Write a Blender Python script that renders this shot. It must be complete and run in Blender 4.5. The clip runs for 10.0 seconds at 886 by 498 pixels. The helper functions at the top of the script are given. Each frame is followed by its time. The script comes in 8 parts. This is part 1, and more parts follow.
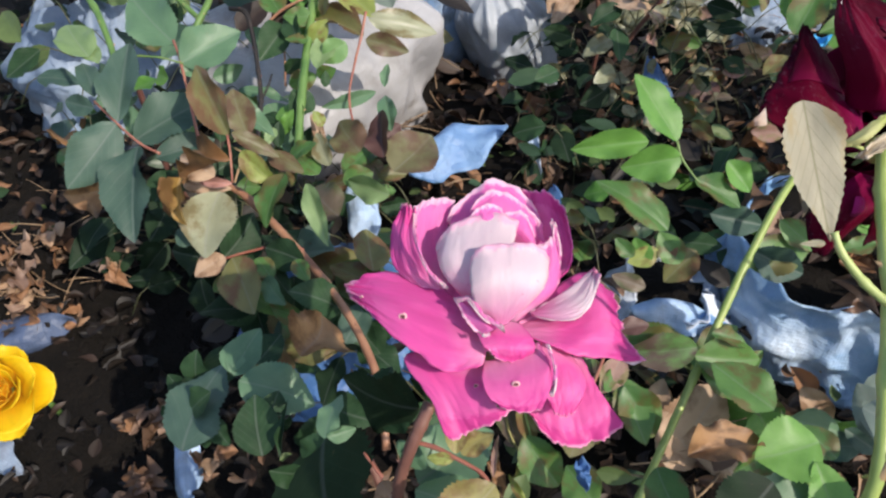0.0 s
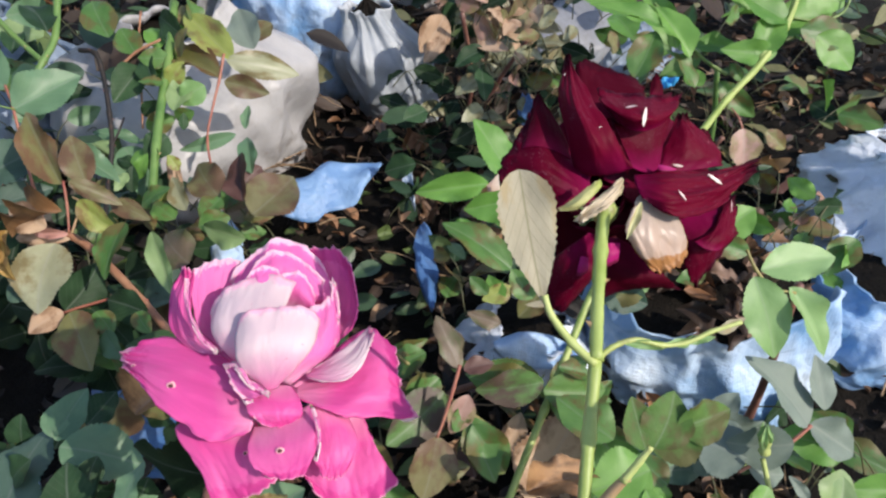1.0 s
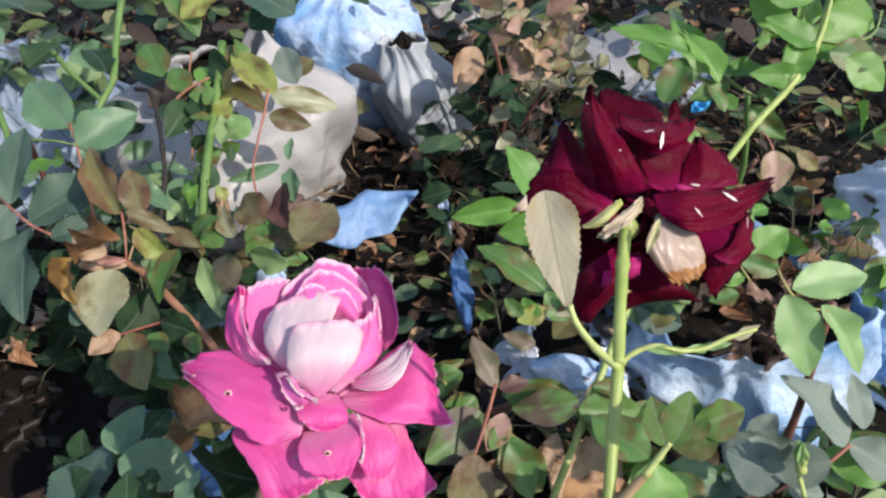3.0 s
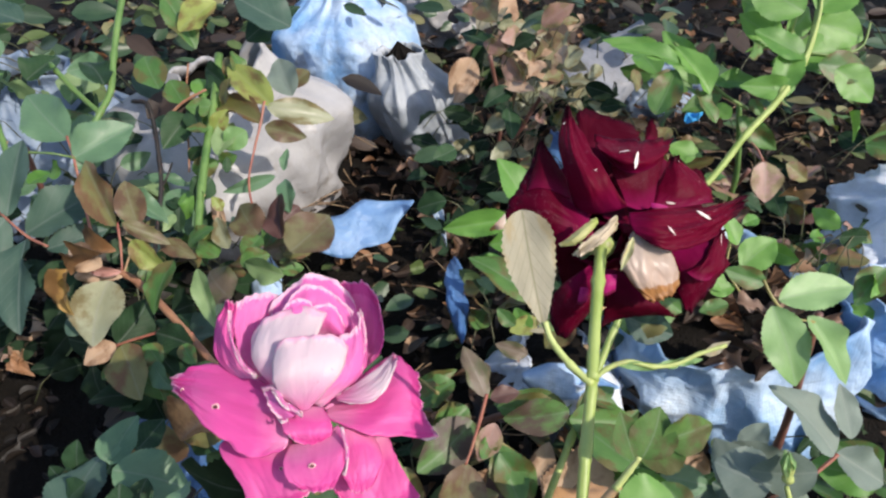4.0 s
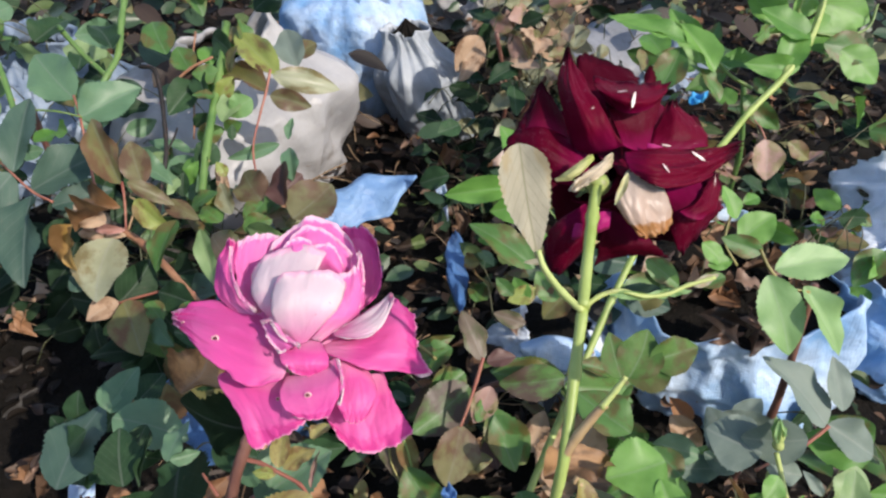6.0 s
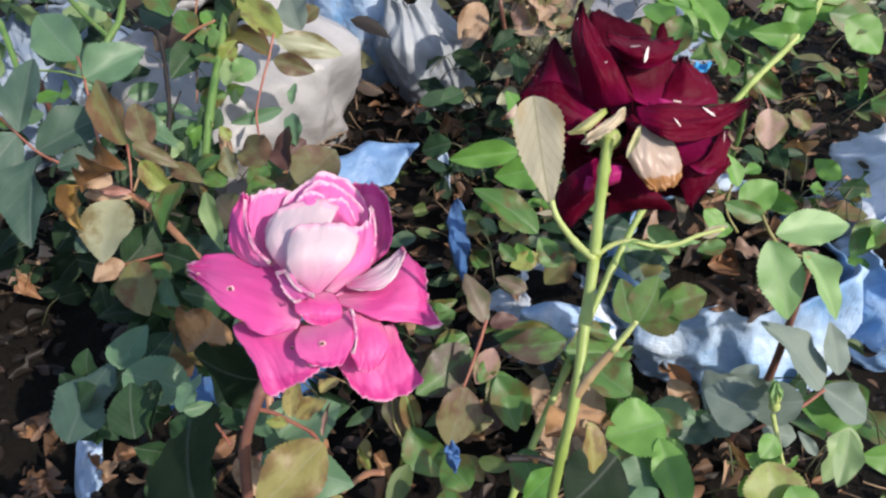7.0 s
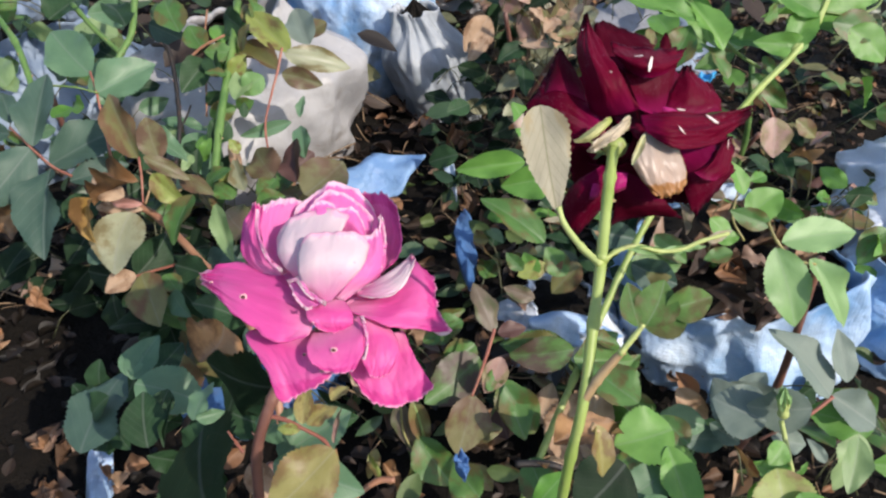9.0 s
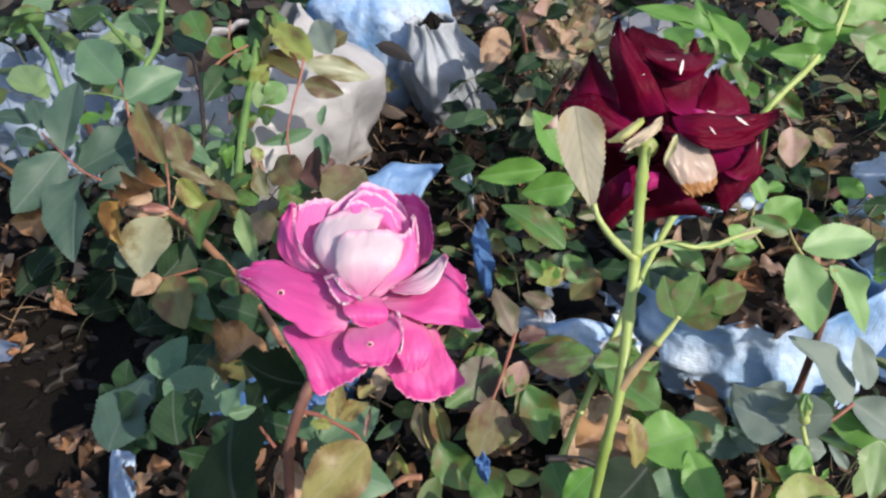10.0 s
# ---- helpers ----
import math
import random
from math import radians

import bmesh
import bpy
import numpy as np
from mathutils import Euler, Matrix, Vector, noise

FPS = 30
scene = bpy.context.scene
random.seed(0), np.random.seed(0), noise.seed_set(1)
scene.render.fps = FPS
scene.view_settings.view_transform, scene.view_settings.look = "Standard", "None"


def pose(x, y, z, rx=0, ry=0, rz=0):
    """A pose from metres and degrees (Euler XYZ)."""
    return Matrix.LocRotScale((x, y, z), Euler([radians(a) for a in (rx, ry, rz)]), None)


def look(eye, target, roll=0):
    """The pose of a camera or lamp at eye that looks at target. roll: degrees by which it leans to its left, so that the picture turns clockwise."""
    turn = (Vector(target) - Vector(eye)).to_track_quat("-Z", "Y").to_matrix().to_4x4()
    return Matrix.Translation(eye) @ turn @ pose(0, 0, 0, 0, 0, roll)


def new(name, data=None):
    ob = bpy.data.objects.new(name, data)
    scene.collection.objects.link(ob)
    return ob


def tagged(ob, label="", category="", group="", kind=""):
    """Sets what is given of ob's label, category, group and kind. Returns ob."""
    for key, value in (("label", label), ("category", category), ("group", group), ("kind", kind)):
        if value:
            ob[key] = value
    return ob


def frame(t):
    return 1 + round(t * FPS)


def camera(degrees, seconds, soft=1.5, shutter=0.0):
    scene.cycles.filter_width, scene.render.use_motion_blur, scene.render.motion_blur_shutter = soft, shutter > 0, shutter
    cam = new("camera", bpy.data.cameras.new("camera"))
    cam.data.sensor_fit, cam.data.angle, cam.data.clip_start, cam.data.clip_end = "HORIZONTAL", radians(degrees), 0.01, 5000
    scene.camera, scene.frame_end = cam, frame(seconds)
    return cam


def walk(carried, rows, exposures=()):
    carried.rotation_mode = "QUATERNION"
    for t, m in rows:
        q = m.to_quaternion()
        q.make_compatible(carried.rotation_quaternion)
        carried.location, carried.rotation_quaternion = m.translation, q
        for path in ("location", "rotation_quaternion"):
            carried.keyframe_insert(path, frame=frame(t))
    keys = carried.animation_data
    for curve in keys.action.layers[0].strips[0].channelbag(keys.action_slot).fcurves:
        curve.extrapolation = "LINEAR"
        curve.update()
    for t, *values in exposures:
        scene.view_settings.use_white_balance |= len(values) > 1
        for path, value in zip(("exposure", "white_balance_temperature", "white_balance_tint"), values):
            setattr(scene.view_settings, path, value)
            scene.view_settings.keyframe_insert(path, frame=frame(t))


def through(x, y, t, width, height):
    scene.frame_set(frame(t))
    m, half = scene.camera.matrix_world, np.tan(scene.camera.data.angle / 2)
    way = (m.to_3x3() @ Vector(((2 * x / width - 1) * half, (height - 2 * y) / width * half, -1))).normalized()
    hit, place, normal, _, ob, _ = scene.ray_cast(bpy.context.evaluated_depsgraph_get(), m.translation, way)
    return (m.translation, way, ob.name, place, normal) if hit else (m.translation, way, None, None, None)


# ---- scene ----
cam = camera(66.0, 10.0, soft=2.4)
PATH = [
    (0, (0.02166, -0.01786, 0.50556), (0.01537, 0.12760, 0.36844), -1.65),
    (0.5, (0.04729, -0.01397, 0.50616), (0.05382, 0.13350, 0.37121), 0.86),
    (1, (0.07062, -0.01332, 0.51526), (0.08768, 0.13678, 0.38420), 2.51),
    (1.5, (0.06782, -0.01924, 0.51170), (0.08621, 0.13023, 0.38008), 2.65),
    (2, (0.06183, -0.02502, 0.51200), (0.07739, 0.12547, 0.38119), 2.39),
    (2.5, (0.05536, -0.03330, 0.52327), (0.06428, 0.11945, 0.39448), 0.16),
    (2.7, (0.06253, -0.02861, 0.52336), (0.06944, 0.12657, 0.39738), -0.54),
    (4, (0.07641, -0.03097, 0.52957), (0.08288, 0.12626, 0.40613), -0.77),
    (4.5, (0.06290, -0.03718, 0.53379), (0.06911, 0.12255, 0.41360), -0.15),
    (5, (0.06347, -0.04294, 0.52574), (0.07058, 0.11464, 0.40278), 0.38),
    (5.2, (0.07607, -0.03591, 0.51473), (0.07813, 0.12231, 0.39242), -0.21),
    (6.3, (0.07760, -0.05028, 0.51854), (0.08392, 0.10308, 0.39032), 0.70),
    (6.5, (0.07300, -0.05210, 0.51587), (0.07711, 0.09971, 0.38573), 0.68),
    (7, (0.07192, -0.05384, 0.51488), (0.07840, 0.09698, 0.38369), 1.31),
    (7.5, (0.06476, -0.05699, 0.51475), (0.06812, 0.09524, 0.38508), 0.40),
    (8, (0.06768, -0.05745, 0.51534), (0.07051, 0.09380, 0.38451), -0.33),
    (8.5, (0.07585, -0.05568, 0.51982), (0.08064, 0.09746, 0.39127), 0.31),
    (9, (0.07088, -0.05796, 0.51622), (0.07550, 0.09521, 0.38769), 0.48),
    (9.5, (0.06347, -0.06049, 0.51359), (0.06717, 0.09302, 0.38544), 0.95),
    (10, (0.06143, -0.06651, 0.51602), (0.06353, 0.08913, 0.39044), 0.27),
]
walk(cam, [(t, look(eye, target, roll)) for t, eye, target, roll in PATH], [(0.0, 0.36, 6850.0, 12.0), (10.0, 0.36, 6850.0, 12.0)])

# ---- light ----
SUN_AZ, SUN_EL = 132.0, 41.0  # degrees clockwise from +y, and above the horizon
world = bpy.data.worlds.new("sky")
scene.world = world
world.use_nodes = True
wt = world.node_tree
sky = wt.nodes.new("ShaderNodeTexSky")
sky.sky_type, sky.sun_disc = "NISHITA", False
sky.sun_elevation, sky.sun_rotation = radians(SUN_EL), radians(SUN_AZ)
bg = wt.nodes["Background"]
bg.inputs["Strength"].default_value = 0.175
wt.links.new(sky.outputs["Color"], bg.inputs["Color"])
sun_data = bpy.data.lights.new("sun", "SUN")
sun_data.energy, sun_data.angle, sun_data.color = 3.6, radians(0.53), (1.0, 0.94, 0.85)
sun = new("sun", sun_data)
to_sun = Vector((math.sin(radians(SUN_AZ)) * math.cos(radians(SUN_EL)), math.cos(radians(SUN_AZ)) * math.cos(radians(SUN_EL)), math.sin(radians(SUN_EL))))
sun.matrix_world = look(to_sun * 20, (0, 0, 0))


# ---- materials ----
class Nodes:
    """A small helper round a material's node tree."""

    def __init__(self, name):
        self.mat = bpy.data.materials.new(name)
        self.mat.use_nodes = True
        self.tree = self.mat.node_tree
        self.tree.nodes.clear()
        self.out = self.add("ShaderNodeOutputMaterial")

    def add(self, kind, **values):
        node = self.tree.nodes.new(kind)
        for key, value in values.items():
            node.inputs[key.replace("_", " ")].default_value = value
        return node

    def link(self, a, b):
        self.tree.links.new(a, b)

    def math(self, op, a, b=None, c=None):
        node = self.tree.nodes.new("ShaderNodeMath")
        node.operation = op
        for slot, value in zip(node.inputs, (a, b, c)):
            if value is None:
                continue
            if isinstance(value, (int, float)):
                slot.default_value = value
            else:
                self.link(value, slot)
        return node.outputs[0]

    def mix(self, fac, a, b, blend="MIX"):
        node = self.tree.nodes.new("ShaderNodeMixRGB")
        node.blend_type = blend
        for slot, value in zip(node.inputs, (fac, a, b)):
            if isinstance(value, (int, float)):
                slot.default_value = value
            elif isinstance(value, tuple):
                slot.default_value = (*value, 1) if len(value) == 3 else value
            else:
                self.link(value, slot)
        return node.outputs[0]

    def ramp(self, fac, *stops):
        node = self.tree.nodes.new("ShaderNodeValToRGB")
        for n, (at, value) in enumerate(stops):
            e = node.color_ramp.elements[n] if n < 2 else node.color_ramp.elements.new(at)
            e.position = at
            e.color = (*value, 1) if isinstance(value, tuple) else (value, value, value, 1)
        self.link(fac, node.inputs[0])
        return node.outputs[0]

    def noise(self, scale, detail=4.0, coords=None, rough=0.55):
        node = self.add("ShaderNodeTexNoise", Scale=scale, Detail=detail, Roughness=rough)
        if coords is None:
            coords = self.add("ShaderNodeTexCoord").outputs["Object"]
        self.link(coords, node.inputs["Vector"])
        return node.outputs[0]

    def uv(self):
        node = self.add("ShaderNodeSeparateXYZ")
        self.link(self.add("ShaderNodeTexCoord").outputs["UV"], node.inputs[0])
        return node.outputs[0], node.outputs[1]

    def seed(self):
        """A coordinate that differs from object to object."""
        info = self.add("ShaderNodeObjectInfo")
        shift = self.math("MULTIPLY", info.outputs["Random"], 37.0)
        vec = self.add("ShaderNodeCombineXYZ")
        self.link(shift, vec.inputs[0])
        self.link(shift, vec.inputs[2])
        join = self.tree.nodes.new("ShaderNodeVectorMath")
        self.link(self.add("ShaderNodeTexCoord").outputs["UV"], join.inputs[0])
        self.link(vec.outputs[0], join.inputs[1])
        return join.outputs[0], info.outputs["Random"]

    def finish(self, colour, rough=0.5, bump=None, strength=0.3, distance=0.001, through=0.0, tint=None, specular=0.5):
        bsdf = self.add("ShaderNodeBsdfPrincipled")
        bsdf.inputs["Specular IOR Level"].default_value = specular
        for slot, value in (("Base Color", colour), ("Roughness", rough)):
            if isinstance(value, (int, float)):
                bsdf.inputs[slot].default_value = value
            elif isinstance(value, tuple):
                bsdf.inputs[slot].default_value = (*value, 1)
            else:
                self.link(value, bsdf.inputs[slot])
        normal = None
        if bump is not None:
            b = self.add("ShaderNodeBump", Strength=strength, Distance=distance)
            self.link(bump, b.inputs["Height"])
            normal = b.outputs[0]
            self.link(normal, bsdf.inputs["Normal"])
        last = bsdf.outputs[0]
        if through:
            glow = self.add("ShaderNodeBsdfTranslucent")
            self.link(self.mix(1.0, colour, tint or (1.0, 1.0, 1.0), "MULTIPLY"), glow.inputs[0])
            both = self.add("ShaderNodeMixShader", Fac=through)
            self.link(last, both.inputs[1])
            self.link(glow.outputs[0], both.inputs[2])
            last = both.outputs[0]
        self.link(last, self.out.inputs[0])
        return self.mat


def leaf_material(name, dark, light, blotch=None, amount=0.0, rough=0.48, through=0.22, specular=0.5, veined=0.10, vein=None):
    """A leaf's skin: midrib, side veins, mottling, blotches and a tone of its own for each leaf."""
    n = Nodes(name)
    where, own = n.seed()
    u, v = n.uv()
    side = n.math("ABSOLUTE", n.math("SUBTRACT", u, 0.5))
    tone = n.math("ADD", n.math("MULTIPLY", n.noise(3.0, 5, where), 0.75), n.math("MULTIPLY", own, 0.4))
    colour = n.mix(n.ramp(tone, (0.28, 0.0), (0.85, 1.0)), dark, light)
    veins = n.math("SINE", n.math("MULTIPLY", n.math("SUBTRACT", v, n.math("MULTIPLY", side, 0.9)), 44.0))
    line = n.ramp(veins, (0.90, 0.0), (1.0, 1.0))
    rib = n.ramp(side, (0.008, 1.0), (0.028, 0.0))
    pale = vein or tuple(min(1.0, 0.55 * c + 0.12) for c in light)
    colour = n.mix(n.math("MULTIPLY", line, veined), colour, pale)
    colour = n.mix(n.math("MULTIPLY", rib, 0.28 + veined), colour, pale)
    if blotch:
        spots = n.math("ADD", n.noise(2.2, 4, where, 0.6), n.math("MULTIPLY", side, 0.35))
        colour = n.mix(n.math("MULTIPLY", n.ramp(spots, (0.62 - 0.22 * amount, 0.0), (0.72 - 0.1 * amount, 1.0)), 0.85), colour, blotch)
    specks = n.ramp(n.noise(26.0, 2, where), (0.70, 0.0), (0.76, 1.0))
    colour = n.mix(n.math("MULTIPLY", specks, 0.35), colour, (0.16, 0.11, 0.05))
    relief = n.math("ADD", n.math("MULTIPLY", line, -0.35), n.math("MULTIPLY", n.noise(9.0, 4, where), 1.0))
    gloss = n.math("ADD", n.math("MULTIPLY", n.noise(6.0, 3, where), 0.25), rough - 0.12)
    return n.finish(colour, gloss, relief, 0.16, 0.0015, through, (1.0, 1.0, 0.55), specular)


LEAF = {
    "dk": leaf_material("leaf_blue_green", (0.028, 0.062, 0.047), (0.066, 0.118, 0.086), rough=0.52, through=0.10, specular=0.35, veined=0.12),
    # deep shade among lower leaves is put into these two dark greens
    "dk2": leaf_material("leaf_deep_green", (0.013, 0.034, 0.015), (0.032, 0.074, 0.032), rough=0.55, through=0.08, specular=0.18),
    "dk_shade": leaf_material("leaf_shade_black_green", (0.008, 0.018, 0.009), (0.020, 0.042, 0.020), rough=0.6, through=0.04, specular=0.12, veined=0.03),
    "mg": leaf_material("leaf_mid_green", (0.070, 0.150, 0.080), (0.130, 0.235, 0.130), rough=0.48, through=0.18),
    "g": leaf_material("leaf_green", (0.050, 0.130, 0.030), (0.110, 0.230, 0.060), (0.12, 0.09, 0.03), 0.3),
    "gp": leaf_material("leaf_green_purple_patch", (0.070, 0.160, 0.040), (0.130, 0.240, 0.070), (0.075, 0.028, 0.035), 0.75),
    "bg": leaf_material("leaf_bright_green", (0.075, 0.210, 0.035), (0.165, 0.350, 0.075), through=0.30),
    "lg": leaf_material("leaf_pale_green", (0.170, 0.270, 0.110), (0.290, 0.400, 0.190), through=0.28),
    "lg2": leaf_material("leaf_soft_green", (0.150, 0.290, 0.100), (0.260, 0.420, 0.180), through=0.26),
    "gg": leaf_material("leaf_dusty_grey_green", (0.105, 0.145, 0.122), (0.185, 0.235, 0.200), rough=0.65, through=0.12),
    "yg": leaf_material("leaf_yellow_green", (0.190, 0.250, 0.050), (0.340, 0.390, 0.110), (0.20, 0.12, 0.05), 0.25, through=0.3),
    "yo": leaf_material("leaf_yellow_olive", (0.210, 0.190, 0.055), (0.340, 0.300, 0.110), (0.17, 0.10, 0.04), 0.4, through=0.22),
    "ol": leaf_material("leaf_olive_red", (0.110, 0.110, 0.035), (0.200, 0.190, 0.070), (0.15, 0.07, 0.035), 0.4),
    "olr": leaf_material("leaf_olive_bronze", (0.110, 0.105, 0.045), (0.190, 0.175, 0.085), (0.12, 0.062, 0.040), 0.5),
    "rd": leaf_material("leaf_bronze_red", (0.098, 0.070, 0.046), (0.180, 0.138, 0.098), (0.085, 0.095, 0.040), 0.3, rough=0.5),
    "rdd": leaf_material("leaf_dark_bronze", (0.070, 0.028, 0.024), (0.120, 0.060, 0.050), rough=0.5),
    "rdp": leaf_material("leaf_dusty_pink", (0.240, 0.120, 0.095), (0.400, 0.250, 0.210), (0.20, 0.17, 0.07), 0.3),
    "pk": leaf_material("leaf_pink_shoot", (0.430, 0.170, 0.150), (0.600, 0.330, 0.290)),
    "pale": leaf_material("leaf_pale_olive", (0.200, 0.210, 0.120), (0.350, 0.360, 0.240), (0.18, 0.14, 0.06), 0.3, rough=0.38, veined=0.3),
    "khaki": leaf_material("leaf_khaki", (0.270, 0.250, 0.180), (0.400, 0.370, 0.280), (0.33, 0.27, 0.16), 0.05, rough=0.62, through=0.2, specular=0.2, veined=0.5, vein=(0.21, 0.20, 0.12)),
    "br": leaf_material("leaf_withered_brown", (0.210, 0.100, 0.040), (0.400, 0.230, 0.110), (0.10, 0.05, 0.025), 0.4, rough=0.6, through=0.15),
    "yb": leaf_material("leaf_withered_yellow", (0.300, 0.170, 0.045), (0.480, 0.320, 0.100), (0.14, 0.07, 0.03), 0.5, rough=0.6),
    "tan": leaf_material("leaf_dry_tan", (0.330, 0.210, 0.130), (0.500, 0.360, 0.250), (0.20, 0.11, 0.06), 0.3, rough=0.7, through=0.1),
    "stalkg": leaf_material("sepal_dark_green", (0.050, 0.090, 0.025), (0.120, 0.170, 0.060)),
    "sepal": leaf_material("sepal_cream", (0.460, 0.470, 0.230), (0.640, 0.620, 0.380), (0.45, 0.33, 0.16), 0.2, rough=0.5, through=0.25),
    "curl": leaf_material("leaf_curled_green", (0.045, 0.110, 0.022), (0.105, 0.195, 0.050), (0.09, 0.08, 0.03), 0.4, rough=0.58, through=0.2, specular=0.25),
}


def stem_material(name, base, tip, rough=0.45):
    n = Nodes(name)
    c = n.noise(180.0, 4)
    colour = n.mix(n.ramp(n.noise(45.0, 5), (0.35, 0.0), (0.7, 1.0)), base, tip)
    colour = n.mix(n.math("MULTIPLY", n.ramp(c, (0.62, 0.0), (0.72, 1.0)), 0.5), colour, (0.09, 0.05, 0.03))
    return n.finish(colour, rough, c, 0.3, 0.0006, 0.05)


STEM = {
    "cane_green": stem_material("cane_green", (0.065, 0.150, 0.036), (0.150, 0.255, 0.072)),
    "cane_lime": stem_material("cane_lime", (0.230, 0.320, 0.070), (0.400, 0.480, 0.160)),
    "cane_red": stem_material("cane_pink_brown", (0.250, 0.110, 0.065), (0.400, 0.210, 0.120)),
    "cane_dark": stem_material("cane_dark_red", (0.120, 0.050, 0.042), (0.230, 0.110, 0.080)),
    "stalk_red": stem_material("stalk_red", (0.250, 0.070, 0.055), (0.380, 0.170, 0.110)),
    "stalk_green": stem_material("stalk_green", (0.100, 0.180, 0.040), (0.210, 0.300, 0.090)),
    "stalk_olive": stem_material("stalk_olive", (0.200, 0.170, 0.050), (0.330, 0.290, 0.100)),
    "stalk_lime": stem_material("stalk_lime", (0.330, 0.400, 0.110), (0.480, 0.540, 0.210)),
    "stalk_dark": stem_material("stalk_dark", (0.050, 0.055, 0.025), (0.110, 0.110, 0.050)),
    "stalk_brown": stem_material("stalk_brown", (0.300, 0.180, 0.095), (0.430, 0.330, 0.170)),
    "bite_rim": stem_material("bitten_edge", (0.700, 0.330, 0.380), (0.780, 0.480, 0.470), 0.6),
    "bite_heart": stem_material("bitten_hole", (0.060, 0.010, 0.020), (0.120, 0.030, 0.030), 0.7),
    "scratch": stem_material("scratched_petal", (0.620, 0.480, 0.470), (0.760, 0.640, 0.620), 0.6),
    "straw": stem_material("dry_straw", (0.200, 0.120, 0.065), (0.360, 0.250, 0.150), 0.7),
    "twig": stem_material("twig_black", (0.009, 0.007, 0.007), (0.026, 0.020, 0.018), 0.6),
}


def petal_material(name, root, body, rim, stain, rough=0.5, through=0.3, root_end=0.35, rim_start=0.93, spots=0.3, shine=0.35, line=None, streaks=0.26, dust=0.0, mottle=0.0):
    """A petal's skin: a paler root, fine streaks, a rim, bruises."""
    n = Nodes(name)
    where, own = n.seed()
    u, v = n.uv()
    stretched = n.add("ShaderNodeMapping")
    stretched.inputs["Scale"].default_value = (26.0, 2.2, 1.0)
    n.link(where, stretched.inputs[0])
    streak = n.noise(1.0, 4, stretched.outputs[0])
    cloud = n.noise(3.2, 4, where)
    along = n.math("ADD", v, n.math("MULTIPLY", n.math("SUBTRACT", cloud, 0.5), 0.30))
    colour = n.mix(n.ramp(along, (0.0, 0.0), (root_end, 1.0)), root, body)
    deep = tuple(0.62 * c for c in body)
    colour = n.mix(n.math("MULTIPLY", n.ramp(streak, (0.40, 0.0), (0.75, 1.0)), streaks), colour, deep)
    colour = n.mix(n.math("MULTIPLY", n.ramp(cloud, (0.55, 0.0), (0.85, 1.0)), 0.30), colour, rim)
    if mottle:
        colour = n.mix(n.math("MULTIPLY", n.ramp(n.noise(1.7, 3, where), (0.42, 0.0), (0.68, 1.0)), mottle), colour, root)
    edge = n.math("ADD", v, n.math("MULTIPLY", n.math("SUBTRACT", n.noise(13.0, 4, where), 0.5), 0.26))
    colour = n.mix(n.math("MULTIPLY", n.ramp(edge, (rim_start, 0.0), (rim_start + 0.05, 1.0)), 0.85), colour, rim)
    if line:
        thin_edge = n.math("ADD", v, n.math("MULTIPLY", n.math("SUBTRACT", n.noise(16.0, 3, where), 0.5), 0.05))
        colour = n.mix(n.math("MULTIPLY", n.ramp(thin_edge, (0.976, 0.0), (0.996, 1.0)), 0.55), colour, line)
    bruise = n.ramp(n.noise(11.0, 3, where), (0.74 - 0.06 * spots, 0.0), (0.79 - 0.06 * spots, 1.0))
    colour = n.mix(n.math("MULTIPLY", bruise, 0.55), colour, stain)
    if dust:
        grains = n.math("MULTIPLY", n.ramp(n.noise(34.0, 3, where), (0.60, 0.0), (0.72, 1.0)), n.ramp(n.math("ADD", v, n.math("MULTIPLY", cloud, 0.5)), (0.55, 0.1), (1.25, 1.0)))
        colour = n.mix(n.math("MULTIPLY", grains, dust), colour, (0.30, 0.16, 0.24))
    height = n.math("ADD", n.math("MULTIPLY", streak, 0.25), n.math("MULTIPLY", cloud, 0.9))
    return n.finish(colour, rough, height, 0.40, 0.0012, through, None, shine)


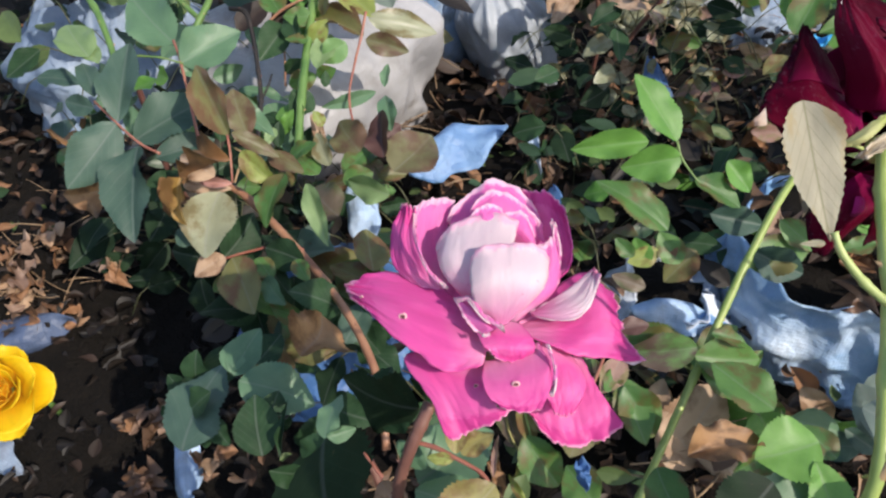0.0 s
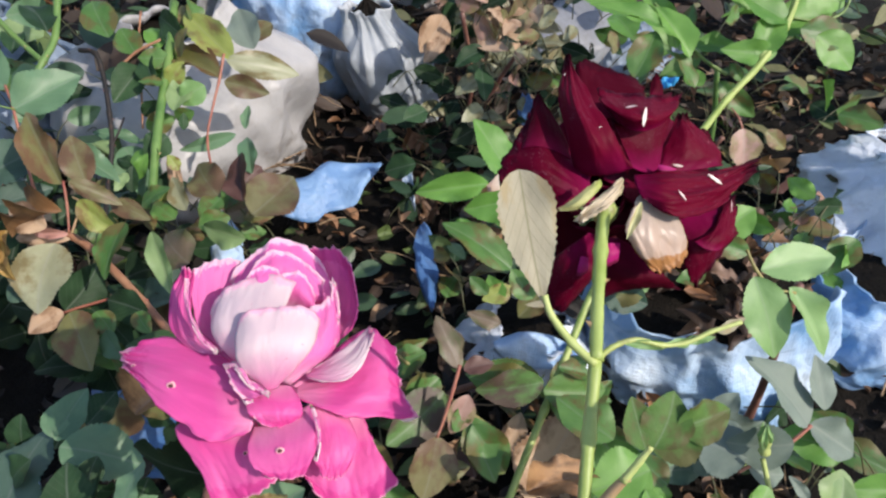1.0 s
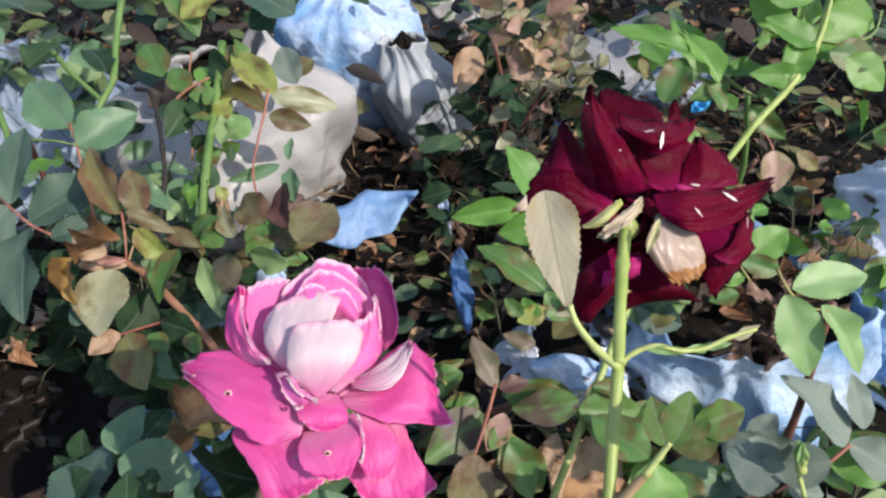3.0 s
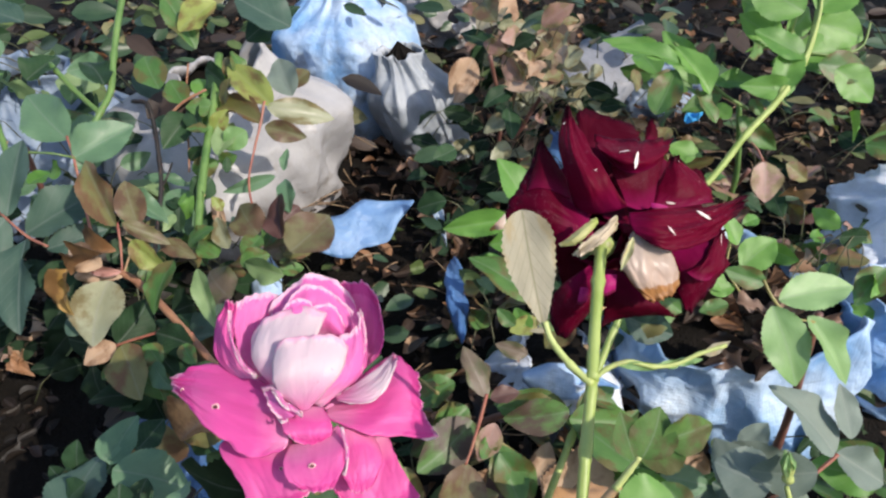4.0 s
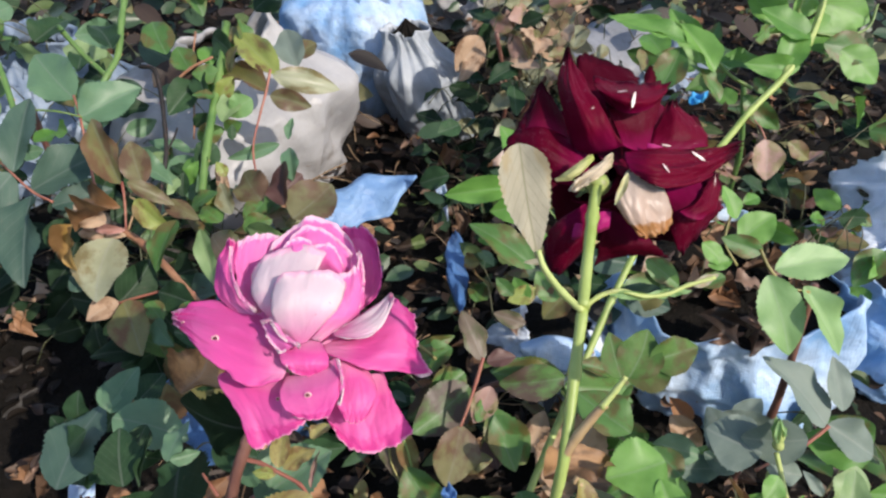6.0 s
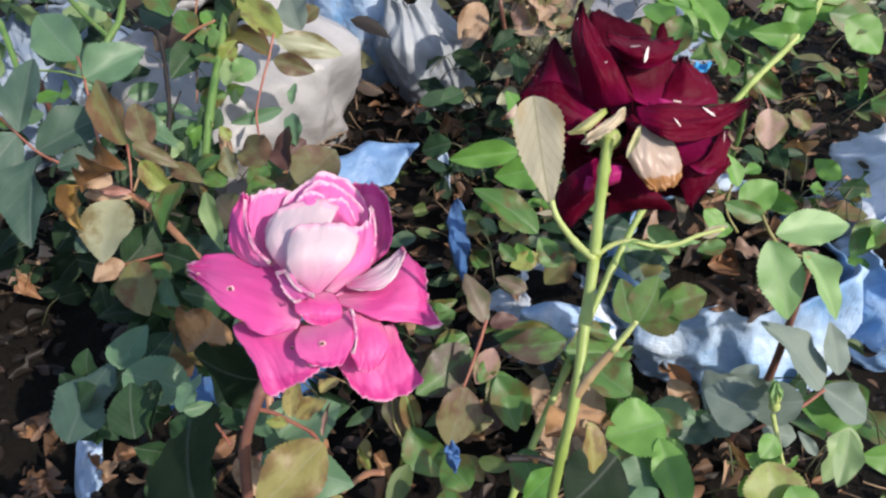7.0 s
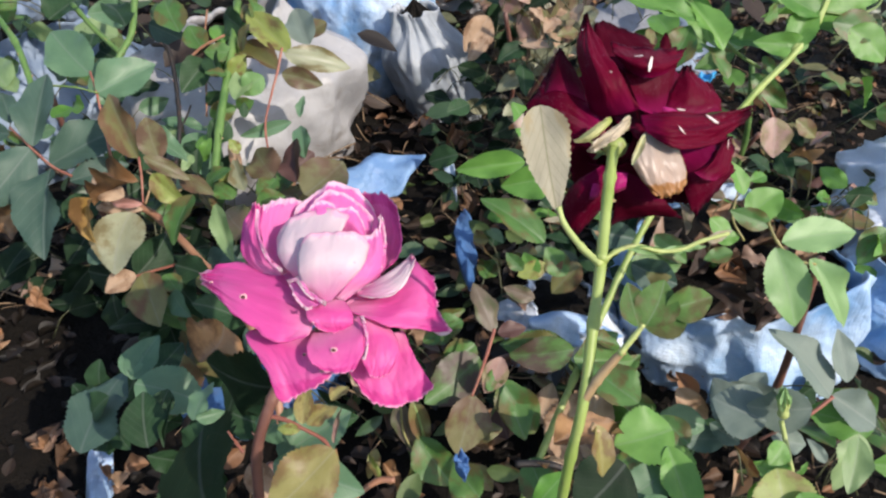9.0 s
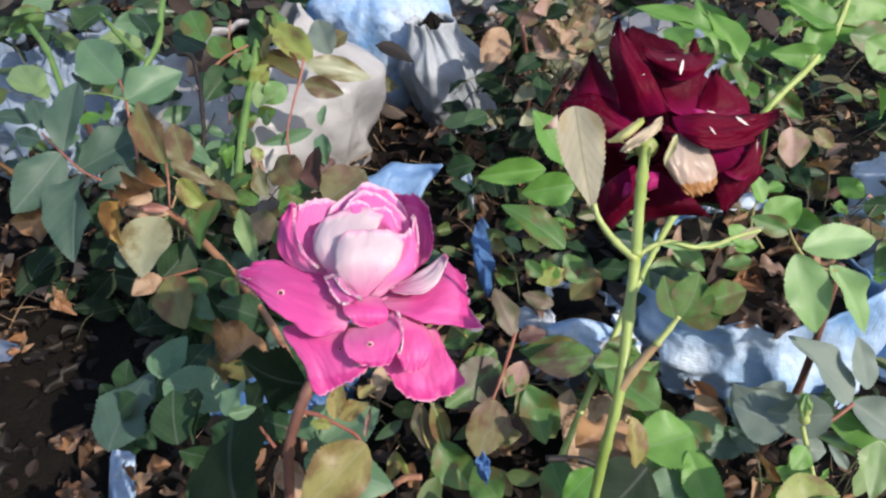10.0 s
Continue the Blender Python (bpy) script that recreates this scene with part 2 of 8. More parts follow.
PETAL = {
    "pink": petal_material("petal_magenta", (0.80, 0.29, 0.50), (0.70, 0.085, 0.335), (0.60, 0.045, 0.255), (0.50, 0.10, 0.22), rim_start=0.80, line=(0.86, 0.48, 0.62), streaks=0.15, through=0.2, mottle=0.25),
    "pink_rim": petal_material("petal_pink_pale_rim", (0.87, 0.48, 0.69), (0.86, 0.21, 0.57), (0.93, 0.65, 0.79), (0.55, 0.20, 0.25), rim_start=0.90, through=0.40, line=(0.90, 0.72, 0.80), streaks=0.15),
    "torn": petal_material("petal_torn_edge", (0.82, 0.48, 0.60), (0.84, 0.66, 0.70), (0.86, 0.74, 0.72), (0.45, 0.24, 0.20), spots=0.6, through=0.2),
    "pale": petal_material("petal_blush", (0.74, 0.20, 0.46), (0.71, 0.575, 0.615), (0.78, 0.40, 0.56), (0.60, 0.22, 0.34), root_end=0.60, spots=1.1, through=0.22, streaks=0.05, mottle=0.08),
    # three reds of one bloom, from shaded to lit: light put into petal colour
    "red": petal_material("petal_crimson_shaded", (0.13, 0.004, 0.030), (0.058, 0.0014, 0.009), (0.030, 0.001, 0.007), (0.030, 0.004, 0.010), 0.55, 0.16, 0.55, 0.86, shine=0.05, streaks=0.08, line=(0.018, 0.0007, 0.004)),
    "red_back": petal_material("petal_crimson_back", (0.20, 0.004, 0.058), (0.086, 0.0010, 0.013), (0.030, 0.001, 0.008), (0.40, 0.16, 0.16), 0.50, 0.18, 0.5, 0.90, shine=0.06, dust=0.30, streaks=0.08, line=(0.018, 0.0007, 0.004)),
    "red_lit": petal_material("petal_crimson_lit", (0.17, 0.003, 0.042), (0.112, 0.0012, 0.016), (0.030, 0.001, 0.008), (0.62, 0.40, 0.42), 0.48, 0.18, 0.3, 0.90, shine=0.07, dust=0.30, streaks=0.08, line=(0.018, 0.0007, 0.004)),
    "cream": petal_material("petal_faded_cream", (0.70, 0.63, 0.56), (0.68, 0.50, 0.40), (0.48, 0.19, 0.03), (0.55, 0.26, 0.09), 0.34, 0.45, root_end=0.6, rim_start=0.72, spots=0.4, shine=0.5),
    "sepal_lime": petal_material("sepal_lime", (0.36, 0.42, 0.10), (0.50, 0.50, 0.22), (0.62, 0.58, 0.36), (0.30, 0.25, 0.08), spots=0.7, through=0.2),
    "sepal_beige": petal_material("sepal_beige", (0.44, 0.36, 0.22), (0.62, 0.52, 0.38), (0.70, 0.62, 0.50), (0.30, 0.20, 0.08), spots=0.9, through=0.2),
    "glow": petal_material("petal_magenta_root", (0.60, 0.02, 0.24), (0.50, 0.012, 0.19), (0.16, 0.004, 0.03), (0.2, 0.01, 0.05), 0.5, 0.4, 0.5, 0.8),
    "yellow": petal_material("petal_yellow", (0.80, 0.38, 0.02), (0.84, 0.56, 0.010), (0.86, 0.62, 0.02), (0.78, 0.28, 0.03), 0.5, 0.3, 0.8, spots=0.4),
    "orange": petal_material("petal_orange_heart", (0.82, 0.28, 0.05), (0.84, 0.42, 0.02), (0.86, 0.56, 0.03), (0.70, 0.2, 0.05), 0.5, 0.3),
}


def soil_material():
    n = Nodes("dark_soil")
    c = n.noise(35.0, 8, rough=0.7)
    fine = n.noise(300.0, 4)
    # soil colours lowered further to stand in for shade on the ground
    colour = n.mix(n.ramp(c, (0.35, 0.0), (0.72, 1.0)), (0.005, 0.004, 0.003), (0.013, 0.010, 0.0075))
    colour = n.mix(n.math("MULTIPLY", n.ramp(fine, (0.6, 0.0), (0.75, 1.0)), 0.4), colour, (0.024, 0.016, 0.011))
    return n.finish(colour, 0.9, n.math("ADD", c, n.math("MULTIPLY", fine, 0.4)), 0.9, 0.012, specular=0.2)


def bag_material(name, base, worn_lit, dirt, weave=True):
    n = Nodes(name)
    cloud = n.noise(14.0, 5)
    colour = n.mix(n.ramp(cloud, (0.35, 0.0), (0.68, 1.0)), base, worn_lit)
    grime = n.math("MULTIPLY", n.noise(30.0, 6, rough=0.7), n.noise(7.0, 3))
    colour = n.mix(n.math("MULTIPLY", n.ramp(grime, (0.30, 0.0), (0.42, 1.0)), 0.65), colour, dirt)
    u, v = n.uv()
    if weave:
        warp = n.math("SINE", n.math("MULTIPLY", u, 2600.0))
        weft = n.math("SINE", n.math("MULTIPLY", v, 2600.0))
        cloth = n.math("MULTIPLY", n.math("ADD", warp, weft), 0.5)
        colour = n.mix(n.math("MULTIPLY", n.ramp(cloth, (0.2, 1.0), (0.75, 0.0)), 0.14), colour, base)
    folds = n.math("ABSOLUTE", n.math("SUBTRACT", n.noise(13.0, 3), 0.5))
    creases = n.math("ABSOLUTE", n.math("SUBTRACT", n.noise(38.0, 3), 0.5))
    height = n.math("ADD", n.math("MULTIPLY", folds, 1.6), n.math("ADD", n.math("MULTIPLY", creases, 0.8), n.math("MULTIPLY", n.noise(120.0, 3), 0.12)))
    if weave:
        height = n.math("ADD", height, n.math("MULTIPLY", cloth, 0.012))
    return n.finish(colour, 0.48, height, 0.7 if weave else 0.45, 0.010 if weave else 0.009, 0.10)


SOIL = soil_material()
BAG = {
    # first tone carries the bag's shaded blue, second its sunlit white
    "blue": bag_material("woven_blue_plastic", (0.17, 0.35, 0.62), (0.64, 0.75, 0.88), (0.16, 0.14, 0.13)),
    "mid": bag_material("woven_mid_blue_plastic", (0.07, 0.19, 0.44), (0.27, 0.43, 0.65), (0.14, 0.13, 0.13)),
    # deep blue, with shade put into it by lowering the paler tone
    "deep": bag_material("woven_shaded_deep_blue_plastic", (0.045, 0.13, 0.33), (0.11, 0.23, 0.45), (0.11, 0.10, 0.10)),
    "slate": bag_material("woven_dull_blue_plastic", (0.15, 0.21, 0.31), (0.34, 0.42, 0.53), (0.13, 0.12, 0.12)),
    "pale": bag_material("woven_pale_plastic", (0.58, 0.66, 0.78), (0.82, 0.86, 0.92), (0.20, 0.18, 0.17)),
    "white": bag_material("white_plastic", (0.33, 0.325, 0.335), (0.45, 0.445, 0.455), (0.22, 0.19, 0.17), False),
    "ash": bag_material("ash_grey_plastic", (0.17, 0.18, 0.20), (0.30, 0.31, 0.34), (0.12, 0.11, 0.10), False),
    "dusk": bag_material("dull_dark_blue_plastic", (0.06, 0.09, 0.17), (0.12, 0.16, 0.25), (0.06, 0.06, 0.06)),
    "cyan": bag_material("bright_blue_plastic", (0.03, 0.33, 0.70), (0.10, 0.45, 0.80), (0.05, 0.20, 0.40), False),
    "grey": bag_material("grey_white_plastic", (0.28, 0.31, 0.35), (0.44, 0.48, 0.53), (0.22, 0.20, 0.18), False),
}


# ---- making things ----
PLACED = {}


def attach(ob, parent, m=None):
    """Makes ob a part of parent, at the world pose m."""
    m = m or Matrix.Identity(4)
    ob.parent = parent
    ob.matrix_parent_inverse = PLACED[parent].inverted()
    ob.matrix_basis = m
    PLACED[ob] = m
    return ob


def thing(name, base, label, category, group="", kind=""):
    ob = new(name)
    ob.empty_display_size = 0.02
    ob.location = base
    PLACED[ob] = Matrix.Translation(base)
    return tagged(ob, label, category, group, kind)


def mesh_of(name, verts, faces, materials, uvs=None, slots=None, smooth=True):
    me = bpy.data.meshes.new(name)
    me.from_pydata(verts, [], faces)
    for m in materials:
        me.materials.append(m)
    if slots:
        me.polygons.foreach_set("material_index", slots)
    if uvs:
        layer = me.uv_layers.new(name="uv")
        flat = [c for f in faces for i in f for c in uvs[i]]
        layer.data.foreach_set("uv", flat)
    me.polygons.foreach_set("use_smooth", [smooth] * len(me.polygons))
    me.update()
    return me


def smooth_line(points, steps):
    """Points on a Catmull-Rom curve through the given ones."""
    p = [Vector(q) for q in points]
    p = [p[0] * 2 - p[1], *p, p[-1] * 2 - p[-2]]
    line = []
    for i in range(1, len(p) - 2):
        for k in range(steps):
            t = k / steps
            a, b, c, d = p[i - 1 : i + 3]
            line.append(0.5 * ((2 * b) + (c - a) * t + (2 * a - 5 * b + 4 * c - d) * t * t + (3 * b - a - 3 * c + d) * t**3))
    return line + [p[-2]]


def tube(name, points, r0, r1, material, steps=6, sides=9, lumps=0.12, seed=0):
    line = smooth_line(points, steps)
    rnd = random.Random(seed)
    verts, faces = [], []
    up = Vector((0.31, 0.2, 0.93))
    count = len(line)
    for i, q in enumerate(line):
        along = (line[min(i + 1, count - 1)] - line[max(i - 1, 0)]).normalized()
        side = along.cross(up).normalized()
        out = side.cross(along)
        r = r0 + (r1 - r0) * i / (count - 1)
        r *= 1 + lumps * (rnd.random() - 0.5) + (0.22 if i % (2 * steps) == steps else 0)
        for k in range(sides):
            a = math.tau * k / sides
            verts.append(q + (side * math.cos(a) + out * math.sin(a)) * r)
    for i in range(count - 1):
        for k in range(sides):
            j = (k + 1) % sides
            faces.append((i * sides + k, i * sides + j, (i + 1) * sides + j, (i + 1) * sides + k))
    faces.append(tuple(reversed(range(sides))))
    faces.append(tuple(range((count - 1) * sides, count * sides)))
    return mesh_of(name, verts, faces, [material])


def stalk(bush, points, radius, look_of):
    """A cane, or the stalk of a leaf, as a part of its bush."""
    cane = look_of.startswith(("cane", "twig"))
    name = ("cane" if look_of.startswith("cane") else "twig" if cane else "leaf")
    if cane and radius < 0.0016:
        name = "shoot"
    me = tube(name, points, radius, radius * (0.9 if cane else 0.7), STEM[look_of], seed=len(PLACED))
    ob = attach(new(name, me), bush)
    if cane and radius > 0.0018:
        line = smooth_line(points, 6)
        rnd = random.Random(len(PLACED))
        for i in range(4, len(line) - 2, 5):
            add_thorn(ob, line[i], line[i + 1] - line[i], radius, rnd)
    return ob


THORNS = {}


def add_thorn(cane, at, along, radius, rnd):
    key = cane.data.materials[0].name
    if key not in THORNS:
        verts = [(0.55 * math.cos(a) * (1 - t) ** 1.5, 1.6 * math.sin(a) * (1 - t) ** 1.5 - 0.9 * t * t, 1.9 * t)
                 for t in (0, 0.3, 0.7) for a in [math.tau * k / 6 for k in range(6)]] + [(0, -1.0, 2.1)]
        faces = [(r * 6 + k, r * 6 + (k + 1) % 6, r * 6 + 6 + (k + 1) % 6, r * 6 + 6 + k) for r in range(2) for k in range(6)]
        faces += [(12 + k, 12 + (k + 1) % 6, 18) for k in range(6)]
        THORNS[key] = mesh_of("thorn", verts, faces, [STEM["stalk_brown"] if "lime" in key or "green" in key else STEM["cane_dark"]])
    y = along.normalized()
    a = rnd.random() * math.tau
    side = y.cross(Vector((0.3, 0.2, 0.9))).normalized()
    z = (side * math.cos(a) + side.cross(y) * math.sin(a)).normalized()
    m = Matrix.Identity(4)
    m.col[0].xyz, m.col[1].xyz, m.col[2].xyz = y.cross(z) * 0.001, y * 0.001, z * 0.001
    m.translation = at + z * radius * 0.8
    attach(new("thorn", THORNS[key]), cane, m)


def leaf_form(seed, fold, droop, twist, wave, waist=0.84, blunt=0.78):
    """A toothed, pointed leaf of length 1 along y and width 1."""
    rnd = random.Random(seed)
    rows, cols = 36, 8
    verts, uvs, faces = [], [], []
    bend = rnd.uniform(-0.10, 0.10)
    for i in range(rows + 1):
        v = i / rows
        w = 0.5 * math.sin(math.pi * min(1.0, v**waist)) ** blunt if 0 < v < 1 else 0.012
        w = max(w, 0.012)
        tooth = 1.0 + (0.046 if i % 2 else -0.030) * rnd.uniform(0.3, 1.5)
        for j in range(cols + 1):
            u = 2 * j / cols - 1
            x = u * w * (tooth if abs(u) == 1 else 1.0)
            z = fold * abs(u) * w - droop * v * v - 0.05 * droop * u * u
            z += wave * 0.5 * math.sin(v * 9 + seed) * u * u * w + wave * 0.35 * math.sin(v * 15 + 2 * seed + u) * abs(u) ** 3 * w
            z += 0.005 * math.sin(14 * v - 5 * abs(u)) * abs(u) * (1 - abs(u)) * 4
            a = twist * v
            x, z = x * math.cos(a) - z * math.sin(a), x * math.sin(a) + z * math.cos(a)
            verts.append((x + bend * math.sin(v * math.pi) * 0.5, v, z))
            uvs.append((0.5 + u * w, v))
    for i in range(rows):
        for j in range(cols):
            a = i * (cols + 1) + j
            faces.append((a, a + 1, a + cols + 2, a + cols + 1))
    return verts, faces, uvs


FORMS = [leaf_form(s, f, d, t, w) for s, f, d, t, w in (
    (1, 0.14, 0.10, 0.10, 0.12), (2, 0.22, 0.18, -0.13, 0.16), (3, 0.10, 0.22, 0.18, 0.22), (4, 0.18, 0.07, -0.08, 0.12), (5, 0.32, 0.16, 0.20, 0.20))] + [leaf_form(6, 0.10, 0.05, 0.06, 0.12, 0.64, 0.92)]
DRY_FORMS = [leaf_form(s, f, d, t, w) for s, f, d, t, w in ((11, 0.9, 0.35, 0.7, 0.7), (12, 1.3, 0.5, -0.9, 0.9), (13, 0.7, 0.6, 0.5, 1.0))]
LEAF_MESHES = {}
picks = random.Random(5)


def leaf_mesh(look_of, n, dry):
    key = (look_of, n, dry)
    if key not in LEAF_MESHES:
        verts, faces, uvs = (DRY_FORMS if dry else FORMS)[n]
        LEAF_MESHES[key] = mesh_of("leaflet", verts, faces, [LEAF[look_of]], uvs)
    return LEAF_MESHES[key]


def leaf_pose(base, tip, width, lean, towards=(0.0, -0.66, 0.75)):
    """The pose of a leaf from base to tip, its face towards the light, leaning by so many degrees about its rib."""
    y = Vector(tip) - Vector(base)
    length = y.length
    y.normalize()
    x = y.cross(Vector(towards)).normalized()
    z = x.cross(y)
    a = radians(lean)
    x, z = x * math.cos(a) + z * math.sin(a), z * math.cos(a) - x * math.sin(a)
    m = Matrix.Identity(4)
    m.col[0].xyz, m.col[1].xyz, m.col[2].xyz = x * length * width, y * length, z * length
    m.translation = base
    return m


def leaflet(bush, twig, base, tip, width, look_of, lean=None):
    dry = look_of in ("br", "yb")
    n = picks.randrange(len(DRY_FORMS) if dry else 5)
    if look_of == "khaki":
        n = 5
    lean = picks.uniform(-26, 26) if lean is None else lean
    name = "leaflet" if twig else "leaf"
    return attach(new(name, leaf_mesh(look_of, n, dry)), twig or bush, leaf_pose(base, tip, width * 1.05, lean))


def petal_mesh(length, width, start, end, curve=0.0, root=0.004, lip=0.0, ruffle=0.1, point=0.0, seed=0, face="pink", back="pink", thick=0.0005):
    """One petal that grows from the flower's axis z towards +x. start, end: degrees from the axis at its root and tip; curve: how far it
    wraps round, as width over radius; lip: degrees by which its last part bends outwards."""
    nu, nv = 18, 22
    line, r, z = [], root, 0.0
    for i in range(nv + 1):
        v = i / nv
        s = v
        s = s * s * (3 - 2 * s)
        a = radians(start + (end - start) * s + lip * max(0.0, (v - 0.72) / 0.28) ** 2)
        line.append((r, z, a))
        r, z = r + math.sin(a) * length / nv, z + math.cos(a) * length / nv
    inner, outer, uvs = [], [], []
    for i in range(nv + 1):
        for j in range(nu + 1):
            u, v = 2 * j / nu - 1, i / nv
            n3 = noise.noise((u * 11.0 + seed, v * 11.0, seed * 0.7))
            reach = v * (1 - (0.20 + 0.16 * point) * abs(u) ** (2.6 - 1.5 * point)) * (1 + 0.035 * n3 * v**6)
            f = reach * nv
            k = min(int(f), nv - 1)
            q = f - k
            r, z, a = (line[k][n] * (1 - q) + line[k + 1][n] * q for n in range(3))
            w = 0.5 * width * (0.30 + 0.70 * math.sin(min(1.0, v / 0.62) * math.pi / 2) ** 1.1) * (1 - (0.12 + 0.55 * point) * max(0.0, (v - 0.6) / 0.4) ** 2)
            s = u * w
            if abs(curve) > 0.01:
                bow = curve / width
                side, lift = math.sin(bow * s) / bow, (1 - math.cos(bow * s)) / bow
            else:
                side, lift = s, 0.0
            n1 = noise.noise((u * 1.6 + seed * 7.3, v * 2.2, seed * 1.7))
            n2 = noise.noise((u * 4.0 - seed * 3.1, v * 4.5 + 5, seed * 2.9))
            n3 = noise.noise((u * 11.0 + seed, v * 11.0, seed * 0.7))
            lift += ruffle * width * 0.16 * n3 * (abs(u) ** 6 * v + max(0.0, (v - 0.8) / 0.2) ** 2)
            lift += ruffle * width * (0.55 * n1 * (0.3 + v) + 0.35 * n2 * (u * u + v**4))
            inx, inz = -math.cos(a), math.sin(a)
            x, h = r + inx * lift, z + inz * lift
            inner.append((x, side, h))
            outer.append((x - inx * thick, side, h - inz * thick))
            uvs.append((0.5 + 0.5 * u * (0.4 + 0.6 * v), v))
    count = len(inner)
    faces, slots = [], []
    for i in range(nv):
        for j in range(nu):
            a = i * (nu + 1) + j
            faces.append((a, a + 1, a + nu + 2, a + nu + 1))
            slots.append(0)
            faces.append(tuple(reversed([count + c for c in faces[-1]])))
            slots.append(1)
    ring = [j for j in range(nu + 1)] + [i * (nu + 1) + nu for i in range(1, nv + 1)] + [nv * (nu + 1) + j for j in range(nu - 1, -1, -1)] + [i * (nu + 1) for i in range(nv - 1, 0, -1)]
    for a, b in zip(ring, ring[1:] + ring[:1]):
        faces.append((b, a, count + a, count + b))
        slots.append(0)
    return mesh_of("petal", inner + outer, faces, [PETAL[face], PETAL[back]], uvs + uvs, slots)


def axis_pose(at, axis, ahead=(0, 1, 0)):
    """A pose whose z goes along axis, and whose y is as near to ahead as may be."""
    z = Vector(axis).normalized()
    x = Vector(ahead).cross(z).normalized()
    m = Matrix.Identity(4)
    m.col[0].xyz, m.col[1].xyz, m.col[2].xyz = x, z.cross(x), z
    m.translation = at
    return m


def add_petal(flower, m, azimuth, drop=0.0, tilt=0.0, **form):
    """A petal of flower, whose pose is m: azimuth in degrees from x to y, drop metres down the axis."""
    me = petal_mesh(**form)
    return attach(new("petal", me), flower, m @ pose(0, 0, -drop, 0, 0, azimuth) @ pose(0, 0, 0, tilt))


def hip_mesh(radius, material, length=1.3):
    """The swollen base of a flower."""
    prof = [(0.30, -1.0), (0.62, -0.9), (0.95, -0.6), (1.0, -0.25), (0.78, 0.05), (0.60, 0.2), (0.3, 0.25)]
    verts = [(radius * r * math.cos(math.tau * k / 14), radius * r * math.sin(math.tau * k / 14), radius * z * length) for r, z in prof for k in range(14)]
    faces = [(i * 14 + k, i * 14 + (k + 1) % 14, i * 14 + 14 + (k + 1) % 14, i * 14 + 14 + k) for i in range(len(prof) - 1) for k in range(14)]
    faces += [tuple(reversed(range(14))), tuple(range(len(verts) - 14, len(verts)))]
    return mesh_of("flower", verts, faces, [material])


# ---- the ground ----
def lumps(x, y):
    return 0.012 * noise.noise((x * 9, y * 9, 0.3)) + 0.006 * noise.noise((x * 31, y * 31, 1.7)) + 0.02 * noise.noise((x * 2.3, y * 2.3, 4.0))


def build_ground():
    near = [-0.75 + 0.0125 * i for i in range(121)]
    far = [-400, -120, -40, -14, -5, -2, -1.2, -0.9]
    xs = far + near + [-a for a in reversed(far)]
    ys = [a + 0.55 for a in xs]
    verts = [(x, y, lumps(x, y) if abs(x) < 1.3 and abs(y - 0.55) < 1.3 else -0.01) for y in ys for x in xs]
    n = len(xs)
    faces = [(j * n + i, j * n + i + 1, j * n + n + i + 1, j * n + n + i) for j in range(n - 1) for i in range(n - 1)]
    return tagged(new("ground", mesh_of("ground", verts, faces, [SOIL])), "dark soil under the rose bushes, darkened for shade, strewn with dry leaves", "soil", kind="structure")


ground = build_ground()


